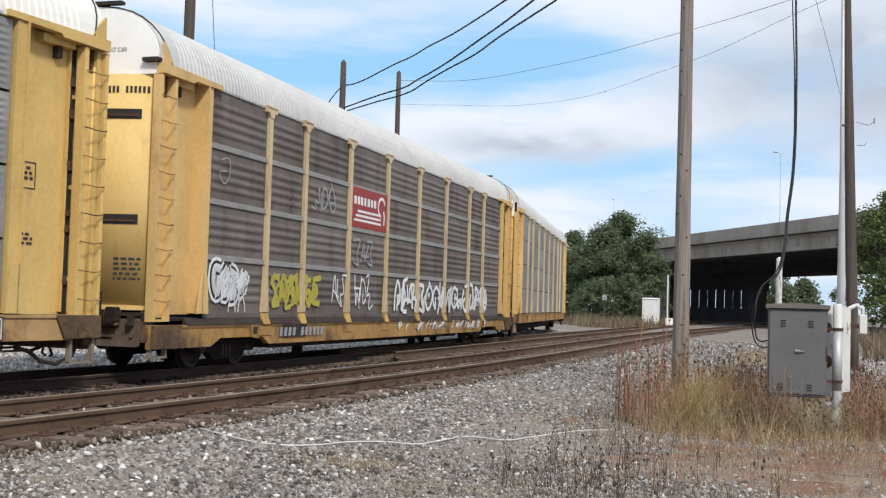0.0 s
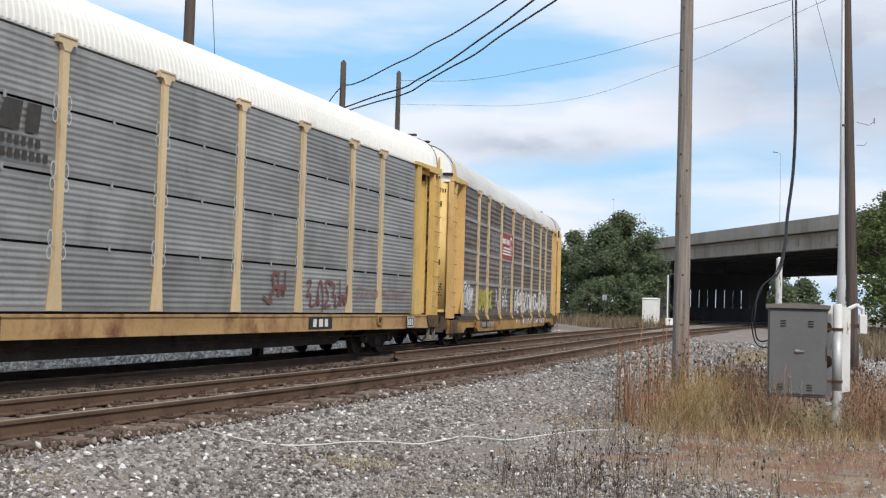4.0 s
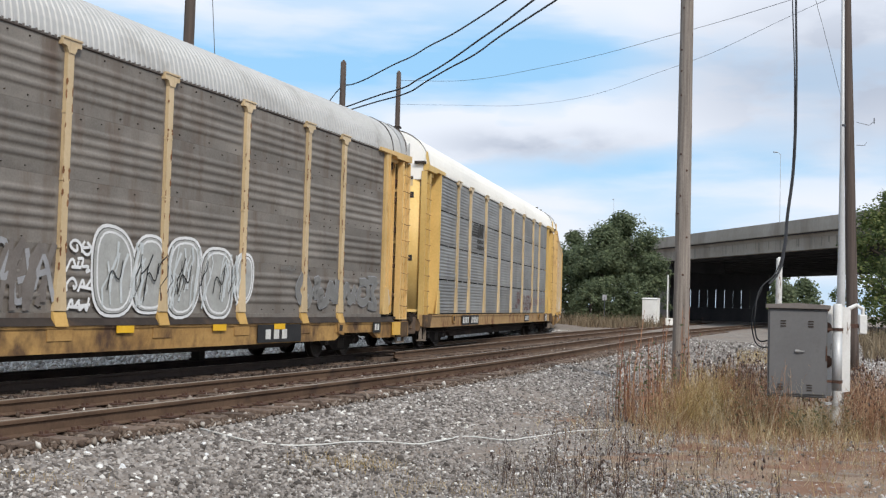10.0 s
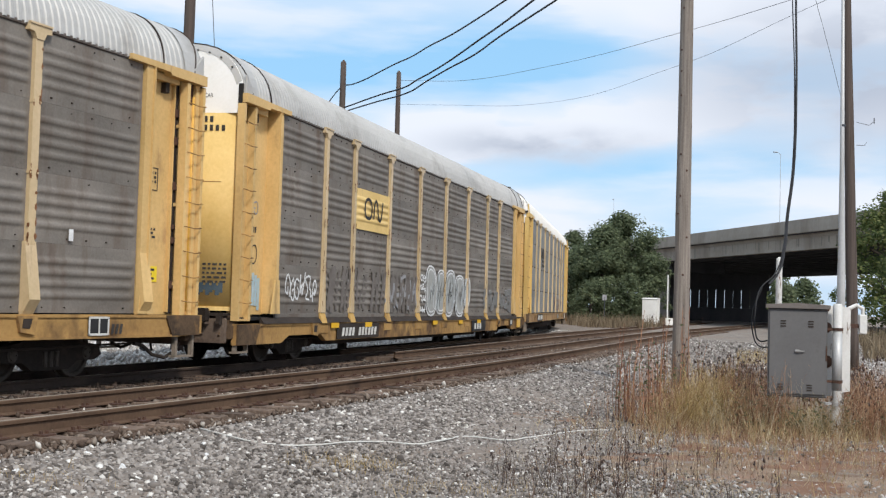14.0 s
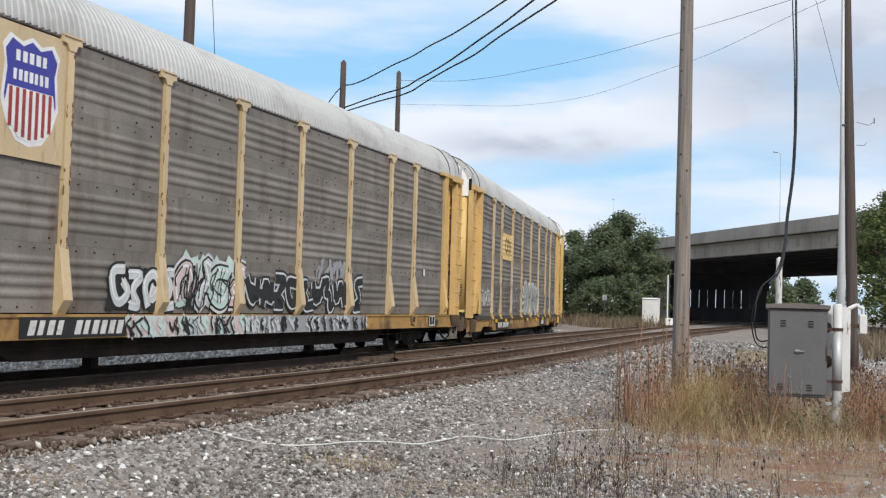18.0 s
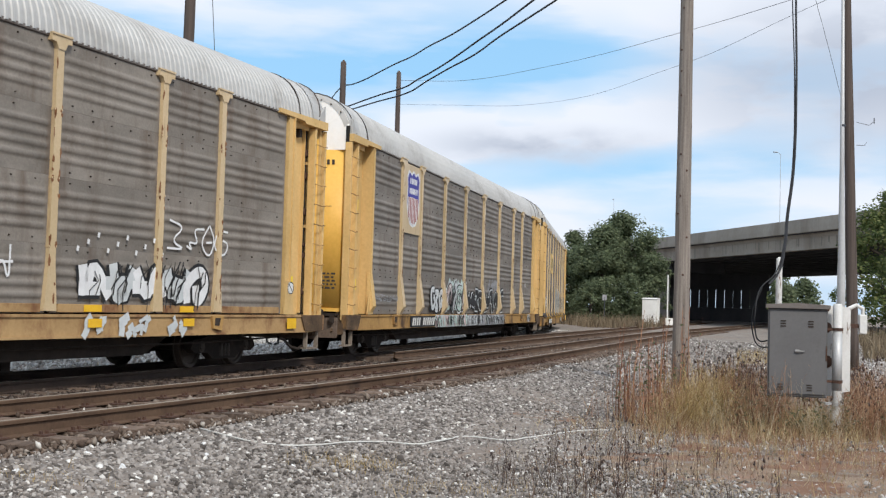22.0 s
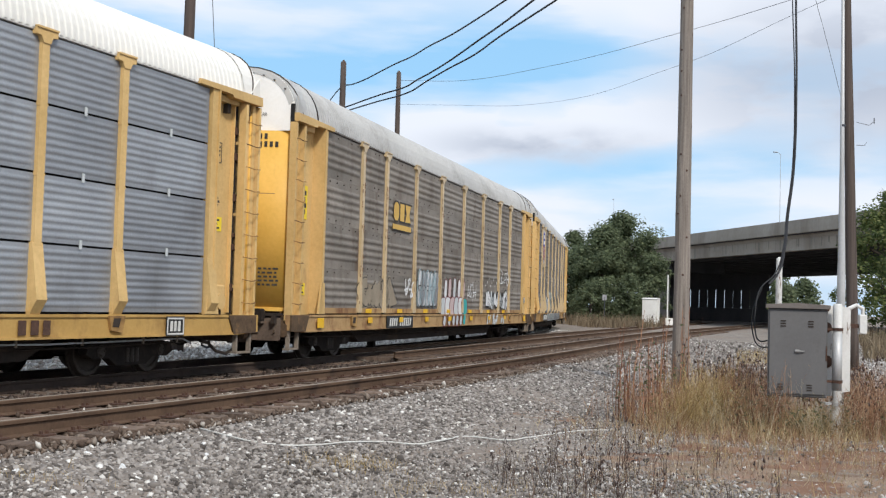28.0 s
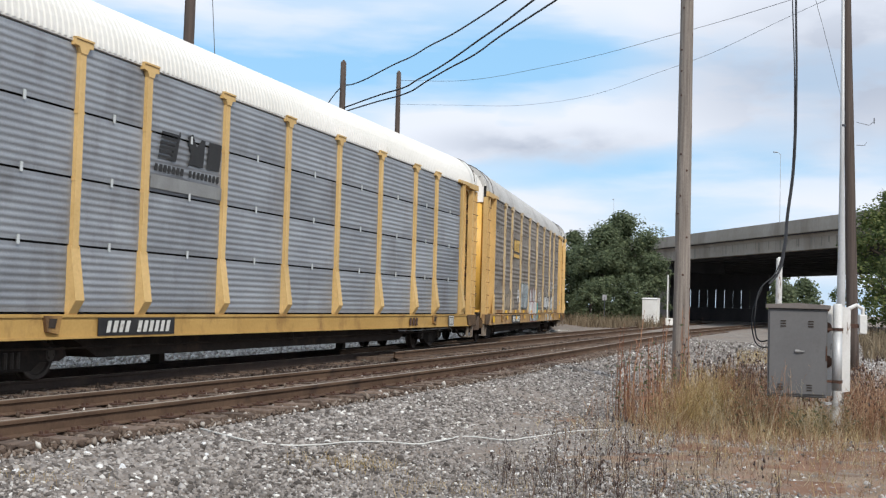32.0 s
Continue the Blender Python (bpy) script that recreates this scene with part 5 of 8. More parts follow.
CARS = [
    autorack(0, styled(panel=PANEL_SILVER, gap=0.03, ribs=9, roof=ROOF_PALE), "autorack rail car with dull silver side panels"),
    autorack(1, styled(panel=PANEL_BROWN, strip=STRIP_LIGHT, notch=True, flange=UNDER, sill_z=(0.87, 0.44), roof=ROOF_PALE, white_z=5.18, rim=False, slots=True, light_chord=True, door=YELLOW_PALE),
             "autorack rail car with dark brown panels, red emblem and graffiti"),
    autorack(2, styled(panel=PANEL_SILVER, gap=0.042, ribs=9, paint=YELLOW_OLIVE, header=YELLOW_OLIVE, door=YELLOW_PALE, roof=ROOF_WHITE, roof_label="clean white ribbed metal roof", white_z=4.93, rim=False, nose=0.12, slots=True, light_chord=True, sill=SILL_TAN),
             "autorack rail car with silver panels, white roof and yellow sill"),
    autorack(3, styled(panel=PANEL_GREY, door=YELLOW_PALE, bolts=True, notch=True, flange=UNDER, sill_z=(0.87, 0.44), roof=ROOF_GREY, seams=(13.45, 12.30)), "autorack rail car with grey panels, yellow emblem and white graffiti"),
    autorack(4, styled(panel=PANEL_GREY, bolts=True, foot="flared", roof=ROOF_GREY, seams=(13.45, 12.30)), "autorack rail car with grey panels, striped shield emblem and pastel graffiti"),
    autorack(5, styled(panel=PANEL_TAUPE, bolts=True, sill=SILL_TAN, roof=ROOF_GREY, seams=(13.45, 12.30), kick=LOGO_Y), "autorack rail car with grey panels, yellow emblem and many graffiti"),
    autorack(6, styled(panel=PANEL_BLUE, gap=0.036, ribs=8, foot="flared", post=YELLOW, roof=ROOF_WHITE, roof_label="clean white ribbed metal roof", light_chord=True, sill=SILL_YELLOW),
             "autorack rail car with blue-silver panels, white roof and yellow posts"),
]


# ---------------------------------------------------------------- emblems, lettering and graffiti on the wagons
FACE = -SIDE_Y - 0.036
SILL_FACE = -SIDE_Y - 0.091


def plate(car, name, u0, u1, z0, z1, material, label="", y=FACE, thick=0.006):
    return part(name, Shape().box(u0, u1, y - thick, y, z0, z1), material, car, label)


def outline_plate(parent, u0, u1, z0, z1, material, w=0.02, y=FACE):
    s = Shape()
    for a, b, c, d in ((u0, u1, z0, z0 + w), (u0, u1, z1 - w, z1), (u0, u0 + w, z0, z1), (u1 - w, u1, z0, z1)):
        s.box(a, b, y - 0.005, y, c, d)
    return part("outline", s, material, parent)


def filled(parent, name, polys, material, y, label=""):
    for i, p in enumerate(polys):
        part(name, Shape().add([(a, y - 0.0006 * i, b) for a, b in p], [tuple(range(len(p)))]), material, parent, label)


def strokes(parent, lines, width, material, y, name="stroke", closed=False, label=""):
    for i, p in enumerate(lines):
        s = Shape()
        ribbon(s, p, width, y - 0.0006 * i, closed)
        part(name, s, material, parent, label)


def capsule(cx, z0, z1, w, lean=0.0, r=None, n=9, wob=0.0):
    """An upright rounded bar as points (u, z)."""
    h = w / 2
    pts = []
    for k in range(n):
        a = math.pi * k / (n - 1)
        pts.append((cx + lean + h * math.cos(a), z1 - h + h * math.sin(a)))
    for k in range(n):
        a = math.pi + math.pi * k / (n - 1)
        pts.append((cx + h * math.cos(a), z0 + h + h * math.sin(a)))
    if r and wob:
        pts = [(a + r.uniform(-wob, wob), b + r.uniform(-wob, wob)) for a, b in pts]
    return pts


def arc(cx, cz, rx, rz, a0, a1, n=14):
    return [(cx + rx * math.cos(radians(a0 + (a1 - a0) * k / (n - 1))), cz + rz * math.sin(radians(a0 + (a1 - a0) * k / (n - 1)))) for k in range(n)]


def scrawl(car, u0, u1, z0, z1, n, material, width, seed, y, label="", slant=0.12, name="graffiti_line"):
    """Many short uneven spray strokes, mostly upright."""
    r = random.Random(seed)
    s = Shape()
    for i in range(n):
        u, h = r.uniform(u0, u1), (z1 - z0) * r.uniform(0.35, 1.0)
        z = r.uniform(z0, z1 - h)
        pts = [(u, z), (u + slant * 0.4 + r.uniform(-0.1, 0.1), z + h * 0.4), (u + slant + r.uniform(-0.12, 0.12), z + h * 0.7), (u + slant + r.uniform(-0.05, 0.16), z + h)]
        ribbon(s, pts, width * r.uniform(0.6, 1.4), y - 0.0003 * i)
    return tagged(part(name, s, material, car, label), kind="stuff")


def small_print(parent, u0, u1, z_top, rows, h=0.05, material=None, y=FACE, seed=3):
    r = random.Random(seed)
    s = Shape()
    for i in range(rows):
        z = z_top - i * h * 1.7
        u = u0
        while u < u1 - 0.03:
            w = r.uniform(0.05, 0.14)
            s.box(u, min(u + w, u1), y - 0.004, y, z - h, z)
            u += w + 0.04
    return tagged(part("small_lettering", s, material or INK, parent), kind="stuff")


def end_bay_marks(car, sgn, yellow_z, box_z, seed):
    """Placards and small print on the yellow bay beside the ladder."""
    y = -1.295
    u = sgn * 12.33 - 0.12
    if box_z:
        outline_plate(car, u - 0.22, u + 0.22, box_z - 0.20, box_z + 0.20, INK, 0.016, y)
        small_print(car, u - 0.17, u + 0.17, box_z + 0.13, 3, 0.045, y=y, seed=seed)
        small_print(car, u - 0.15, u + 0.2, box_z - 0.85, 3, 0.04, y=y, seed=seed + 1)
    for z in yellow_z:
        placard(car, u, z, 0.58, 0.27, SIGN_Y, y)


def lettered(words, size):
    """Flat letters in the built-in font, upright in the y-z plane, reading along +y."""
    cu = bpy.data.curves.new("lettering", "FONT")
    cu.body, cu.size, cu.align_x = words, size, "CENTER"
    ob = bpy.data.objects.new("lettering", cu)
    me = bpy.data.meshes.new_from_object(ob)
    bpy.data.objects.remove(ob)
    bpy.data.curves.remove(cu)
    me.transform(Matrix(((0, 0, 1, 0), (0.80, 0, 0, 0), (0, 1, 0, 0), (0, 0, 0, 1))))
    for v in me.vertices:
        v.co.x = top_bow(v.co.y + 0.42) + 0.006
    return me


def door_marks(car, seed, words=5.30, shift=0.0, one_row=False, print_z=2.0, row_z=4.85):
    """Marks of the rear door: number bars, small print and the notice on the white top."""
    s, r = Shape(), random.Random(seed)

    def bar(y0, y1, z0, z1):
        q = door_strip(y0, y1, z0, z1, 0.012)
        s.add(q.v, q.f)

    rows = ((row_z, 4, 0.52), (row_z, 6, 0.90)) if one_row else ((4.80, 4, 0.50), (4.63, 6, 0.50))
    step = 0.072 if one_row else 0.115
    for row, n, y0_ in rows:
        for i in range(n):
            y = y0_ + shift + i * step
            bar(y, y + step * 0.52, row, row + 0.115)
    for k in range(5):
        y = 0.80 + shift
        while y < 1.22 + shift:
            w = r.uniform(0.04, 0.11)
            bar(y, min(y + w, 1.25 + shift), print_z - k * 0.085, print_z + 0.042 - k * 0.085)
            y += w + 0.04
    tagged(part("door_lettering", s, INK, car, "faded black number bars on the end door", at=REAR), kind="stuff")
    if words:
        tagged(part("height_notice", cached("notice", lambda: lettered("EXCESS HEIGHT CAR", 0.115)), INK, car, "black notice on the white door top", at=REAR @ pose(0, 0.42 + shift, words)), kind="stuff")


SPRAY_MAROON = mat("faded_maroon_spray", (0.13, 0.055, 0.055), (0.18, 0.085, 0.08), 0.7, 0, 3, 30, 0)
HAZY_FILL = mat("thin_grey_spray_fill", (0.30, 0.30, 0.285), (0.42, 0.42, 0.40), 0.7, 0, 4, 30, 0)
SPRAY_FADED = mat("faded_red_spray", (0.24, 0.14, 0.14), (0.30, 0.18, 0.17), 0.7, 0, 3, 30, 0)
# ---- second car: brown panels, red emblem
c1 = CARS[1]
p = plate(c1, "emblem_panel", -4.20, -1.50, 3.22, 4.22, RED, "faded red emblem panel with white shapes")
letters(p, -4.05, -2.35, 3.80, 4.0, 7, SPRAY_W, FACE - 0.012, name="emblem_bar", seed=2)
s = Shape()
for i in range(3):
    s.box(-4.0 + 0.12 * i, -2.0, FACE - 0.011, FACE - 0.007, 3.38 + 0.115 * i, 3.44 + 0.115 * i)
part("emblem_stripes", s, SPRAY_W, p)
strokes(p, [arc(-1.95, 3.86, 0.27, 0.24, 20, 260)], 0.085, SPRAY_W, FACE - 0.009, "emblem_ring")
strokes(p, [[(-1.75, 3.4), (-1.72, 3.62), (-1.80, 3.78)]], 0.09, SPRAY_W, FACE - 0.010, "emblem_stem")
wild_piece(c1, -11.45, -9.95, 1.30, 1.98, 4, 11, SPRAY_C, SPRAY_K, SPRAY_W, 0.16, 0.11, FACE, "white and grey graffiti with black shadow and white edge", SPRAY_W)
scrawl(c1, -11.3, -10.1, 1.32, 1.9, 30, SPRAY_W, 0.035, 91, FACE - 0.024, "white spray hatching")
strokes(c1, [arc(-10.55 + 0.42 * i, 1.10, 0.15, 0.3, 0, 180) for i in range(2)], 0.035, SPRAY_W, FACE - 0.006)
graffiti(c1, -8.85, -6.15, 1.24, 1.90, 6, None, SPRAY_Y, 93, 0.13, "tag", FACE - 0.001, "faded yellow spray lettering")
graffiti(c1, -8.7, -6.3, 1.20, 1.84, 8, None, SPRAY_Y, 95, 0.10, "tag", FACE - 0.006, "faded yellow spray lettering")
graffiti(c1, -5.40, -4.50, 1.18, 2.15, 2, None, SPRAY_W, 5, 0.045, "tag", FACE - 0.002, "thin white spray tag")
graffiti(c1, -3.95, -2.55, 2.25, 2.98, 3, None, SPRAY_G, 6, 0.06, "tag", FACE - 0.002, "faint white spray tag")
graffiti(c1, -3.9, -2.55, 1.10, 2.05, 3, None, SPRAY_W, 7, 0.05, "tag", FACE - 0.002, "thin white spray tag")
graffiti(c1, -6.75, -5.35, 3.36, 4.02, 3, None, SPRAY_G, 8, 0.06, "tag", FACE - 0.002, "faint white spray tag")
graffiti(c1, -11.35, -10.9, 3.45, 4.1, 1, None, SPRAY_G, 9, 0.03, "tag", FACE - 0.002, "faint white spray tag")
for u0_, u1_, n_l, sd in ((-0.7, 1.35, 4, 201), (1.5, 4.2, 4, 202), (4.4, 7.0, 4, 203), (7.2, 9.7, 5, 204)):
    graffiti(c1, u0_, u1_, 1.08, 2.0, n_l, None, SPRAY_W, sd, 0.12, "tag", FACE - 0.004, "tall white spray lettering")
scrawl(c1, -0.5, 9.6, 1.1, 1.95, 34, SPRAY_W, 0.07, 97, FACE - 0.014, "white spray strokes")
scrawl(c1, -0.5, 9.4, 0.58, 0.88, 44, SPRAY_W, 0.05, 99, SILL_FACE - 0.003, "white spray strokes on the side sill", 0.16)
plate(c1, "faded_patch", -8.2, -6.9, 0.58, 0.84, UNDER, y=SILL_FACE)
letters(c1, -8.4, -5.9, 0.60, 0.78, 11, SPRAY_G, SILL_FACE - 0.010, 0.2, seed=3, gap=(4,), label="faded white number bars")
door_marks(c1, 5, 5.57, 0.0, True, 1.97)

# ---- third car: silver panels
c2 = CARS[2]
s = Shape()
for i in range(5):
    s.box(-6.78 + 0.05 * i, -5.72, FACE - 0.005, FACE, 3.78 + 0.085 * i, 3.815 + 0.085 * i)
part("emblem_stripes", s, INK, c2, "black speed-line emblem")
filled(c2, "emblem_block", [[(-5.80, 3.74), (-5.28, 3.74), (-5.20, 4.18), (-5.60, 4.18)]], INK, FACE - 0.003)
filled(c2, "emblem_block", [[(-5.14, 3.74), (-4.84, 3.74), (-4.80, 3.98), (-4.78, 4.18), (-5.10, 4.18), (-5.12, 3.98)]], INK, FACE - 0.004)
letters(c2, -5.85, -4.75, 3.52, 3.66, 7, INK, FACE - 0.005, seed=4)
letters(c2, -5.85, -4.55, 3.32, 3.46, 8, INK, FACE - 0.005, seed=5)
q = plate(c2, "number_plate", -8.35, -7.15, 0.70, 1.02, BLACK, "black number panel with white bars", SILL_FACE)
letters(q, -8.25, -7.25, 0.76, 0.96, 4, LETTER, SILL_FACE - 0.012, 0.25, seed=6)
q = plate(c2, "number_plate", -7.0, -5.55, 0.70, 1.02, BLACK, "black number panel with white bars", SILL_FACE)
letters(q, -6.85, -5.65, 0.76, 0.96, 6, LETTER, SILL_FACE - 0.012, 0.25, seed=7)
q = plate(c2, "number_plate", 4.75, 6.0, 0.72, 1.0, BLACK, "black mark panel with white bars", SILL_FACE)
letters(q, 4.9, 5.85, 0.77, 0.95, 3, LETTER, SILL_FACE - 0.012, seed=8)
graffiti(c2, 2.60, 3.6, 1.22, 1.95, 2, None, SPRAY_MAROON, 21, 0.08, "tag", FACE - 0.002, "faded maroon spray tag")
graffiti(c2, 4.6, 6.85, 1.15, 1.86, 5, None, SPRAY_MAROON, 22, 0.07, "tag", FACE - 0.002, "faded maroon spray tag")
graffiti(c2, 7.4, 10.9, 1.45, 1.72, 9, None, SPRAY_FADED, 23, 0.035, "tag", FACE - 0.002, "faded red spray tag")
for u in POSTS:
    for row in (1, 2, 3):
        rings = []
        for sg in (-1, 1):
            rings += [arc(u + sg * 0.16, Z0 + ROW_H * row + 0.10, 0.06, 0.12, 0, 360, 10), arc(u + sg * 0.17, Z0 + ROW_H * row - 0.13, 0.06, 0.10, 0, 360, 10)]
        sh_ = Shape()
        for q_ in rings:
            ribbon(sh_, q_, 0.018, FACE + 0.004)
        tagged(part("chalk_ring", sh_, SPRAY_C, c2, "white chalk loops round the bolts"), kind="stuff")
clip_ = Shape().box(-0.02, 0.02, FACE - 0.004, FACE + 0.02, -0.05, 0.06).mesh("panel_clip")
for u in (-10.4, -8.1, -5.6, -2.9, 0.0, 2.9, 5.6, 8.1, 10.4):
    for row in (1, 2, 3):
        part("panel_clip", clip_, SPRAY_G, c2, at=pose(u, 0, Z0 + ROW_H * row))
end_bay_marks(c2, -1, (2.05,), None, 30)
end_bay_marks(c2, 1, (), 3.1, 31)
q = plate(c2, "stencil_panel", 11.0, 11.6, 0.68, 1.02, BLACK, "black stencil panel with white marks", SILL_FACE)
outline_plate(q, 11.03, 11.57, 0.70, 1.0, LETTER, 0.025, SILL_FACE - 0.008)
letters(q, 11.1, 11.5, 0.76, 0.94, 3, LETTER, SILL_FACE - 0.012, seed=9)
door_marks(c2, 6, 5.57, -0.25, True, 1.25, 4.58)
part("door_band", door_strip(-1.40, 1.40, 4.93, 5.02, 0.010), BLACK, c2, "black band across the end door", at=REAR)
part("door_band", door_strip(-1.40, 1.40, 4.74, 4.925, 0.009), CREAM, c2, "cream band across the end door", at=REAR)


# ---- fourth car: grey panels, yellow emblem, bubbles
c3 = CARS[3]
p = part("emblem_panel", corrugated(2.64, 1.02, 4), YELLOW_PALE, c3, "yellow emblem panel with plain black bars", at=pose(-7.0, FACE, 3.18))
hold = part("emblem_back", Shape().box(-7.0, -4.36, FACE + 0.021, FACE + 0.03, 3.18, 4.20), YELLOW_PALE, c3)
strokes(hold, [chaikin([(-5.86, 3.96), (-6.38, 3.98), (-6.40, 3.50), (-5.86, 3.48)], 2, True)], 0.085, BLACK, FACE - 0.034, "emblem_line", True)
strokes(hold, [chaikin([(-5.70, 3.50), (-5.66, 3.98), (-5.42, 3.96), (-5.34, 3.50), (-5.10, 3.48), (-5.00, 3.98)], 2)], 0.085, BLACK, FACE - 0.034, "emblem_line")
graffiti(c3, -11.27, -9.44, 1.34, 1.90, 7, None, SPRAY_W, 31, 0.045, "tag", FACE - 0.002, "thin white spray tag")
scrawl(c3, -8.8, -1.6, 1.1, 2.2, 60, DARK_HAZE, 0.13, 101, FACE + 0.012, "dark brown spray haze on the panels")
bub = [(-0.05, 1.03, 2.48, 1.20), (1.02, 1.03, 2.42, 1.05), (2.10, 1.03, 2.45, 1.20), (3.32, 1.03, 2.30, 1.25), (4.35, 1.30, 2.25, 0.75)]
for wide, m_, dy, nm in ((0.14, SPRAY_W, 0.001, "graffiti_halo"), (0.03, INK, 0.005, "graffiti_outline"), (0.0, HAZY_FILL, 0.009, "graffiti_fill")):
    filled(c3, nm, [blob_points(u, (a + b) / 2, w / 2 + wide / 2 - 0.03, (b - a) / 2 + wide / 2 - 0.03, random.Random(50 + i), 28, 0.05) for i, (u, a, b, w) in enumerate(bub)], m_, FACE - dy, "big white-edged bubble graffiti with thin grey fill" if dy == 0.001 else "")
strokes(c3, [blob_points(u, (a + b) / 2, w * 0.40, (b - a) * 0.44, random.Random(50 + i), 24, 0.05) for i, (u, a, b, w) in enumerate(bub)], 0.04, SPRAY_W, FACE - 0.013, "graffiti_line", True)
scrawl(c3, -0.5, 4.2, 1.15, 2.3, 40, SPRAY_C, 0.05, 111, FACE - 0.018, "pale shading in the bubbles")
scrawl(c3, -0.5, 4.2, 1.25, 2.1, 16, SPRAY_K, 0.022, 112, FACE - 0.032)
strokes(c3, [chaikin([(u - 0.22, 1.45), (u - 0.12, 1.85), (u + 0.12, 1.55), (u + 0.2, 1.95)]) for u, a, b, w in bub[:4]], 0.030, SPRAY_K, FACE - 0.040, "graffiti_line")
for k_ in range(4):
    graffiti(c3, -1.28, -0.72, 1.06 + 0.31 * k_, 1.32 + 0.31 * k_, 2, None, SPRAY_W, 120 + k_, 0.05, "tag", FACE - 0.003, "white spray signs beside the bubbles")
graffiti(c3, -4.4, -1.7, 1.15, 2.2, 4, None, SPRAY_G, 34, 0.10, "tag", FACE - 0.0005, "faint grey spray haze")
wild_piece(c3, 6.6, 9.0, 1.10, 2.05, 3, 135, SPRAY_FAINT, SPRAY_G, None, 0.20, 0.05, FACE + 0.001, "faded grey-green graffiti with pale edges")
wild_piece(c3, 9.1, 11.4, 1.12, 2.0, 3, 136, SPRAY_FAINT, SPRAY_G, None, 0.17, 0.05, FACE + 0.001, "faded grey-green graffiti with pale edges")
graffiti(c3, 5.9, 6.6, 1.98, 2.12, 3, None, SPRAY_FAINT, 36, 0.018, "tag", FACE - 0.002, "small faded teal tag")
yb = -1.298
for i in range(7):
    rr = random.Random(60 + i)
    u = -12.88 + 0.13 * i
    strokes(c3, [[(u, 1.95 - 0.1 * abs(3 - i) / 2), (u + 0.02, 1.5), (u, 1.12 + rr.uniform(0, 0.25))]], 0.12, SPRAY_B, yb - 0.001 * i, "paint_drip", label="pale blue dripped spray paint")
graffiti(c3, -12.85, -12.3, 3.05, 3.4, 3, None, SPRAY_G, 37, 0.03, "tag", yb, "small grey spray tag")
graffiti(c3, -12.85, -12.3, 2.05, 2.5, 2, None, SPRAY_K, 38, 0.03, "tag", yb, "small black spray tag")
letters(c3, -12.85, -12.25, 2.72, 2.84, 6, INK, yb - 0.003, seed=10)
end_bay_marks(c3, 1, (1.75,), 2.75, 33)
hb = part("hand_brake", Shape().cbox(12.0, 12.35, -1.46, -1.30, 1.50, 1.72, 0.03).tube([(12.18, -1.50, 1.42), (12.18, -1.44, 1.42)], 0.16, 14), CREAM, c3, "tan hand brake box")
part("brake_chain", Shape().tube([(12.2, -1.42, 1.45), (12.32, -1.42, 1.2), (12.3, -1.44, 1.0)], 0.025, 6), UNDER, hb)
plate(c3, "sill_block", 12.25, 12.75, 0.52, 0.86, YELLOW_BRIGHT, "bright yellow block on the sill", SILL_FACE - 0.01, 0.05)
q = plate(c3, "stencil_panel", 11.0, 11.5, 0.60, 0.86, BLACK, "faded black stencil panel with white marks", SILL_FACE)
letters(q, 11.08, 11.42, 0.66, 0.82, 2, LETTER, SILL_FACE - 0.012, seed=29)
plate(c3, "faded_patch", -8.2, -5.1, 0.47, 0.84, UNDER, y=SILL_FACE)
letters(c3, -7.9, -5.3, 0.54, 0.74, 11, LETTER, SILL_FACE - 0.010, 0.3, seed=11, gap=(4,), label="white number bars on a dark patch")
q = plate(c3, "number_plate", 4.9, 6.9, 0.47, 0.84, BLACK, "black mark panel with white bars", SILL_FACE)
letters(q, 5.2, 6.3, 0.54, 0.74, 3, LETTER, SILL_FACE - 0.012, seed=12)
for u in (-8.6, -6.2, 0.0, 3.1, 5.6):
    plate(c3, "reflector", u, u + 0.5, 0.74, 0.86, AMBER, "bright amber reflector", SILL_FACE - 0.013)
door_marks(c3, 7)
q = Shape()
for i in range(11):
    a = 0.50 + 0.062 * i
    d_ = door_strip(a, a + 0.075, 1.42 + 0.05 * (i % 3), 1.66 - 0.05 * (i % 2), 0.013)
    q.add(d_.v, d_.f)
tagged(part("door_tag", q, DARK_TEAL, c3, "dark blue-grey spray tag on the end door", at=REAR), kind="stuff")

# ---- fifth car: striped shield, pastel graffiti
c4 = CARS[4]
p = plate(c4, "emblem_panel", -8.95, -7.2, 3.32, 5.25, CREAM, "tan emblem panel with a striped shield", FACE)


def shield(k, top, bottom, cx=-8.02, w=0.66):
    right = [(0.0, bottom), (0.30 * k, bottom + 0.06), (0.52 * k, bottom + 0.30), (w * k, bottom + 0.62), (0.60 * k, top - 0.45), (w * k, top - 0.20), (0.50 * k, top - 0.02), (0.22 * k, top - 0.10), (0.0, top)]
    return [(cx + a, b) for a, b in right] + [(cx - a, b) for a, b in right[::-1][1:-1]]


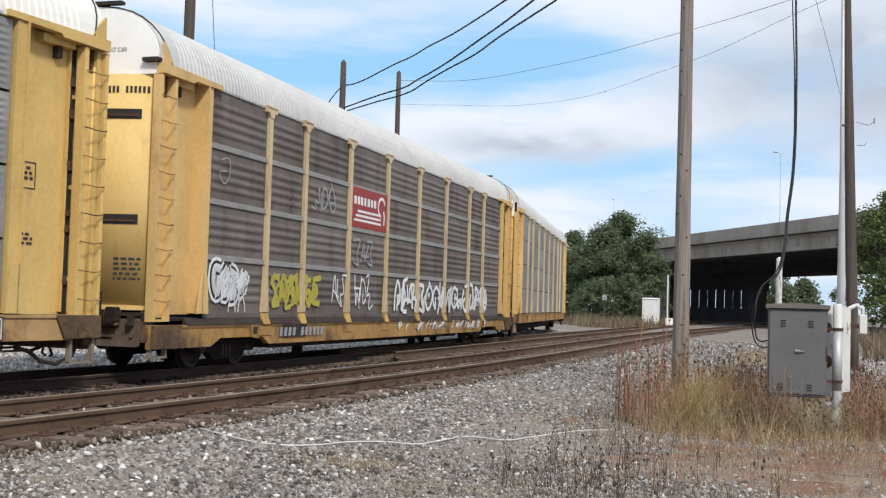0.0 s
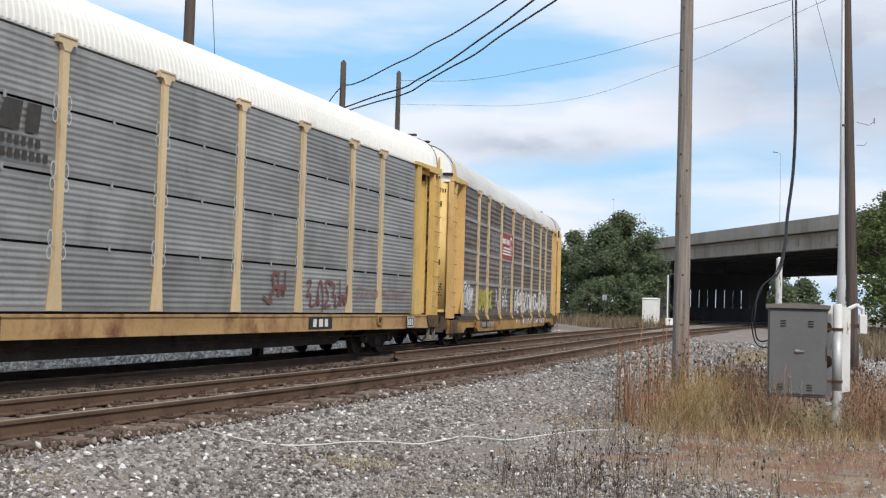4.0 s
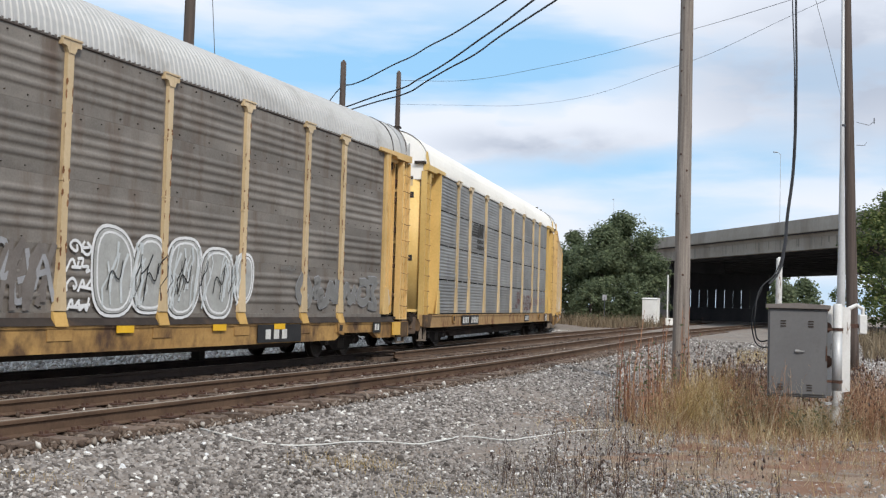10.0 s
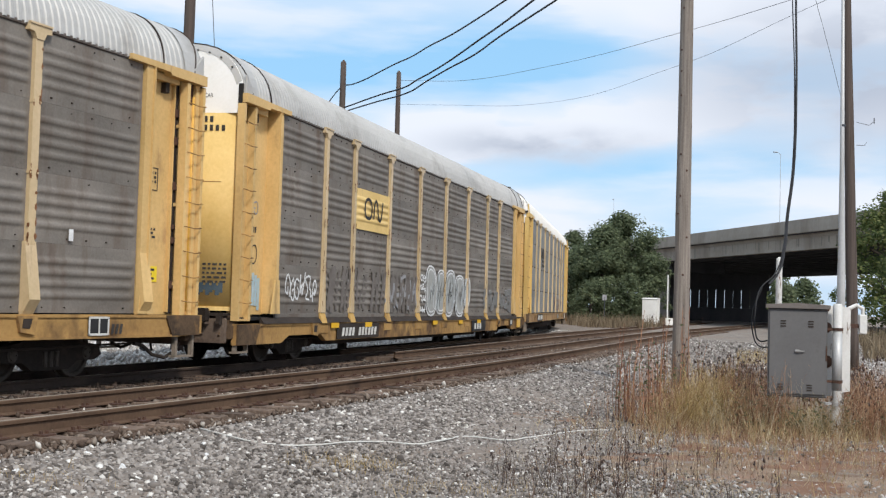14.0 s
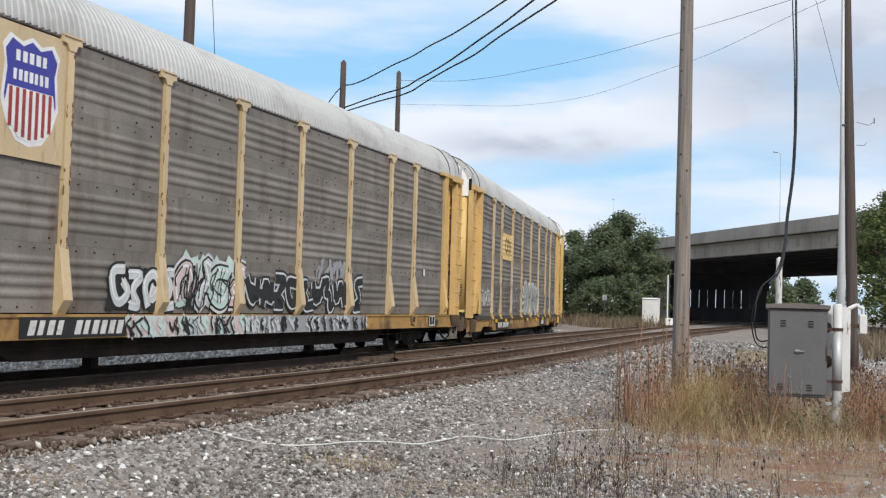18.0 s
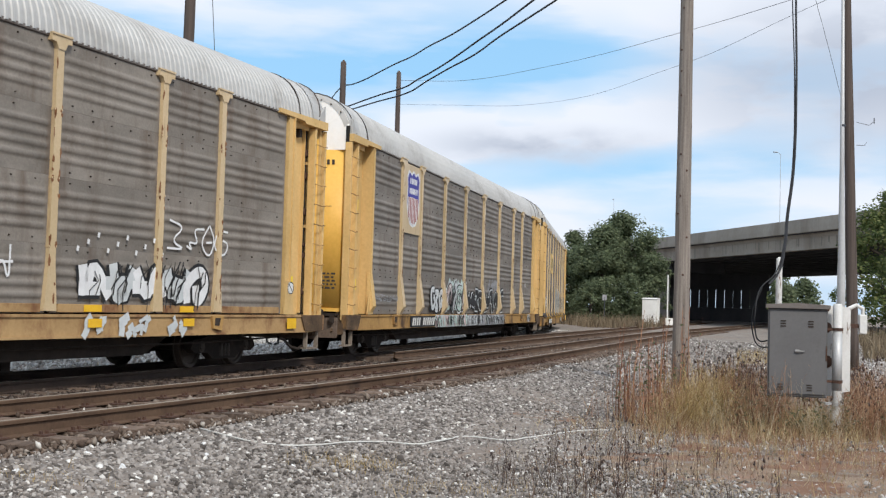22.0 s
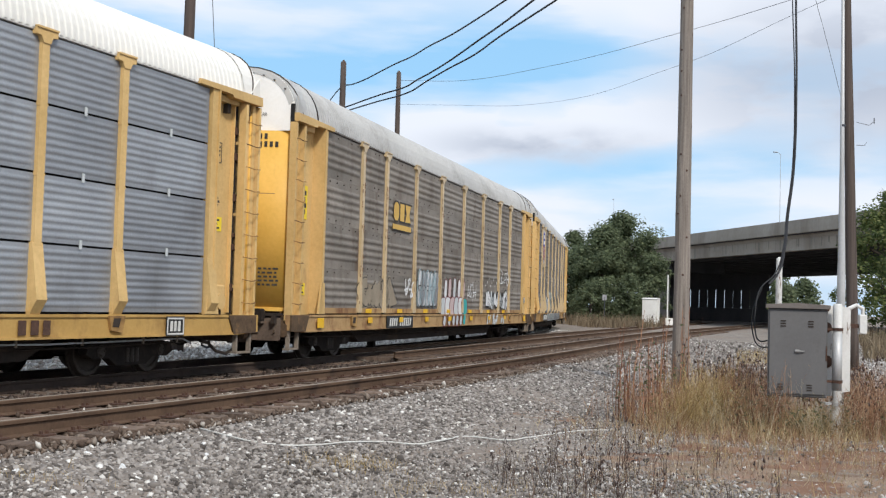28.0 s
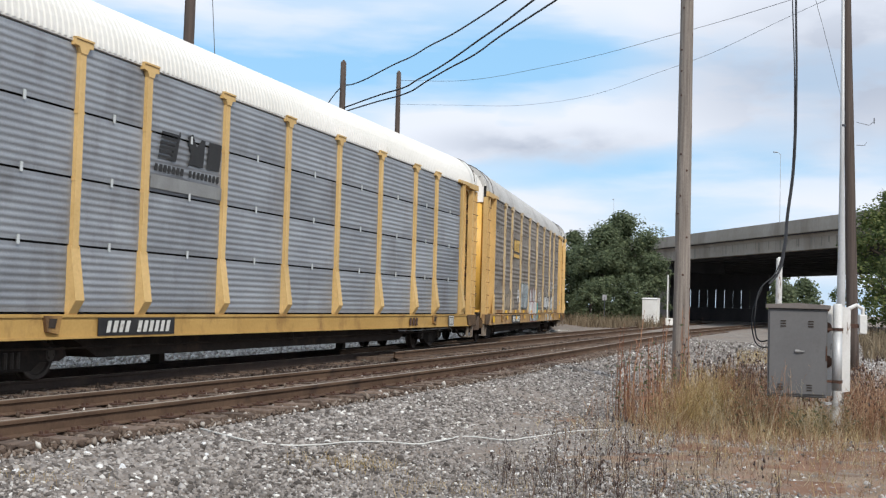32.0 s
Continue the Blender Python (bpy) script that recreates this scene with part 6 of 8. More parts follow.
filled(p, "shield_border", [shield(1.0, 5.12, 3.50)], SPRAY_W, FACE - 0.010, "white-edged shield")
filled(p, "shield_field", [[(a, b) for a, b in shield(0.9, 5.05, 3.56)]], BLUE, FACE - 0.013, "blue upper field of the shield")
filled(p, "shield_base", [[(-8.02 + x, z) for x, z in ((-0.52, 4.34), (0.52, 4.34), (0.57, 4.10), (0.45, 3.82), (0.26, 3.62), (0.0, 3.56), (-0.26, 3.62), (-0.45, 3.82), (-0.57, 4.10))]], SPRAY_W, FACE - 0.016)
s = Shape()
for i in range(7):
    u = -8.02 - 0.45 + 0.15 * i
    zb = 3.57 + 0.62 * abs(u + 8.02) ** 1.7
    s.box(u - 0.038, u + 0.038, FACE - 0.019, FACE - 0.0175, zb + 0.03, 4.33)
part("shield_stripes", s, RED, p, "red stripes of the shield")
letters(p, -8.40, -7.64, 4.72, 4.88, 5, SPRAY_W, FACE - 0.018, name="emblem_bar", seed=13)
letters(p, -8.44, -7.60, 4.44, 4.60, 7, SPRAY_W, FACE - 0.018, name="emblem_bar", seed=14)
scrawl(c4, -3.9, -1.2, 1.2, 2.12, 34, SPRAY_M, 0.30, 171, FACE + 0.006, "pale mint spray cloud", 0.02)
scrawl(c4, -5.85, -3.9, 1.1, 1.85, 30, SPRAY_K, 0.22, 172, FACE + 0.006, "black spray cloud", 0.02)
wild_piece(c4, -5.90, -3.75, 1.08, 1.92, 4, 41, SPRAY_C, SPRAY_K, None, 0.17, 0.09, FACE - 0.006, "silver graffiti with black edges", SPRAY_W)
wild_piece(c4, -3.85, -1.15, 1.08, 2.08, 4, 43, (SPRAY_P, SPRAY_C, SPRAY_M), SPRAY_K, SPRAY_C, 0.24, 0.09, FACE - 0.006, "pale pink and mint graffiti with black edges", SPRAY_W)
scrawl(c4, -3.8, -1.2, 1.06, 2.0, 26, SPRAY_K, 0.035, 71, FACE - 0.030, "black spray lines")
wild_piece(c4, -1.15, 2.15, 1.08, 1.95, 5, 45, SPRAY_K, SPRAY_C, SPRAY_K, 0.20, 0.09, FACE - 0.002, "black graffiti with white edges")
wild_piece(c4, 2.10, 5.15, 1.08, 1.98, 5, 47, SPRAY_K, SPRAY_C, SPRAY_K, 0.18, 0.10, FACE - 0.002, "black graffiti with white edges")
scrawl(c4, 2.3, 4.6, 1.7, 2.35, 14, SPRAY_G, 0.10, 74, FACE + 0.008, "grey spray haze")
plate(c4, "painted_sill", -5.3, -1.15, 0.66, 1.03, SPRAY_C, "pale spray paint on the side sill", SILL_FACE, 0.003)
plate(c4, "painted_sill", -1.1, 5.3, 0.66, 1.03, SPRAY_G, "grey spray paint on the side sill", SILL_FACE, 0.003)
scrawl(c4, -5.3, -1.1, 0.67, 1.03, 40, SPRAY_P, 0.12, 76, SILL_FACE - 0.004, "pink and black spray on the side sill", -0.1, "painted_sill")
scrawl(c4, -5.3, -1.1, 0.67, 1.03, 26, SPRAY_M, 0.08, 77, SILL_FACE - 0.020, "", -0.1, "painted_sill")
scrawl(c4, -5.3, 5.5, 0.67, 1.03, 64, SPRAY_K, 0.05, 78, SILL_FACE - 0.030, "", -0.12, "painted_sill")
scrawl(c4, -1.1, 5.5, 0.67, 1.03, 60, SPRAY_C, 0.07, 79, SILL_FACE - 0.005, "black and white spray on the side sill", -0.14, "painted_sill")
letters(c4, -7.95, -5.45, 0.74, 0.96, 11, LETTER, SILL_FACE - 0.010, 0.3, seed=15, gap=(4,), label="white number bars on a black panel")
plate(c4, "number_plate", -8.1, -5.35, 0.69, 1.01, BLACK, "black number panel", SILL_FACE)
graffiti(c4, -11.45, -9.3, 1.38, 1.58, 8, None, SPRAY_G, 45, 0.03, "tag", FACE - 0.002, "faint white scribble")
end_bay_marks(c4, -1, (3.78, 1.80), None, 34)
small_print(c4, -12.65, -12.2, 4.62, 5, 0.05, y=-1.295, seed=9)
end_bay_marks(c4, 1, (1.75,), 3.4, 35)
q = plate(c4, "stencil_panel", 10.38, 10.88, 0.72, 1.02, BLACK, "black stencil panel with white marks", SILL_FACE)
outline_plate(q, 10.38, 10.88, 0.72, 1.02, LETTER, 0.035, SILL_FACE - 0.008)
plate(q, "stencil_bar", 10.62, 10.65, 0.74, 1.0, LETTER, "", SILL_FACE - 0.008)
letters(c4, 10.92, 11.24, 0.74, 0.90, 3, INK, SILL_FACE - 0.006, 0.2, seed=41)
plate(c4, "panel_tag", 9.9, 10.0, 2.18, 2.36, SPRAY_W, "small white paper tag", FACE - 0.002)
door_marks(c4, 8)

# ---- sixth car: yellow emblem, many graffiti
c5 = CARS[5]
for m_, g_, dy in ((INK, 0.05, 0.002), (LOGO_Y, 0.0, 0.006)):
    filled(c5, "emblem_block", [blob_points(-6.20, 3.86, 0.24 + g_, 0.25 + g_, random.Random(3), 20, 0.0), [(-5.86 - g_, 3.62 - g_), (-5.46 + g_, 3.62 - g_), (-5.46 + g_, 4.10 + g_), (-5.86 - g_, 4.10 + g_)], [(-5.38 - g_, 3.62 - g_), (-4.86 + g_, 3.62 - g_), (-4.98 + g_, 3.86), (-4.86 + g_, 4.10 + g_), (-5.38 - g_, 4.10 + g_), (-5.26 - g_, 3.86)]], m_, FACE - dy, "yellow block emblem with a dark edge")

plate(c5, "emblem_shadow", -6.52, -4.74, 3.34, 3.50, INK, y=FACE + 0.002)
plate(c5, "emblem_underline", -6.50, -4.78, 3.37, 3.51, LOGO_Y)
r = random.Random(51)
wild_piece(c5, -9.0, -6.5, 1.18, 2.0, 5, 251, SPRAY_T, INK, SPRAY_T, 0.26, 0.06, FACE, "tan graffiti with thin dark lines")
strokes(c5, [[(-6.6, 2.05), (-5.8, 1.35), (-6.5, 1.25)], [(-9.0, 1.25), (-9.4, 1.7), (-8.9, 2.0)]], 0.04, INK, FACE - 0.010, "graffiti_line")
filled(c5, "graffiti_fill", [[(-6.6, 1.2), (-5.9, 1.35), (-6.6, 2.0)]], SPRAY_T, FACE - 0.0008)
graffiti(c5, -5.28, -4.15, 1.46, 2.12, 3, None, SPRAY_W, 52, 0.06, "tag", FACE - 0.002, "white spray tag")
caps = []
for i in range(5):
    u = -3.72 + 0.41 * i
    caps += [capsule(u, 1.75, 2.36 - 0.04 * (i % 2), 0.38, 0.03, r), capsule(u, 1.28, 1.9, 0.42, 0.0, r)]
filled(c5, "graffiti_halo", [[(a + (a - (sum(q[0] for q in c) / len(c))) * 0.25, b + (b - (sum(q[1] for q in c) / len(c))) * 0.10) for a, b in c] for c in caps], SPRAY_B, FACE - 0.001, "white and pale blue bubble graffiti")
filled(c5, "graffiti_fill", caps, SPRAY_W, FACE - 0.008)
strokes(c5, caps, 0.030, INK, FACE - 0.018, "graffiti_line", True)
scrawl(c5, -3.9, -1.9, 1.3, 2.3, 46, SPRAY_B, 0.035, 81, FACE - 0.026, "pale blue spray hatching")
scrawl(c5, -3.9, -1.9, 1.3, 2.35, 24, SPRAY_G, 0.03, 82, FACE - 0.045)
fing = [capsule(u, 1.55, 2.22 - 0.08 * abs(i - 2) / 2, 0.30, 0.04, r) for i, u in enumerate((-0.75, -0.25, 0.35, 0.95, 1.55))]
bulb = [blob_points(u, 1.30, 0.36, 0.28, r, 20, 0.06) for u in (-1.0, -0.45, 0.1, 0.65, 1.2, 1.7)]
for k, c in enumerate(fing + bulb):
    mu, mz = sum(q[0] for q in c) / len(c), sum(q[1] for q in c) / len(c)
    filled(c5, "graffiti_outline", [[(mu + (a - mu) * 1.20, mz + (b - mz) * 1.09) for a, b in c]], SPRAY_R, FACE - 0.001 - 0.0022 * k, "white finger-shaped graffiti with maroon outline" if k == 0 else "")
    filled(c5, "graffiti_fill", [c], SPRAY_TEAL if k == len(fing + bulb) - 1 else (SPRAY_W, SPRAY_P, SPRAY_C)[k % 3], FACE - 0.0021 - 0.0022 * k)
sb_ = [capsule(u, 0.67, 1.03, 0.34, 0.04, r) for u in (-1.0, -0.4, 0.15, 0.6, 1.1)]
filled(c5, "painted_sill", sb_, SPRAY_C, SILL_FACE - 0.001, "white drops of graffiti on the side sill")
strokes(c5, sb_, 0.035, SPRAY_R, SILL_FACE - 0.006, "graffiti_line", True)
filled(c5, "painted_sill", [capsule(1.6, 0.70, 1.03, 0.34, 0.05, r)], SPRAY_TEAL, SILL_FACE - 0.001)
graffiti(c5, 2.1, 3.3, 1.45, 2.1, 3, None, SPRAY_W, 53, 0.04, "tag", FACE - 0.002, "thin white spray tag")
wild_piece(c5, 4.75, 8.80, 1.06, 2.02, 5, 253, (SPRAY_W, SPRAY_C), SPRAY_K, None, 0.22, 0.12, FACE, "tall white and cream graffiti with black shadow")
scrawl(c5, 5.0, 8.6, 1.1, 2.0, 24, SPRAY_K, 0.028, 83, FACE - 0.022)
scrawl(c5, 5.0, 8.4, 0.68, 1.03, 16, SPRAY_C, 0.12, 84, SILL_FACE - 0.002, "", 0.05, "painted_sill")
graffiti(c5, 7.3, 9.4, 2.15, 2.7, 4, None, SPRAY_W, 56, 0.04, "tag", FACE - 0.002, "white spray writing")
strokes(c5, [[(u, 2.05 + 0.12 * (i % 3)), (u + 0.02, 2.13 + 0.12 * (i % 3))] for i, u in enumerate(np.linspace(4.9, 7.2, 10))], 0.06, SPRAY_W, FACE - 0.002, "graffiti_line")
plate(c5, "number_plate", -6.95, -4.5, 0.68, 1.02, BLACK, "black number panel with white bars", SILL_FACE)
letters(c5, -6.75, -4.7, 0.74, 0.96, 11, LETTER, SILL_FACE - 0.012, 0.3, seed=16, gap=(4,))
for u in (-8.6, -5.9, -3.3, -0.6, 2.3, 5.1, 7.8):
    plate(c5, "reflector", u, u + 0.45, Z0 + 0.02, Z0 + 0.13, AMBER, "bright amber reflector", FACE - 0.016)
    plate(c5, "reflector", u + 0.05, u + 0.40, 0.84, 0.98, AMBER, "bright amber reflector", SILL_FACE - 0.016)
end_bay_marks(c5, -1, (1.62,), None, 36)
placard(c5, -12.42, 3.55, 0.5, 0.75, SIGN_Y, -1.295, 4)
end_bay_marks(c5, 1, (1.75,), 2.9, 37)
filled(c5, "no_entry_sign", [blob_points(11.86, 1.62, 0.13, 0.13, random.Random(1), 20, 0.0)], SPRAY_W, -SIDE_Y - 0.105, "small round white sign")
strokes(c5, [blob_points(11.86, 1.62, 0.118, 0.118, random.Random(1), 20, 0.0)], 0.018, INK, -SIDE_Y - 0.108, "sign_ring", True)
strokes(c5, [[(11.78, 1.70), (11.94, 1.54)]], 0.022, INK, -SIDE_Y - 0.110, "sign_slash")
plate(c5, "reflector", 11.72, 12.12, 0.76, 0.98, AMBER, "bright amber reflector", SILL_FACE - 0.03)
plate(c5, "reflector", -12.12, -11.72, 0.76, 0.98, AMBER, "bright amber reflector", SILL_FACE - 0.03)
door_marks(c5, 9)

# ---- seventh car: silver panels, black emblem
c6 = CARS[6]
s = Shape()
for i in range(6):
    s.prism_y([(-6.72 + 0.02 * i, 3.80 + 0.085 * i), (-6.28 + 0.055 * i, 3.80 + 0.085 * i), (-6.25 + 0.055 * i, 3.85 + 0.085 * i), (-6.71 + 0.02 * i, 3.85 + 0.085 * i)], FACE - 0.005, FACE)
part("emblem_stripes", s, BLACK, c6, "black speed-line emblem")
filled(c6, "emblem_shape", [[(-6.30, 3.78), (-6.12, 3.78), (-5.98, 4.30), (-6.02, 4.34)], [(-5.74, 4.28), (-5.55, 4.36), (-5.40, 4.14), (-5.22, 4.30), (-5.08, 4.30), (-5.14, 3.78), (-5.40, 3.78), (-5.58, 3.80), (-5.72, 3.74), (-5.60, 3.98)]], BLACK, FACE - 0.003)
filled(c6, "emblem_block", [[(-5.02, 3.78), (-4.52, 3.78), (-4.47, 4.04), (-4.45, 4.30), (-4.94, 4.30), (-4.98, 4.04)]], BLACK, FACE - 0.004)

letters(c6, -6.85, -4.5, 3.55, 3.68, 16, BLACK, FACE - 0.005, 0.15, seed=17, gap=(7,))
plate(c6, "grey_band", -6.95, -4.4, 3.24, 3.48, PANEL_SILVER)
plate(c6, "number_plate", -8.4, -6.05, 0.71, 1.0, BLACK, "black number panel with white bars", SILL_FACE)
letters(c6, -8.2, -6.2, 0.76, 0.95, 11, LETTER, SILL_FACE - 0.012, 0.3, seed=18, gap=(4,))
letters(c6, 6.7, 7.5, 0.74, 0.96, 3, RUST, SILL_FACE - 0.004, seed=19, label="rusty red mark bars")
q = plate(c6, "stencil_panel", 10.4, 10.95, 0.68, 1.02, BLACK, "black stencil panel with white marks", SILL_FACE)
outline_plate(q, 10.42, 10.93, 0.70, 1.0, LETTER, 0.03, SILL_FACE - 0.008)
letters(q, 10.5, 10.85, 0.76, 0.94, 3, LETTER, SILL_FACE - 0.012, seed=20)
end_bay_marks(c6, 1, (2.78,), 4.15, 38)
hb = part("hand_brake", Shape().cbox(12.05, 12.40, -1.48, -1.30, 1.34, 1.62, 0.03).tube([(12.22, -1.54, 1.30), (12.22, -1.46, 1.30)], 0.15, 14), YELLOW, c6, "yellow hand brake box in the end bay")
part("brake_chain", Shape().tube([(12.25, -1.42, 1.35), (12.36, -1.42, 1.15), (12.34, -1.44, 1.0)], 0.025, 6), UNDER, hb)
part("brake_rod", Shape().tube([(6.4, -1.40, 0.60), (7.6, -1.42, 0.585), (11.2, -1.40, 0.62), (11.5, -1.38, 0.52)], 0.016, 6), LAMP_GREY, c6, "thin pale brake rod under the sill")
for u in (6.9, 8.4, 10.0, 11.0):
    part("rod_hanger", Shape().box(u - 0.015, u + 0.015, -1.43, -1.40, 0.55, 0.68), STEP_IRON, c6)
door_marks(c6, 10)
clip_mesh = Shape().box(-0.03, 0.03, FACE - 0.012, FACE, -0.05, 0.09).mesh("panel_clip")
for u in (-10.4, -8.1, -5.6, -2.9, 0.0, 2.9, 5.6, 8.1, 10.4):
    for row in (1, 2, 3):
        part("panel_clip", clip_mesh, SPRAY_C, c6, at=pose(u, 0, Z0 + ROW_H * row))
c6["label"] = "autorack rail car with blue-silver panels, white roof and yellow posts"


# ---------------------------------------------------------------- overpass
BA = Vector((33.6, 100.9, 0))
BD = Vector((-0.193, 0.981, 0)).normalized()
BN = Vector((0.981, 0.193, 0)).normalized()
BRIDGE = Matrix(((BD.x, BN.x, 0, BA.x), (BD.y, BN.y, 0, BA.y), (0, 0, 1, 0), (0, 0, 0, 1)))
over = thing("overpass", BRIDGE, "long grey concrete highway overpass over the tracks", "bridge", kind="structure")
T0, T1, BW = -70.0, 135.0, 39.0
part("deck", Shape().box(T0, T1, 0.15, BW - 0.15, 8.62, 9.0), UNDERSIDE_SHADE, over)
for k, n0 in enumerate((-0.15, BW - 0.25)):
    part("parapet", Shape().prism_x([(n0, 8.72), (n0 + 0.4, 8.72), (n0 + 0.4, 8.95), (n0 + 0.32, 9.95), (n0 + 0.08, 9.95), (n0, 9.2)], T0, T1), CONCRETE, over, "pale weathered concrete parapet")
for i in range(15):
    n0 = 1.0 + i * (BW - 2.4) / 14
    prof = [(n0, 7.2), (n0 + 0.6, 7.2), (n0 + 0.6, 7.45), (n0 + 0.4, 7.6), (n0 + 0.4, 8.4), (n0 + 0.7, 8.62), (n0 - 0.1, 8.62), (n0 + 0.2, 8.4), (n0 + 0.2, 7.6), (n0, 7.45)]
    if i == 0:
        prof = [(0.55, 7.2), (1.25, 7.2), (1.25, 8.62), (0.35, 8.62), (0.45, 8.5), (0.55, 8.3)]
    part("girder", Shape().prism_x(prof, T0, T1), CONCRETE if i == 0 else UNDERSIDE_SHADE, over)
rr = random.Random(8)
stain = Shape()
for i in range(46):
    t = -16 + i * 1.35 + rr.uniform(-0.6, 0.6)
    stain.box(t, t + rr.uniform(0.05, 0.35), 0.535, 0.56, rr.uniform(7.22, 7.9), 8.3)
tagged(part("drip_stain", stain, mat("drip_stained_concrete", (0.20, 0.18, 0.155), (0.27, 0.245, 0.21), 0.9, 0, 0.5, 5, 0.1), over, "dark drip stains down the fascia girder"), kind="stuff")


def bent(t, n0, n1, count, top=7.2, width=1.1, walls=True):
    cap = part("pier_cap", Shape().box(t - 0.7, t + 0.7, n0 - 0.6, n1 + 0.6, top - 1.2, top), UNDERSIDE_SHADE, over)
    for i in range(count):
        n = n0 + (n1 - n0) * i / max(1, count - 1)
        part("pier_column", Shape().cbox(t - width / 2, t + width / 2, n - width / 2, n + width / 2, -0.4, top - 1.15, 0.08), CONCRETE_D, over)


bent(41.6, 1.1, 8.0, 1, width=1.1)
bent(-32.0, 1.1, 36.0, 8)
# the slotted pier wall on the far side
WALL_AT = Matrix.Translation((43.7, 184.0, 0)) @ Matrix.Rotation(radians(-13.0), 4, "Z")
pier = thing("pier_wall", WALL_AT, "dark row of close-set bridge piers on a low crash wall", "bridge pier", kind="structure")
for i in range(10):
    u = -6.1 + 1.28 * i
    part("pier_column", Shape().cbox(u, u + 1.20 + 0.03 * (i % 3), -0.4, 0.4, 1.8, 6.9, 0.05), UNDERSIDE_SHADE, pier)
# gapless columns added to keep daylight out of this end
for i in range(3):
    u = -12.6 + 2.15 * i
    part("pier_column", Shape().cbox(u, u + 2.1, -0.4, 0.4, 1.8, 6.9, 0.05), UNDERSIDE_SHADE, pier)
part("crash_wall", Shape().cbox(-13.0, 6.9, -0.6, 0.6, -0.5, 2.0, 0.06), UNDERSIDE_SHADE, pier, "low concrete crash wall, coloured dark for the shade")
part("pier_cap", Shape().box(-13.0, 7.0, -0.6, 0.6, 4.75, 7.2), UNDERSIDE_SHADE, pier)


def street_lamp(x, y, z0, h, facing):
    t = thing("street_lamp", pose(x, y, z0, 0, 0, facing), "thin galvanized street lamp on the overpass", "street lamp", "overpass lamps")
    part("pole", Shape().tube([(0, 0, 0), (0, 0, h * 0.7), (0, 0, h)], [0.028, 0.024, 0.020], 8), LAMP_GREY, t)
    part("arm", Shape().tube([(0, 0, h - 0.1), (0.2, 0, h + 0.1), (0.5, 0, h + 0.14)], 0.02, 6), LAMP_GREY, t)
    part("lamp_head", Shape().cbox(0.4, 0.85, -0.10, 0.10, h + 0.09, h + 0.19, 0.03), LAMP_GREY, t)


street_lamp(33.9, 119.0, 8.9, 8.6, 200)
street_lamp(25.6, 178.0, 8.9, 8.9, 90)


# ---------------------------------------------------------------- poles, cabinet, cables
def utility_pole(x, y, z0, z1, r0, r1, material, label, name="utility_pole", lean=(0, 0)):
    t = thing(name, pose(x, y, z0), label, "utility pole")
    h = z1 - z0
    rr = random.Random(int(abs(x) * 100))
    n = 12
    sh = Shape().tube([(lean[0] * i / n + rr.uniform(-0.004, 0.004), lean[1] * i / n, h * i / n) for i in range(n + 1)], [r0 + (r1 - r0) * i / n for i in range(n + 1)], 14)
    part("pole", sh, material, t, smooth=True)
    return t


wood_pole = utility_pole(4.95, 24.4, -0.45, 11.0, 0.175, 0.115, POLE_WOOD, "weathered grey-brown wooden utility pole in dry weeds")
rr = random.Random(5)
for i in range(16):
    z = 1.2 + i * 0.5 + rr.uniform(-0.15, 0.15)
    a = radians(rr.uniform(200, 340))
    rad = 0.165 - 0.06 * z / 11.4
    part("bolt_hole", Shape().tube([(0, 0, 0), (0.02, 0, 0)], [0.028, 0.016], 7), RUST, wood_pole, at=Matrix.Translation((math.cos(a) * rad, math.sin(a) * rad, z)) @ Matrix.Rotation(a, 4, "Z"))
brown_pole = utility_pole(12.35, 35.4, -0.4, 13.5, 0.175, 0.115, POLE_DARK, "dark brown creosoted utility pole", lean=(-0.41, 0))
part("pole_step", Shape().tube([(0, 0, 6.9), (0.25, 0, 6.9), (0.32, 0, 7.0)], 0.008, 6), THIN_WIRE, brown_pole)
part("insulator_bracket", Shape().tube([(0, 0, 7.6), (0.35, -0.1, 7.5), (0.5, -0.1, 7.62)], 0.008, 6).tube([(0.5, -0.1, 7.55), (0.5, -0.1, 7.72)], 0.016, 8), THIN_WIRE, brown_pole)
for x, y, top, r0 in ((-7.55, 34.0, 13.5, 0.19), (-5.09, 57.0, 12.93, 0.19), (-2.93, 70.0, 15.05, 0.19)):
    p = utility_pole(x, y, -0.4, top, r0, r0 * 0.74, POLE_DARK, "dark wooden utility pole behind the train", "line_pole")
    part("pole_cap", Shape().tube([(0, 0, top + 0.38), (0, 0, top + 0.46), (0, 0, top + 0.56)], [r0 * 0.76, r0 * 0.6, r0 * 0.15], 12), POLE_DARK, p)


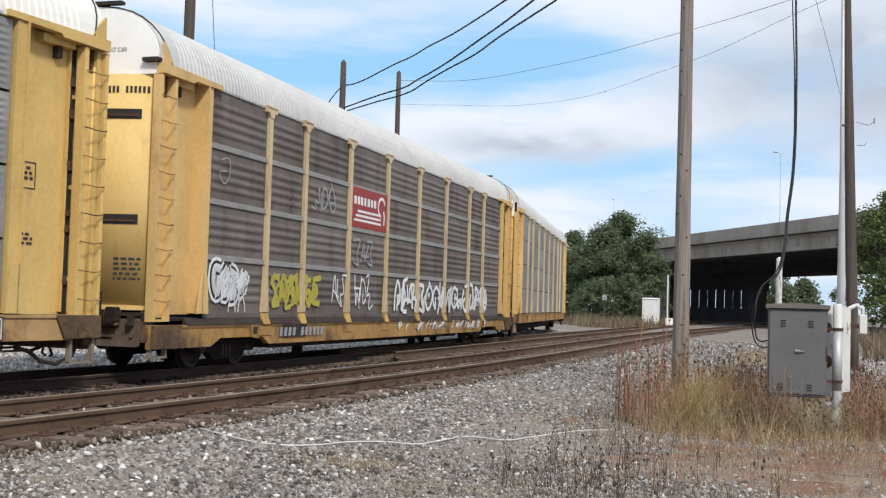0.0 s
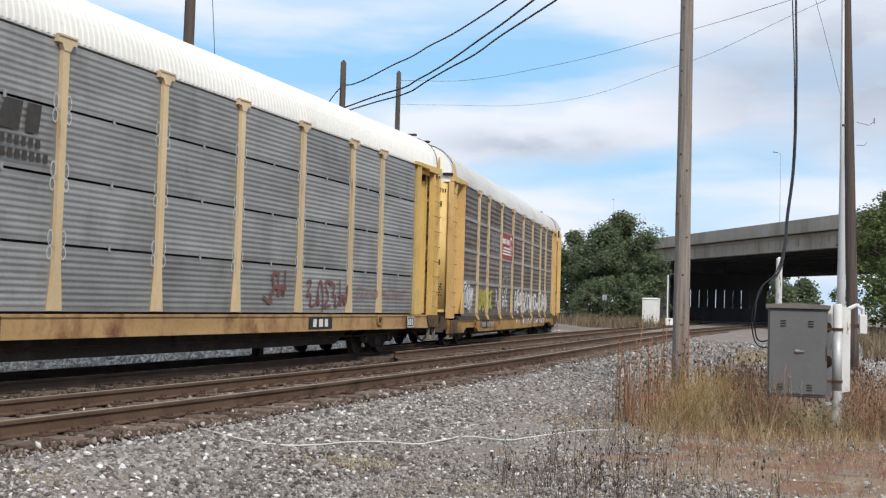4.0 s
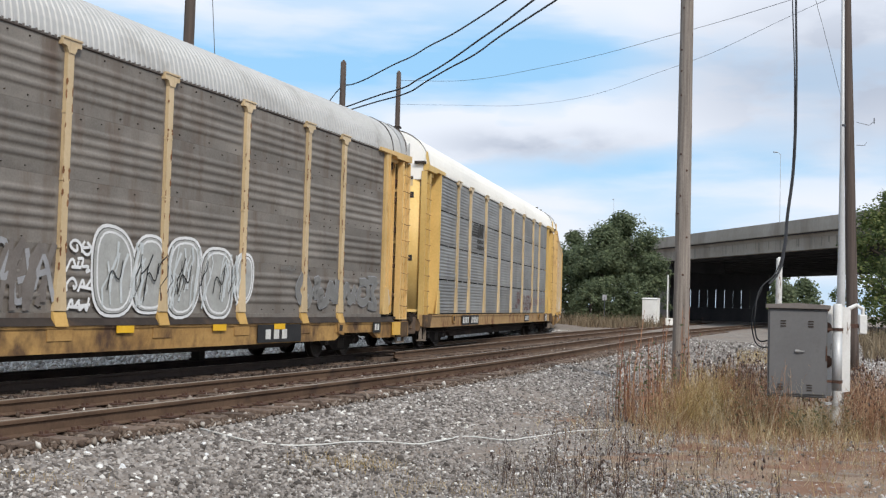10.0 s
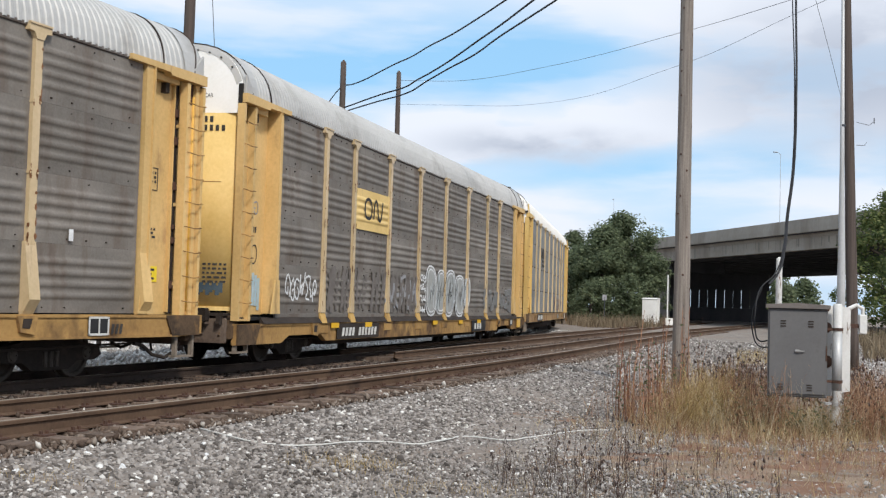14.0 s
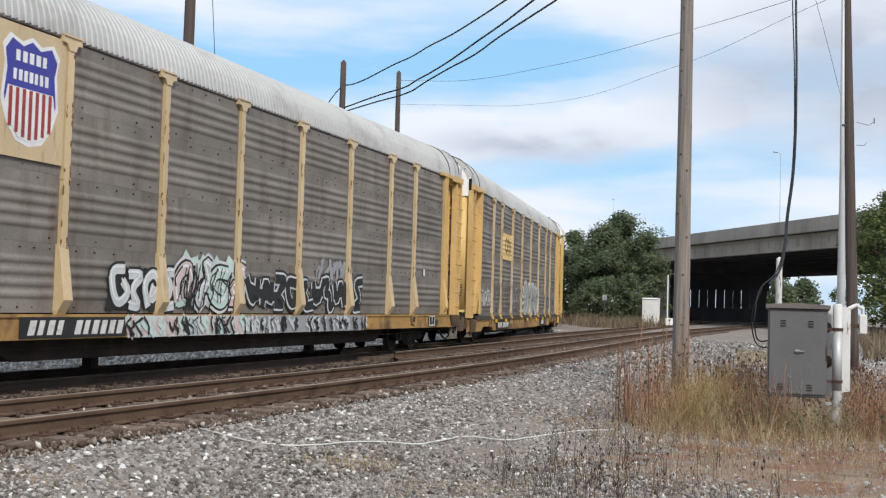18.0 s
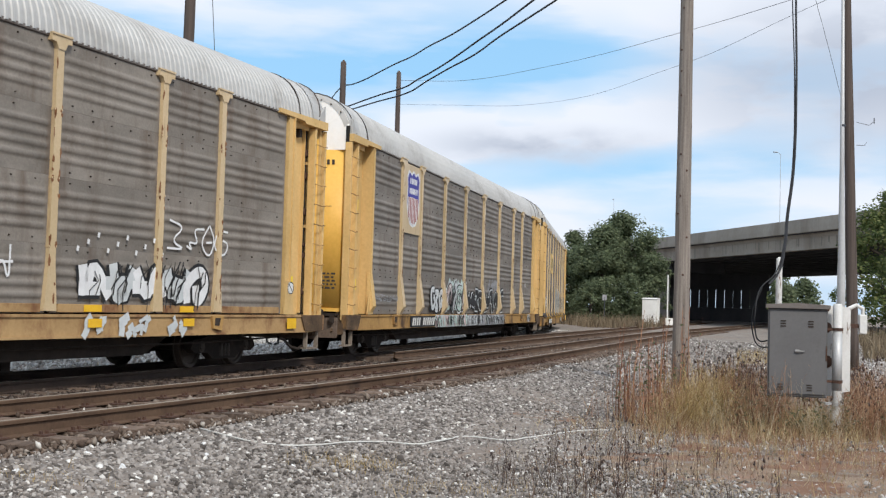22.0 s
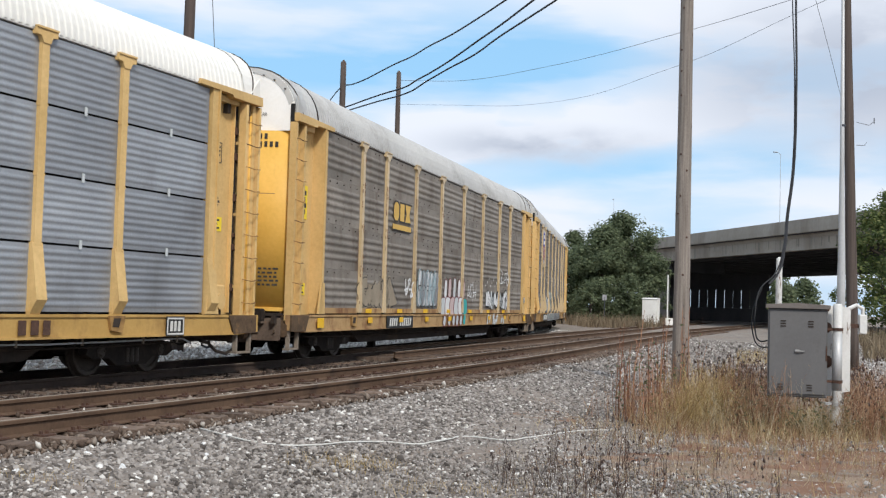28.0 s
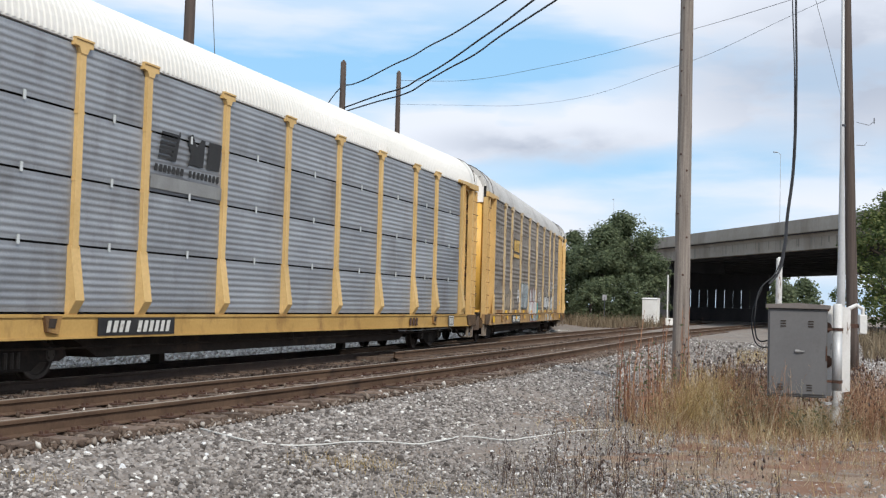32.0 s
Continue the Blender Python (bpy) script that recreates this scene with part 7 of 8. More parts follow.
def cable(name, pts, radius, material, label, wave=0.0, seed=1, res=8):
    """A hanging cable through a few points, as a bevelled curve."""
    cu = bpy.data.curves.new(name, "CURVE")
    cu.dimensions, cu.bevel_depth, cu.bevel_resolution, cu.resolution_u = "3D", radius, 1, res
    sp = cu.splines.new("BEZIER")
    r = random.Random(seed)
    full = []
    for i in range(len(pts) - 1):
        a, b = Vector(pts[i]), Vector(pts[i + 1])
        m = max(1, int((b - a).length / 2.5)) if wave else 1
        for k in range(m):
            full.append(a.lerp(b, k / m) + (Vector((0, 0, r.uniform(-wave, wave))) if k else Vector()))
    full.append(Vector(pts[-1]))
    sp.bezier_points.add(len(full) - 1)
    for q, p in zip(sp.bezier_points, full):
        q.co, q.handle_left_type, q.handle_right_type = p, "AUTO", "AUTO"
    ob = new(name, cu)
    cu.materials.append(material)
    return tagged(ob, label, "cable", "overhead cables")


cable("overhead_cable", [(-5.0, 57, 11.85), (-4.6, 56.6, 11.83), (-2.38, 53, 12.16), (0.01, 45, 11.67), (1.81, 38, 11.3), (3.36, 30, 10.59), (6.5, 15, 9.9), (10, -6, 10.2)], 0.030, WIRE_M, "lumpy black overhead cable running from the line pole", 0.10, 3)
cable("overhead_cable", [(-5.0, 57, 10.75), (-2.9, 53.9, 10.95), (-2.09, 53, 11.04), (0.14, 45, 10.77), (2.66, 37, 11.07), (4.6, 28, 10.6), (8.0, 13, 10.2), (11.5, -7, 10.4)], 0.034, WIRE_M, "thick black overhead cable", 0.05, 4)
cable("overhead_cable", [(-5.0, 57, 10.55), (-1.8, 52, 10.66), (0.98, 44, 10.76), (3.28, 36, 10.83), (5.2, 27, 10.4), (9.0, 12, 10.1), (12.5, -8, 10.3)], 0.032, WIRE_M, "thick black overhead cable", 0.05, 5)
cable("overhead_cable", [(-5.0, 57.0, 11.9), (-5.35, 57, 11.55), (-5.72, 57, 11.03), (-6.6, 57.2, 9.6), (-7.2, 57.5, 8.6)], 0.028, WIRE_M, "short black cable stub down from the line pole")
cable("overhead_wire", [(-2.9, 70, 14.62), (1.2, 70.5, 14.85), (5.3, 70, 15.56), (11.45, 60, 15.48), (14.59, 50, 14.79), (17.5, 38, 13.9), (24, 10, 13.4)], 0.012, THIN_WIRE, "thin sagging overhead wire")
cable("overhead_wire", [(-4.2, 92, 16.9), (-0.49, 90, 16.6), (5.68, 85, 15.93), (12.44, 65, 14.82), (14.94, 48, 14.05), (16.8, 34, 13.3), (21, 8, 13.0)], 0.009, THIN_WIRE, "thin sagging overhead wire")
cable("overhead_wire", [(-6.95, 33, 13.0), (-6.70, 33, 9.76), (-6.59, 33, 8.32), (-6.45, 33, 6.5), (-6.4, 33, 5.0), (-6.5, 33.5, 3.0)], 0.011, THIN_WIRE, "thin wire hanging behind the train")
cable("overhead_wire", [(12.0, 35.4, 11.2), (14.5, 31, 9.3), (18, 25, 7.6), (24, 15, 7.0)], 0.014, THIN_WIRE, "thin wire from the brown pole")
cable("overhead_wire", [(12.07, 35.4, 7.22), (11.03, 34.5, 9.82), (10.69, 34, 10.32), (10.01, 33, 11.37), (8.9, 31.4, 13.0)], 0.007, THIN_WIRE, "thin guy wire from the brown pole")
cable("drop_cable", [(6.35, 21.5, 9.8), (5.92, 20, 6.74), (5.65, 19, 5.09), (5.33, 18, 3.58), (5.07, 17.4, 2.75), (4.92, 17, 2.31), (4.74, 16.7, 1.93), (4.60, 16.62, 1.78)], 0.018, WIRE_M, "thick black drop cable down to the cabinet")
cable("drop_cable", [(6.24, 21.5, 9.8), (5.86, 20, 6.74), (5.62, 19, 5.09), (5.31, 18, 3.6), (5.05, 17.4, 2.76), (4.90, 17, 2.31), (4.70, 16.7, 1.93), (4.47, 16.6, 1.71), (4.38, 16.5, 1.41), (4.37, 16.45, 1.12), (4.42, 16.42, 0.99), (4.55, 16.4, 1.0)], 0.010, WIRE_M, "thin wire beside the drop cable")
cable("drop_cable", [(4.50, 16.6, 1.73), (4.36, 16.55, 1.40), (4.36, 16.5, 1.05), (4.42, 16.45, 0.92), (4.55, 16.42, 0.90)], 0.009, WIRE_M, "black cable loop into the cabinet")

cab = thing("signal_cabinet", pose(4.849, 16.087, 0, 0, 0, -14.0), "grey steel signal cabinet on a white-painted post in weeds", "cabinet")
part("body", Shape().cbox(-0.385, 0.385, 0.0, 0.24, 0.25, 1.45, 0.015), BOX_GREY, cab)
door_ = part("door", Shape().cbox(-0.365, 0.365, -0.022, 0.0, 0.29, 1.42, 0.006), BOX_GREY, cab, "flat grey cabinet door")
part("lid", Shape().prism_y([(-0.42, 1.45), (0.42, 1.45), (0.42, 1.50), (0.0, 1.525), (-0.42, 1.50)], -0.06, 0.27), LID_DUST, cab, "overhanging dusty grey lid")
part("handle", Shape().tube([(-0.03, -0.03, 0.87), (0.03, -0.035, 0.87)], 0.022, 8).box(0.02, 0.09, -0.045, -0.025, 0.862, 0.882), STRIP_LIGHT, door_, "small dull metal handle")
for z, xs in ((1.24, (-0.19, 0.17)), (0.38, (-0.22, 0.16))):
    for x in xs:
        for k in range(3):
            part("vent_slot", Shape().box(x - 0.035, x + 0.035, -0.030, -0.021, z + 0.035 * k - 0.04, z + 0.035 * k - 0.025), UNDER, door_)
part("hinge", Shape().tube([(0.375, -0.02, 0.75), (0.375, -0.02, 0.95)], 0.012, 6), RUST, cab)

board = thing("backboard", pose(5.44, 16.33, 0, 0, 0, 2.0), "chipped white-painted plank board beside the cabinet", "board")
for x0, x1, zb, zt in ((-0.225, -0.035, 0.24, 1.50), (0.045, 0.215, 0.30, 1.48)):
    part("plank", Shape().prism_y([(x0, zb), (x1, zb + 0.03), (x1, zt), (x0 + 0.02, zt + 0.02)], 0.0, 0.045), CHIPPED, board)
part("plank", Shape().box(-0.04, 0.05, 0.01, 0.05, 0.30, 1.46), CHIPPED, board)
for z, r_ in ((1.46, 0.042), (1.20, 0.075), (0.73, 0.088)):
    part("rust_knob", Shape().tube([(-0.125, -0.035, z), (-0.125, -0.02, z), (-0.125, 0.0, z)], [r_ * 0.5, r_, r_ * 1.05], 11), RUST, board, "rusty round fixing")
part("cross_brace", Shape().box(-0.6, 0.0, 0.05, 0.12, 0.55, 0.65).box(-0.6, 0.0, 0.05, 0.12, 1.15, 1.25), RUST, board)

post_ = thing("pipe_post", pose(5.41, 16.15, -0.45), "white-painted rusty pipe post holding the board", "post")
part("pipe", Shape().tube([(0, 0, 0), (0, 0, 1.0), (0, 0, 1.96), (0, 0, 1.98)], [0.066, 0.064, 0.062, 0.045], 16), CHIPPED, post_, smooth=True)
part("bare_length", Shape().tube([(0, 0, 0.80), (0, 0, 1.58)], 0.0675, 16), SILVER_POST, post_, "grey length where the paint has gone", smooth=True)
part("inner_pipe", Shape().tube([(-0.01, 0.01, 0.0), (-0.01, 0.01, 0.52)], 0.080, 14), CHIPPED, post_, "lower sleeve of the post")
for z in (1.63, 0.92, 0.62):
    part("clamp", Shape().tube([(0, 0, z - 0.02), (0, 0, z + 0.02)], 0.078, 14).box(-0.16, 0.0, -0.03, 0.10, z - 0.015, z + 0.015), RUST if z > 0.7 else SILVER_POST, post_, "iron pipe clamp")

mast = thing("galvanized_mast", pose(5.80, 17.2, -0.45), "thin tapering galvanized mast behind the cabinet", "post")
part("pole", Shape().tube([(0, 0, 0), (0.01, 0, 2.3), (0, 0, 3.9), (-0.03, 0, 8.5)], [0.062, 0.060, 0.035, 0.014], 12), SILVER_POST, mast, smooth=True)

for z in (1.2, 2.9, 4.6):
    part("band", Shape().tube([(0.005, 0, z - 0.015), (0.005, 0, z + 0.015)], 0.066 - 0.006 * z, 12), THIN_WIRE, mast, "dull steel band")

short_post = thing("short_post", pose(4.96, 17.4, -0.45), "short rust-streaked white pipe post behind the cabinet", "post")
part("pipe", Shape().tube([(0, 0, 0), (0, 0, 2.58), (0, 0, 2.63), (0, 0, 2.655)], [0.047, 0.046, 0.04, 0.015], 14), CHIPPED, short_post, smooth=True)

jb = part("junction_box", Shape().cbox(0.34, 0.44, -0.02, 0.07, 1.12, 1.39, 0.012), CHIPPED, board, "small white weathered junction box")
part("conduit", Shape().tube([(0.39, 0.02, 1.38), (0.39, 0.02, 1.47), (0.30, 0.02, 1.52), (0.20, 0.02, 1.47)], 0.028, 8), CHIPPED, jb)
part("bracket", Shape().box(0.20, 0.36, 0.02, 0.04, 1.20, 1.26), RUST, jb)

far_cab = thing("far_signal_cabinet", pose(17.95, 101.3, -0.1, 0, 0, -24), "white steel signal house beside the tracks", "cabinet")
part("body", Shape().cbox(-0.62, 0.62, -0.55, 0.55, 0.15, 2.38, 0.03), WHITE, far_cab)
part("roof", Shape().prism_x([(-0.62, 2.38), (0.62, 2.38), (0.62, 2.42), (0, 2.50), (-0.62, 2.42)], -0.68, 0.68), WHITE, far_cab)
part("base", Shape().box(-0.6, 0.6, -0.53, 0.53, -0.2, 0.16), CONCRETE, far_cab)
part("door_panel", Shape().cbox(-0.5, 0.5, -0.575, -0.55, 0.3, 2.25, 0.01), WHITE, far_cab)
far_post = thing("far_signal_post", pose(19.3, 101.0, -0.2), "thin white post with a small box beside the signal house", "post")
part("pole", Shape().tube([(0, 0, 0), (0, 0, 4.6)], 0.06, 8), WHITE, far_post)
part("box", Shape().cbox(-0.15, 0.55, -0.2, 0.2, 0.3, 0.9, 0.03), WHITE, far_post)
far_sign = thing("far_sign_post", pose(14.6, 106.0, -0.2), "small pale sign on a post before the trees", "sign")
part("post", Shape().tube([(0, 0, 0), (0, 0, 2.6)], 0.04, 6), THIN_WIRE, far_sign)
part("board", Shape().cbox(-0.2, 0.2, -0.03, 0.03, 2.3, 2.8, 0.01), SPRAY_G, far_sign)

# a pale cord lying over the gravel
cord_pts = [(-3.31, 13.56), (-3.23, 13.84), (-2.99, 13.78), (-2.71, 13.28), (-2.49, 12.89), (-2.23, 12.56), (-1.94, 12.38), (-1.6, 12.31), (-1.27, 12.45), (-0.95, 12.91), (-0.53, 13.28), (-0.25, 13.25), (-0.03, 13.52), (0.17, 13.98), (0.31, 14.32), (0.51, 14.24), (0.77, 14.11), (1.08, 14.57), (1.43, 15.07), (1.92, 15.53), (2.28, 15.7)]
cable("ground_cord", [(x, y, ground_z(x, y) + 0.030 + 0.010 * math.sin(i * 1.7)) for i, (x, y) in enumerate(cord_pts)], 0.009, LETTER, "pale loose cord lying across the gravel")["category"] = "cord"


# ---------------------------------------------------------------- ballast
rng = np.random.default_rng(7)


def stone_templates(n, seed):
    """Angular stones: stretched icosahedra with jitter."""
    r = np.random.default_rng(seed)
    g = (1 + 5 ** 0.5) / 2
    base = np.array([(-1, g, 0), (1, g, 0), (-1, -g, 0), (1, -g, 0), (0, -1, g), (0, 1, g), (0, -1, -g), (0, 1, -g), (g, 0, -1), (g, 0, 1), (-g, 0, -1), (-g, 0, 1)]) / math.hypot(1, g)
    faces = np.array([(0, 11, 5), (0, 5, 1), (0, 1, 7), (0, 7, 10), (0, 10, 11), (1, 5, 9), (5, 11, 4), (11, 10, 2), (10, 7, 6), (7, 1, 8), (3, 9, 4), (3, 4, 2), (3, 2, 6), (3, 6, 8), (3, 8, 9), (4, 9, 5), (2, 4, 11), (6, 2, 10), (8, 6, 7), (9, 8, 1)])
    return [(base * r.uniform(0.58, 1.30, (12, 1)) * r.uniform(0.8, 1.2, (1, 3)), faces) for _ in range(n)]


STONES = stone_templates(7, 3)


def scatter_stones(name, xy, size, material, label, lift=0.3, chips=False):
    n = len(xy)
    z = np.array([ground_z(x, y) for x, y in xy])
    sc = np.stack([size, size * rng.uniform(0.7, 1.1, n), size * rng.uniform(0.5, 0.85, n)], 1)
    places = np.stack([xy[:, 0], xy[:, 1], z + size * lift], 1)
    forms = CHIPS if chips else STONES
    me = cloud_mesh(name, forms, places, sc, rng.uniform(0, 6.28, (n, 2)), rng.integers(0, len(forms), n))
    return solid(name, me, material, label=label, category="gravel", kind="stuff")


def around_near(n, y0, y1, d0, d1, power=1.0):
    """Random points at d0..d1 metres to the right of the near track's middle."""
    y = y0 + (y1 - y0) * rng.random(n) ** power
    d = d0 + (d1 - d0) * rng.random(n)
    x = np.array([near_x(v) for v in y]) + d / 0.94
    return np.stack([x, y], 1)


def seen(xy, margin=1.0):
    """Keep what lies within the camera's wedge of ground."""
    return xy[np.abs(xy[:, 0]) < xy[:, 1] * 0.385 + margin]


def chip_templates(n, seed):
    """Sharp stone chips: jittered octahedra."""
    r = np.random.default_rng(seed)
    base = np.array([(1, 0, 0), (-1, 0, 0), (0, 1, 0), (0, -1, 0), (0, 0, 1), (0, 0, -1)], float)
    faces = np.array([(0, 2, 4), (2, 1, 4), (1, 3, 4), (3, 0, 4), (2, 0, 5), (1, 2, 5), (3, 1, 5), (0, 3, 5)])
    return [(base * r.uniform(0.6, 1.3, (6, 1)) + r.normal(0, 0.22, (6, 3)), faces) for _ in range(n)]


CHIPS = chip_templates(9, 5)


def off_track(xy):
    return np.array([(x - near_x(y)) * 0.94 for x, y in xy])


def thinned(xy, d0, d1, least=0.0):
    """Fewer stones the farther they lie from the track, from all at d0 to the least at d1."""
    keep = np.clip((d1 - off_track(xy)) / (d1 - d0), least, 1.0)
    return xy[rng.random(len(xy)) < keep]


a = thinned(seen(around_near(88000, 8.5, 27, 1.42, 6.4)), 2.9, 5.6, 0.03)
size = (rng.gamma(5.0, 0.0034, len(a)) + 0.006) * np.clip(1.25 - off_track(a) / 9.0, 0.6, 1.0)
scatter_stones("ballast_gravel", a, size, GRAVEL, "crushed grey ballast stones with scattered white ones")
a = seen(around_near(26000, 27, 60, 1.42, 7.5, 1.3))
scatter_stones("ballast_gravel", a, rng.gamma(6.0, 0.0062, len(a)) + 0.012, GRAVEL, "crushed grey ballast stones farther along the track", chips=True)
a = seen(around_near(120000, 8.5, 21, 3.4, 12.5, 1.25))
a = a[rng.random(len(a)) < np.clip((off_track(a) - 3.0) / 1.6, 0.15, 1.0) * np.clip(1.5 - off_track(a) / 11.0, 0.35, 1.0)]
scatter_stones("sparse_gravel", a, rng.gamma(3.2, 0.0030, len(a)) + 0.004, GRAVEL, "fine gravel trodden into the ground", 0.25, chips=True)
a = seen(around_near(40000, 10, 42, -1.5, 1.50, 1.2))
scatter_stones("track_ballast", a, rng.gamma(6.0, 0.0032, len(a)) + 0.006, BALLAST_DARK, "brown dusty ballast between the rails", 1.3, chips=True)
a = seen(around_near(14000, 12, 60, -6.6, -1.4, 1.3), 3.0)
scatter_stones("track_ballast", a, rng.gamma(6.0, 0.006, len(a)) + 0.01, SHADE_STONE, "ballast under the train, coloured near-black for its shade", 0.2, chips=True)
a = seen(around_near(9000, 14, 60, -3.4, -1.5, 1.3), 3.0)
scatter_stones("track_ballast", a, rng.gamma(5.0, 0.005, len(a)) + 0.008, DARK_STONE, "dark dusty ballast between the two tracks", 0.5, chips=True)
a = seen(around_near(22000, 16, 75, -17.5, -7.2, 1.1), 4.0)
scatter_stones("ballast_gravel", a, rng.gamma(6.0, 0.0065, len(a)) + 0.015, WHITE_GRAVEL, "pale gravel beyond the train", 0.3, chips=True)
a = around_near(9000, 27, 62, 6.5, 15.0, 1.2)
scatter_stones("sparse_gravel", a, rng.gamma(5.0, 0.0085, len(a)) + 0.012, PALE_GRAVEL, "pale gravel on the road beside the pole", 0.2, chips=True)
big = [(-2.72, 10.3), (-3.45, 9.75), (-3.6, 9.6), (-2.2, 11.3), (-2.05, 11.25), (-2.35, 12.0), (-1.35, 11.2), (-3.2, 10.9), (0.6, 13.2), (1.4, 14.8)]
for (x, y), sz in zip(big, (0.042, 0.036, 0.03, 0.032, 0.028, 0.03, 0.028, 0.032, 0.026, 0.026)):
    tv, tf = STONES[int(x * 100) % 7]
    solid("white_stone", Shape().add([tuple(p) for p in tv * sz], [tuple(f) for f in tf.tolist()]), SPRAY_W, pose(x, y, ground_z(x, y) + sz * 0.45, 0, 0, x * 90), "larger white stone lying on the ballast", "stone", "white stones")


def soil_patch(name, cx, cy, rx, ry, seed, label, lift=0.018, soil=None):
    """A thin irregular spread of soil that follows the ground."""
    r = random.Random(seed)
    ph = [r.uniform(0, 6.28) for _ in range(4)]
    rings, n = 9, 44
    vs, fs = [(cx, cy, ground_z(cx, cy) + lift)], []
    for i in range(1, rings + 1):
        for k in range(n):
            a_ = 2 * math.pi * k / n
            q = (1 + 0.16 * math.sin(2 * a_ + ph[0]) + 0.13 * math.sin(3 * a_ + ph[1]) + 0.10 * math.sin(5 * a_ + ph[2]) + 0.07 * math.sin(9 * a_ + ph[3])) * i / rings
            x, y = cx + rx * q * math.cos(a_), cy + ry * q * math.sin(a_)
            z = ground_z(x, y) + 0.03 * noise.noise((x * 0.5, y * 0.5, 3.3)) + 0.012 * noise.noise((x * 2.1, y * 2.1, 1.0))
            vs.append((x, y, z + (lift if i < rings else -0.03)))
    fs += [(0, 1 + k, 1 + (k + 1) % n) for k in range(n)]
    for i in range(rings - 1):
        fs += [(1 + i * n + k, 1 + (i + 1) * n + k, 1 + (i + 1) * n + (k + 1) % n, 1 + i * n + (k + 1) % n) for k in range(n)]
    solid(name, Shape().add(vs, fs), soil or DIRT, label=label, category="soil", kind="structure", smooth=True)


soil_patch("dirt_patch", 3.8, 12.0, 2.1, 2.0, 25, "gritty brown soil with straw and stones", 0.010, SCRUB_SOIL)
soil_patch("dirt_patch", 2.0, 11.0, 0.9, 0.9, 26, "gritty brown soil with straw and stones", 0.008, SCRUB_SOIL)
for k, (x, y, rx, ry) in enumerate(((4.3, 12.4, 0.85, 0.55), (3.3, 11.1, 0.7, 0.35), (2.55, 12.9, 0.55, 0.45), (4.75, 13.7, 0.75, 0.45), (3.2, 14.1, 0.5, 0.4), (2.2, 11.6, 0.4, 0.25))):
    soil_patch("dirt_patch", x, y, rx, ry, 5 + k, "bare reddish dirt patch in the gravel", 0.020)
soil_patch("dirt_patch", 4.9, 13.1, 1.5, 0.9, 27, "bare reddish dirt before the cabinet", 0.016)
soil_patch("dirt_patch", 4.2, 16.6, 1.6, 1.2, 28, "dark brown soil under the weeds", 0.014, SCRUB_SOIL)
soil_patch("dirt_patch", 5.2, 15.6, 1.6, 1.2, 16, "bare reddish dirt round the cabinet")
soil_patch("dirt_patch", 5.0, 20.5, 1.3, 3.2, 17, "bare reddish dirt under the weeds")
soil_patch("dirt_patch", 1.6, 17.5, 0.5, 0.9, 18, "small reddish dirt patch in the gravel")
a = np.stack([rng.uniform(1.0, 6.2, 9000), rng.uniform(9.3, 16.2, 9000)], 1)
scatter_stones("sparse_gravel", a, rng.gamma(3.0, 0.0034, len(a)) + 0.004, PALE_GRAVEL, "scattered pale stones in the dirt", 0.6, chips=True)

# ---------------------------------------------------------------- dry weeds
def blade_mesh(name, xy, height, width, lean, seed, segs=3, z_off=0.0):
    """Tapered bent blades of three joints each, one island a blade."""
    r = np.random.default_rng(seed)
    n = len(xy)
    az, la = r.uniform(0, 6.28, n), r.uniform(0, 6.28, n)
    ln = np.abs(r.normal(0, lean, n)) * height
    base = np.array([ground_z(x, y) for x, y in xy]) + z_off
    vs = np.zeros((n, (segs + 1) * 2, 3))
    for k in range(segs + 1):
        t = k / segs
        cx, cy = xy[:, 0] + np.cos(la) * ln * t ** 1.8, xy[:, 1] + np.sin(la) * ln * t ** 1.8
        w = width * (1 - 0.85 * t)
        for j, sg in enumerate((-1, 1)):
            vs[:, 2 * k + j, 0] = cx + sg * np.cos(az) * w
            vs[:, 2 * k + j, 1] = cy + sg * np.sin(az) * w
            vs[:, 2 * k + j, 2] = base + height * t
    fs = np.array([(2 * k, 2 * k + 1, 2 * k + 3, 2 * k + 2) for k in range(segs)])
    f = (fs[None] + (np.arange(n) * (segs + 1) * 2)[:, None, None]).reshape(-1, 4)
    me = bpy.data.meshes.new(name)
    v = vs.reshape(-1, 3)
    me.vertices.add(len(v))
    me.vertices.foreach_set("co", v.astype(np.float32).ravel())
    me.loops.add(f.size)
    me.loops.foreach_set("vertex_index", f.astype(np.int32).ravel())
    me.polygons.add(len(f))
    me.polygons.foreach_set("loop_start", np.arange(0, f.size, 4, dtype=np.int32))
    me.polygons.foreach_set("loop_total", np.full(len(f), 4, dtype=np.int32))
    me.update(calc_edges=True)
    tips = np.stack([xy[:, 0] + np.cos(la) * ln, xy[:, 1] + np.sin(la) * ln, base + height], 1)
    return me, tips


def patch(n, cx, cy, sx, sy, seed):
    r = np.random.default_rng(seed)
    return np.stack([r.normal(cx, sx, n), r.normal(cy, sy, n)], 1)


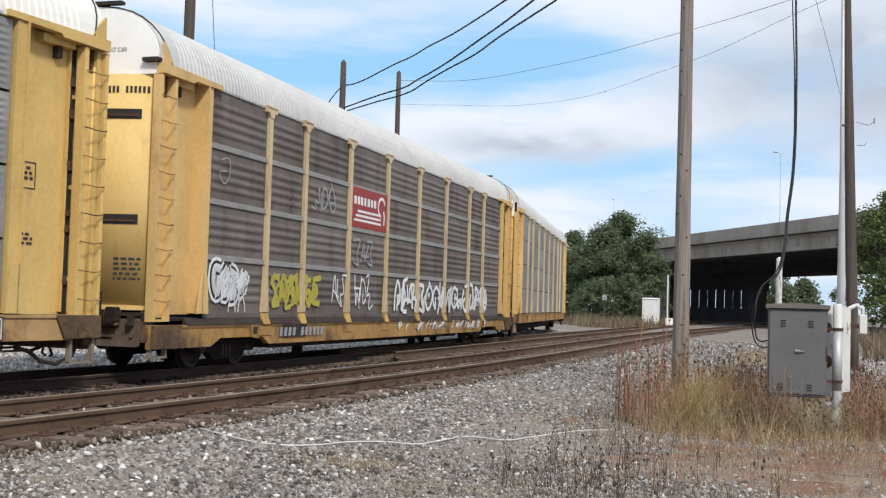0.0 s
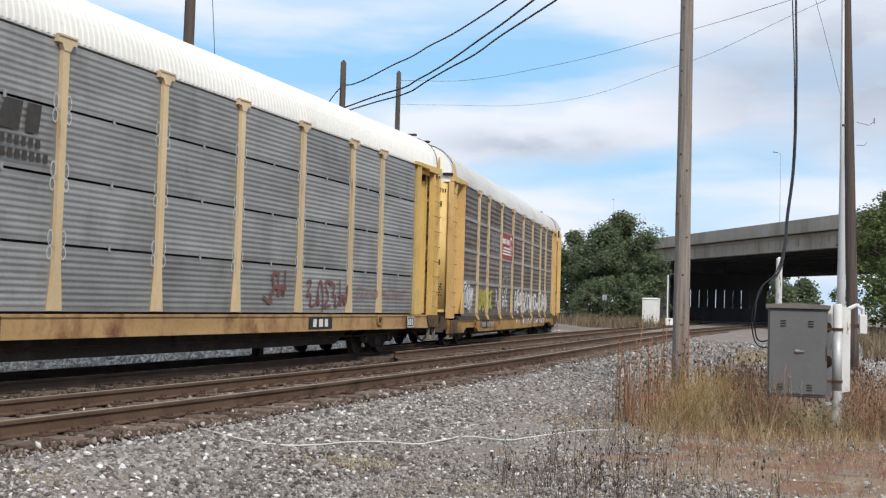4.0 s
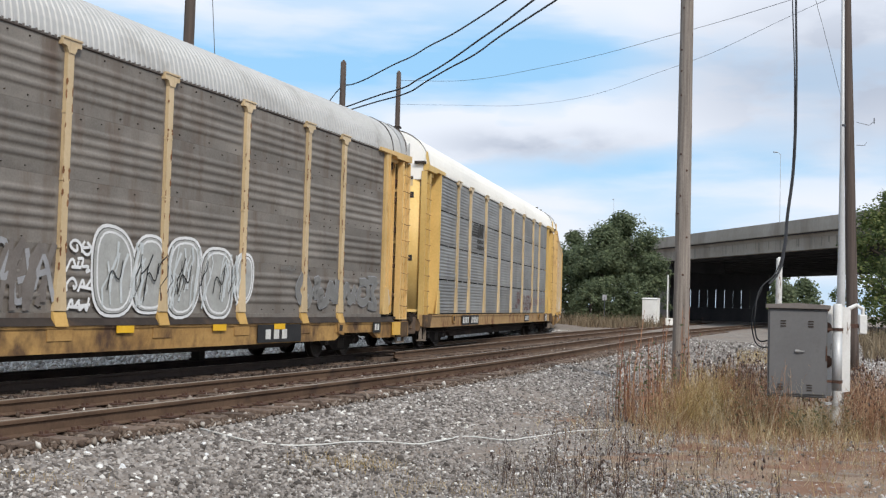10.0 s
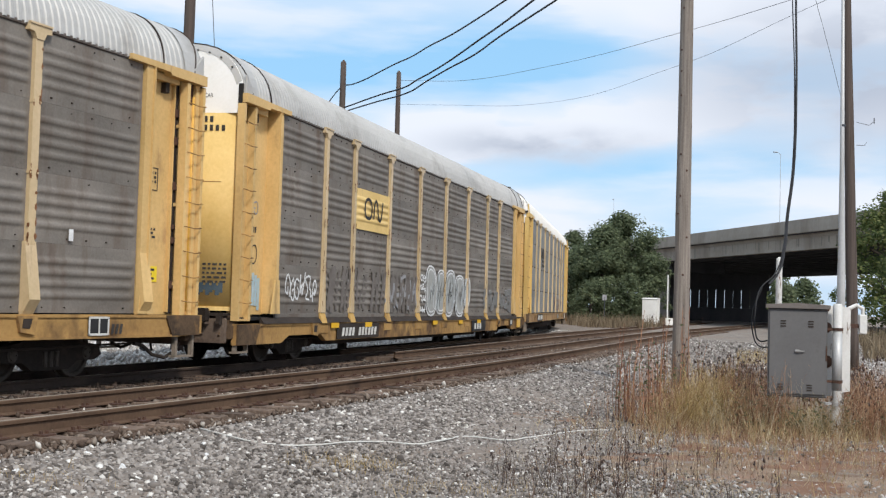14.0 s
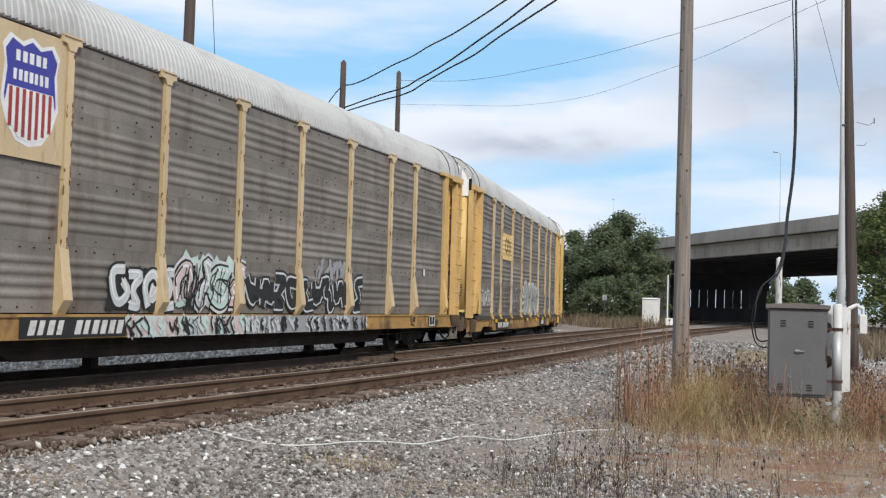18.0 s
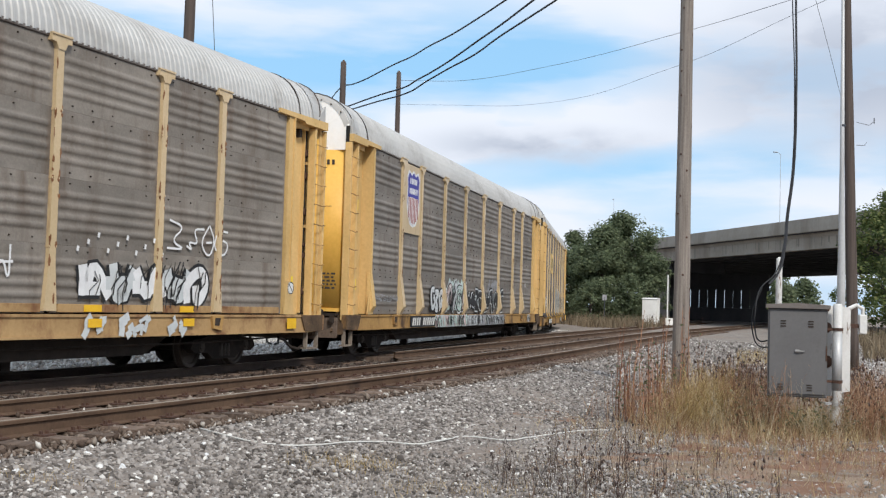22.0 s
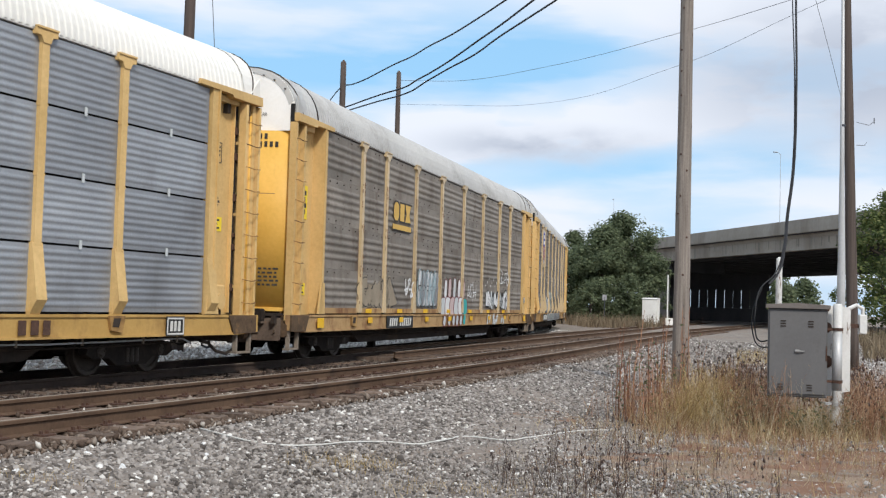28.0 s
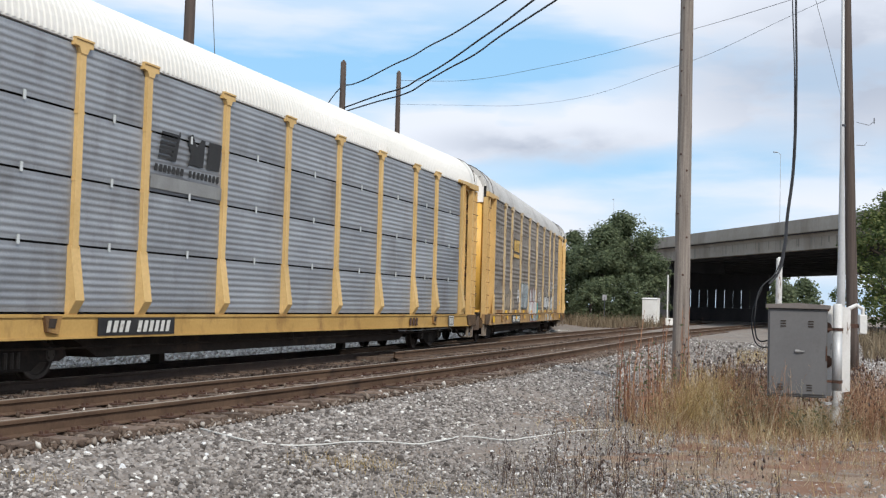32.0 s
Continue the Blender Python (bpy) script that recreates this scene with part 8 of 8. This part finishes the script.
def weeds(name, xy, h0, h1, width, lean, material, label, seed, heads=0, head_size=0.02):
    r = np.random.default_rng(seed + 100)
    h = r.uniform(h0, h1, len(xy)) * (0.65 + 0.35 * r.random(len(xy))) * r.uniform(0.45, 1.25, len(xy) // 22 + 1)[np.arange(len(xy)) // 22]
    me, tips = blade_mesh(name, xy, h, width * r.uniform(0.6, 1.4, len(xy)), lean, seed)
    solid(name, me, material, label=label, category="weeds", kind="stuff")
    if heads:
        pick = tips[r.choice(len(tips), heads, replace=False)]
        sz = r.uniform(0.7, 1.4, heads) * head_size
        me = cloud_mesh(name + "_heads", STONES, pick, np.stack([sz * 0.7, sz * 0.7, sz * 1.7], 1), np.stack([r.uniform(0, 6.28, heads), r.normal(0, 0.3, heads)], 1), r.integers(0, 7, heads))
        solid("seed_heads", me, SEED, label="dark dried seed heads on the weeds", category="weeds", kind="stuff")


def clumps(n_cl, per, cx, cy, sx, sy, spread, seed):
    """Weeds grow in clumps: small bunches round scattered roots."""
    c = patch(n_cl, cx, cy, sx, sy, seed)
    r = np.random.default_rng(seed + 500)
    return np.repeat(c, per, axis=0) + r.normal(0, spread, (n_cl * per, 2))


def strands(name, pts, width, seed):
    """Tapered ribbons through points of shape (n, k, 3), one island a ribbon."""
    r = np.random.default_rng(seed)
    n, k, _ = pts.shape
    az = r.uniform(0, 6.28, n)
    side = np.stack([np.cos(az), np.sin(az), np.zeros(n)], 1)
    taper = np.linspace(1.0, 0.25, k)
    off = side[:, None, :] * (width[:, None] * taper[None, :])[:, :, None]
    v = np.stack([pts - off, pts + off], 2).reshape(-1, 3)
    fs = np.array([(2 * i, 2 * i + 1, 2 * i + 3, 2 * i + 2) for i in range(k - 1)])
    f = (fs[None] + (np.arange(n) * 2 * k)[:, None, None]).reshape(-1, 4)
    me = bpy.data.meshes.new(name)
    me.vertices.add(len(v))
    me.vertices.foreach_set("co", v.astype(np.float32).ravel())
    me.loops.add(f.size)
    me.loops.foreach_set("vertex_index", f.astype(np.int32).ravel())
    me.polygons.add(len(f))
    me.polygons.foreach_set("loop_start", np.arange(0, f.size, 4, dtype=np.int32))
    me.polygons.foreach_set("loop_total", np.full(len(f), 4, dtype=np.int32))
    me.update(calc_edges=True)
    return me


LEAFLET = (np.array([(-0.5, 0.0, 0.0), (0.0, 0.06, -0.22), (0.5, 0.0, 0.05), (0.0, -0.05, 0.22)]), np.array([(0, 1, 2, 3)]))


def plants(name, centres, h0, h1, stems, twigs, spread, width, lean, material, label, seed, twig=0.35, heads=0, head=0.014, leaves=0, leaf=0.05):
    """Branching dry plants: each root sends up bent stems, each stem bears short twigs, seed heads and withered leaves."""
    r = np.random.default_rng(seed)
    n = len(centres) * stems
    tall = np.repeat(r.uniform(0.6, 1.0, len(centres)), stems) * r.uniform(h0, h1, n)
    base = np.repeat(centres, stems, axis=0) + r.normal(0, spread, (n, 2))
    z = np.array([ground_z(x, y) for x, y in base]) - 0.01
    root = np.concatenate([base, z[:, None]], 1)
    az, ln = r.uniform(0, 6.28, n), np.abs(r.normal(0, lean, n)) * tall
    bend = np.stack([np.cos(az) * ln, np.sin(az) * ln, np.zeros(n)], 1)

    def along(i, t):
        return root[i] + bend[i] * (t ** 1.7)[:, None] + np.stack([np.zeros(len(t)), np.zeros(len(t)), tall[i] * t], 1)

    ids = np.arange(n)
    stem = np.stack([along(ids, np.full(n, q)) for q in (0.0, 0.25, 0.5, 0.75, 1.0)], 1)
    stem[:, 1:4] += r.normal(0, 0.012, (n, 3, 3))
    wd = width * r.uniform(0.6, 1.4, n)
    solid(name, strands(name, stem, wd, seed + 1), material, label=label, category="weeds", kind="stuff")
    if twigs:
        own = np.repeat(ids, twigs)
        t = r.uniform(0.22, 0.97, len(own))
        start = along(own, t)
        ta, el = r.uniform(0, 6.28, len(own)), r.uniform(0.35, 1.15, len(own))
        L = tall[own] * twig * (1.15 - t) * r.uniform(0.5, 1.3, len(own))
        way = np.stack([np.cos(ta) * np.cos(el), np.sin(ta) * np.cos(el), np.sin(el)], 1)
        tip = start + way * L[:, None]
        mid = start + way * L[:, None] * 0.55 + np.array([0, 0, -0.06]) * L[:, None]
        solid(name, strands(name, np.stack([start, mid, tip], 1), wd[own] * 0.6, seed + 2), material, label=label, category="weeds", kind="stuff")
        ends = np.concatenate([tip, stem[:, 4]])
    else:
        ends = stem[:, 4]
    if heads:
        pick = ends[r.choice(len(ends), min(heads, len(ends)), replace=False)]
        m = len(pick)
        sz = r.uniform(0.6, 1.4, m) * head
        me = cloud_mesh("seed_heads", CHIPS, pick, np.stack([sz * 0.8, sz * 0.8, sz * 1.7], 1), np.stack([r.uniform(0, 6.28, m), r.normal(0, 0.4, m)], 1), r.integers(0, len(CHIPS), m))
        solid("seed_heads", me, SEED, label="dark dried seed heads on the weeds", category="weeds", kind="stuff")
    if leaves:
        own = r.integers(0, n, leaves)
        at_ = along(own, r.uniform(0.05, 0.85, leaves)) + r.normal(0, 0.02, (leaves, 3))
        sz = r.uniform(0.5, 1.3, leaves) * leaf
        me = cloud_mesh("withered_leaves", [LEAFLET], at_, np.stack([sz, sz, sz], 1), r.uniform(0, 6.28, (leaves, 2)), np.zeros(leaves, int))
        solid("withered_leaves", me, BROWN_LEAF, label="small withered brown leaves on the weeds", category="weeds", kind="stuff")


# tall dock stalks before the pole
plants("tall_russet_weeds", np.concatenate([patch(9, 3.10, 17.3, 0.20, 0.40, 47), patch(6, 3.66, 18.4, 0.18, 0.5, 48)]), 1.15, 1.85, 4, 6, 0.07, 0.0100, 0.08, RED_STALK, "tall woody russet stalks before the pole", 24, 0.13, 60, 0.014, 320, 0.07)
plants("russet_weeds", np.concatenate([patch(34, 3.22, 17.0, 0.36, 0.5, 61), patch(18, 3.75, 18.6, 0.3, 0.6, 62)]), 0.30, 0.95, 8, 6, 0.08, 0.0040, 0.28, RUSSET, "fine russet weeds round the stalks", 63, 0.40)
# yellow-green bush between the pole and the cabinet
plants("yellow_weeds", np.concatenate([patch(34, 3.85, 16.9, 0.28, 0.35, 42), patch(18, 4.2, 18.2, 0.28, 0.5, 45), patch(12, 3.45, 16.2, 0.3, 0.25, 46)]), 0.45, 1.12, 9, 7, 0.07, 0.0038, 0.34, GREEN_G, "yellow-green weeds beside the pole", 23, 0.42, 0, 0.0, 160, 0.045)
# russet stems beside it and under the cabinet
plants("russet_weeds", np.concatenate([patch(32, 4.45, 16.8, 0.26, 0.4, 5), patch(24, 4.75, 18.6, 0.35, 0.8, 8), patch(16, 4.38, 16.0, 0.24, 0.2, 79)]), 0.45, 1.10, 8, 6, 0.07, 0.0040, 0.24, RUSSET, "reddish-brown weed stems beside the cabinet", 12, 0.36, 80, 0.012, 700, 0.055)
plants("pale_stalks", np.concatenate([patch(18, 5.05, 15.85, 0.32, 0.16, 16), patch(10, 4.4, 15.75, 0.35, 0.2, 17), patch(6, 3.6, 15.9, 0.4, 0.3, 75)]), 0.30, 0.80, 4, 6, 0.05, 0.0048, 0.55, BLEACHED, "bleached twiggy stalks before the cabinet", 15, 0.55)
plants("yellow_weeds", np.concatenate([patch(26, 4.95, 16.0, 0.38, 0.2, 64), patch(5, 4.3, 16.1, 0.3, 0.25, 76)]), 0.28, 0.66, 7, 6, 0.07, 0.0038, 0.5, GREEN_G, "yellow-green weeds under the cabinet", 65, 0.5, 0, 0.0, 900, 0.06)
plants("russet_weeds", np.concatenate([patch(48, 6.15, 16.4, 0.34, 0.5, 6), patch(30, 6.7, 18.2, 0.4, 0.8, 7), patch(18, 5.75, 15.6, 0.22, 0.2, 9)]), 0.45, 1.10, 8, 6, 0.08, 0.0040, 0.24, RUSSET, "dense russet weeds beside the board", 66, 0.38, 300, 0.013, 500, 0.05)
# seeded stalks behind
plants("seeded_weeds", np.concatenate([patch(60, 5.9, 22.8, 0.65, 1.6, 10), patch(44, 7.2, 19.8, 0.45, 1.2, 11), patch(44, 7.8, 23.5, 0.9, 2.0, 14), patch(20, 5.2, 19.6, 0.35, 0.8, 13)]), 0.55, 1.00, 6, 5, 0.09, 0.0034, 0.14, STALK, "thin brown stalks with dark seed heads", 67, 0.30, 1300, 0.022)
weeds("dry_grass", np.concatenate([clumps(40, 18, 5.0, 21.2, 0.62, 1.7, 0.10, 1), clumps(40, 18, 5.2, 18.4, 0.75, 0.9, 0.12, 2), clumps(20, 18, 6.4, 16.8, 0.4, 0.6, 0.12, 4), clumps(60, 16, 3.7, 16.2, 0.7, 0.5, 0.12, 54), clumps(40, 16, 4.9, 15.5, 0.6, 0.3, 0.12, 77)]), 0.08, 0.46, 0.0046, 0.9, STRAW, "tangled straw-coloured grass round the pole and cabinet", 11)
# low growth before them, thinning towards the gravel
plants("low_weeds", np.concatenate([patch(70, 3.6, 14.9, 0.95, 0.7, 68), patch(40, 5.1, 14.8, 0.7, 0.5, 69), patch(50, 3.6, 12.6, 1.0, 1.0, 78)]), 0.10, 0.36, 6, 4, 0.09, 0.0034, 0.6, STRAW, "low straw-coloured weeds at the edge of the dirt", 70, 0.5)
plants("low_weeds", np.concatenate([patch(50, 3.9, 14.5, 0.95, 0.7, 71), patch(26, 2.8, 15.2, 0.5, 0.8, 72), patch(50, 4.2, 12.6, 0.9, 1.0, 73)]), 0.10, 0.40, 6, 4, 0.08, 0.0032, 0.5, RUSSET, "low reddish weeds at the edge of the dirt", 74, 0.45, 60, 0.010)
r_ = np.random.default_rng(31)
n_ = 6000
fy = r_.uniform(9.2, 17.0, n_)
fx_ = r_.uniform(0.4, 4.6, n_) + (fy - 9.5) * 0.12
fore = np.stack([fx_, fy], 1)
fore = fore[r_.random(n_) < np.clip((fore[:, 0] - 0.2) / 2.6, 0.10, 1) * (0.25 + 0.75 * (np.sin(fore[:, 0] * 3.1 + np.sin(fore[:, 1] * 2.3)) > 0.0))]
weeds("foreground_scrub", fore[:3600], 0.03, 0.16, 0.0030, 0.9, BLEACHED, "short dry scrub in the gravel", 16)
litter = np.stack([r_.uniform(0.6, 6.0, 16000), r_.uniform(9.2, 15.8, 16000)], 1)
litter = litter[r_.random(16000) < np.clip((litter[:, 0] - 0.2) / 2.4, 0.1, 1)]
weeds("straw_litter", litter[:9000], 0.015, 0.045, 0.0030, 2.8, STRAW, "fallen straw lying over the dirt and gravel", 25)
plants("foreground_russet", np.concatenate([patch(46, 3.4, 12.2, 0.9, 1.2, 50), patch(20, 1.9, 12.6, 0.6, 1.2, 51), patch(10, 3.7, 11.2, 0.5, 0.5, 55)]), 0.06, 0.24, 5, 3, 0.06, 0.0024, 0.5, RUSSET, "low reddish dried weeds in the gravel", 17, 0.5)
plants("foreground_stalks", np.concatenate([patch(40, 1.55, 10.9, 0.5, 0.8, 18), patch(34, 2.5, 11.8, 0.7, 1.2, 19), patch(20, 1.9, 13.6, 0.45, 1.4, 52), patch(8, 0.5, 10.6, 0.4, 0.4, 56), patch(24, 1.0, 11.3, 0.35, 0.7, 57)]), 0.16, 0.56, 3, 4, 0.04, 0.0034, 0.16, DEAD_STALK, "thin dark dead stalks in the foreground", 18, 0.30, 200, 0.011)
weeds("foreground_tuft", np.concatenate([patch(420, -0.75, 11.6, 0.28, 0.25, 20), patch(260, 0.1, 10.4, 0.5, 0.3, 21), patch(160, -3.3, 9.6, 0.3, 0.2, 22)]), 0.03, 0.14, 0.003, 0.7, GREEN_G, "sparse yellowish grass tufts in the gravel", 19)
# grass along the far tracks
fy = r_.uniform(88, 120, 9000)
far_g = np.stack([np.array([max(on_line(min(v, 200) - 20)[0] + 3.4, 0) for v in fy]) + r_.uniform(0, 13, 9000), fy], 1)
far_g = far_g[(far_g[:, 0] < np.array([near_x(v) - 6.0 for v in far_g[:, 1]]))]
weeds("far_grass", far_g, 0.4, 1.2, 0.03, 0.35, DULL_GRASS, "tall tan-brown grass before the trees", 20)
fy = r_.uniform(42, 74, 9000)
right_g = np.stack([fy * 0.345 + r_.uniform(0, 8, 9000) + 0.6, fy], 1)
weeds("far_grass", right_g, 0.25, 1.0, 0.025, 0.4, DULL_GRASS, "tall tan grass under the trees", 21)
fy = r_.uniform(36, 48, 2500)
weeds("dry_grass", np.stack([fy * 0.262 + r_.uniform(-0.5, 2.4, 2500), fy], 1), 0.08, 0.3, 0.012, 0.4, STRAW, "strip of dry grass beside the gravel road", 22)


# ---------------------------------------------------------------- trees
def tree(x, y, height, radius, seed, leaves, leaf=0.20, material=None, bare=0.22, label="", squash=1.0):
    r = random.Random(seed)
    t = thing("tree", pose(x, y, ground_z(x, y) - 0.1, 0, 0, r.uniform(0, 360)), label, "tree", "trees round the overpass")
    tr = Shape()
    tr.tube([(0, 0, 0), (0.05 * height * r.uniform(-0.3, 0.3), 0.02 * height, height * 0.35), (r.uniform(-0.2, 0.2), r.uniform(-0.2, 0.2), height * 0.72)], [0.028 * height, 0.02 * height, 0.006 * height], 9)
    clumps = []
    for i in range(9):
        a, z = r.uniform(0, 6.28), height * r.uniform(0.25, 0.62)
        L = radius * r.uniform(0.5, 0.9)
        end = (math.cos(a) * L, math.sin(a) * L, z + height * r.uniform(0.08, 0.26))
        tr.tube([(0, 0, z), (end[0] * 0.5, end[1] * 0.5, (z + end[2]) / 2 + 0.1), end], [0.011 * height, 0.008 * height, 0.003 * height], 6)
        clumps.append(end)
    part("trunk", tr, BARK, t)
    nr = np.random.default_rng(seed)
    cents = []
    for i in range(64):
        z = height * (bare + (1 - bare) * r.random() ** 0.85)
        k = (z / height - bare) / (1 - bare)
        ring = radius * (1.0 - 0.9 * max(0.0, k - 0.35) ** 1.5 / 0.65 ** 1.5) * (0.72 + 0.28 * min(1.0, k / 0.2))
        a, q = r.uniform(0, 6.28), r.random() ** 0.5
        cents.append((math.cos(a) * ring * q, math.sin(a) * ring * q * squash, min(z, height * 0.97), radius * r.uniform(0.16, 0.36)))
    cents += [(e[0], e[1], e[2], radius * 0.3) for e in clumps]
    cents = np.array(cents)
    pick = nr.integers(0, len(cents), leaves)
    d = nr.normal(0, 1, (leaves, 3))
    d /= np.linalg.norm(d, axis=1)[:, None]
    rad = cents[pick, 3] * (0.55 + 0.55 * nr.random(leaves))
    pos = cents[pick, :3] + d * rad[:, None] * np.array([1, 1, 0.8])
    quad = np.array([(-0.5, 0, -0.28), (0.0, 0.04, -0.36), (0.5, 0, 0.0), (0.05, -0.04, 0.34), (-0.4, 0, 0.22)])
    sz = leaf * nr.uniform(0.55, 1.35, leaves)
    out = d * 0.6 + pos / np.array([radius, radius, height]) - np.array([0, 0, 0.35])
    out /= np.linalg.norm(out, axis=1)[:, None]
    turn = np.stack([np.arctan2(-out[:, 0], out[:, 1]), np.arcsin(np.clip(out[:, 2], -1, 1))], 1) + nr.normal(0, 0.55, (leaves, 2))
    me = cloud_mesh("crown", [(quad, np.array([[0, 1, 2, 3, 4]]))], pos, np.stack([sz, sz, sz], 1), turn, np.zeros(leaves, int))
    part("crown", me, material or LEAF, t)
    return t


TREE_L = "dense dark green broadleaf tree beside the overpass"
tree(17.2, 114.0, 10.6, 4.0, 3, 24000, 0.21, label=TREE_L, bare=0.08)
tree(15.2, 112.0, 9.3, 3.4, 4, 18000, 0.21, label=TREE_L, bare=0.06)
tree(12.9, 116.0, 8.8, 2.8, 5, 9000, 0.24, label=TREE_L, bare=0.06)
tree(19.4, 112.5, 8.6, 2.4, 6, 11000, 0.21, label=TREE_L, bare=0.06)
tree(17.2, 108.8, 4.6, 2.0, 7, 5000, 0.20, label="low green bush before the trees", bare=0.0)
tree(13.6, 107.5, 4.2, 1.9, 8, 4500, 0.20, label="low green bush before the trees", bare=0.0)
tree(10.0, 122.0, 8.0, 3.0, 9, 7000, 0.26, label=TREE_L, bare=0.06)
tree(12.5, 131.0, 8.5, 3.4, 29, 6000, 0.28, label=TREE_L, bare=0.06)
R_L = "green and yellowing roadside tree with hanging foliage"
tree(29.2, 77.0, 9.6, 3.4, 10, 14000, 0.19, LEAF_R, 0.10, R_L)
tree(32.2, 71.0, 10.4, 4.0, 11, 14000, 0.20, LEAF_R, 0.12, R_L)
tree(27.6, 73.0, 5.2, 1.6, 12, 5000, 0.16, LEAF_R, 0.02, "leafy yellow-green shrub under the trees")
tree(36.5, 66.0, 10.0, 4.2, 13, 8000, 0.22, LEAF_R, 0.10, R_L)
tree(62.0, 218.0, 9.3, 4.6, 14, 6000, 0.45, LEAF, 0.05, "distant green tree beyond the overpass")
tree(68.5, 224.0, 8.0, 3.6, 15, 5000, 0.45, LEAF, 0.05, "distant green tree beyond the overpass")
tree(57.5, 215.0, 6.5, 2.8, 16, 4000, 0.4, LEAF_R, 0.05, "distant pale green bush beyond the overpass")

# ---------------------------------------------------------------- ties, last
ties_on(near_track, path_from(near_x, 8.0, 34.0, 0.53), -0.015, True)
ties_on(near_track, path_from(near_x, 34.0, 84.0, 0.53), -0.015)
ties_on(train_track, [on_line(s) for s in np.arange(-24.0, 84.0, 0.56)], -0.165)
ties_on(side_track, path_from(third_x, 31.3, 84.0, 0.6), -0.075)


# ---------------------------------------------------------------- what moves
SPACING = 28.35
SLACK = (0.0, 0.0, 0.22, 0.15, 0.10, 0.05, 0.15)       # how far each car hangs back in its couplings


def train_at(t):
    """How far along its line the second car's middle has come at t seconds."""
    return 8.8904 + 4.28694 * t - 0.001785 * t * t + 0.06947e-3 * (t - 3) * (t - 16) * (t - 29)


def car_pose(i, t):
    s = train_at(t) - SPACING * (i - 1) - SLACK[i]
    ax, ay, _ = on_line(s - TRUCK_AT)
    bx, by, _ = on_line(s + TRUCK_AT)
    return pose((ax + bx) / 2, (ay + by) / 2, 0, 0, 0, math.degrees(math.atan2(by - ay, bx - ax))), math.atan2(by - ay, bx - ax)


def motions():
    times = [k * 0.5 for k in range(65)]
    for i, car in enumerate(CARS):
        walk(car, [(t, car_pose(i, t)[0]) for t in times])
    turn_times = [round(k * 4 / 30, 6) for k in range(241)]
    for i, x, truck, sets in TRUCKS:
        rows = []
        for t in times[::2]:
            _, th = car_pose(i, t)
            s = train_at(t) - SPACING * (i - 1) - SLACK[i] + x
            rows.append((t, pose(x, 0, 0, 0, 0, math.degrees(on_line(s)[2] - th))))
        walk(truck, rows)
        for k, ws in enumerate(sets):
            wx = (-0.89, 0.89)[k]
            walk(ws, [(t, pose(wx, 0, 0.42) @ Matrix.Rotation((train_at(t) - train_at(0)) / 0.42 % (2 * math.pi), 4, "Y")) for t in turn_times])


motions()
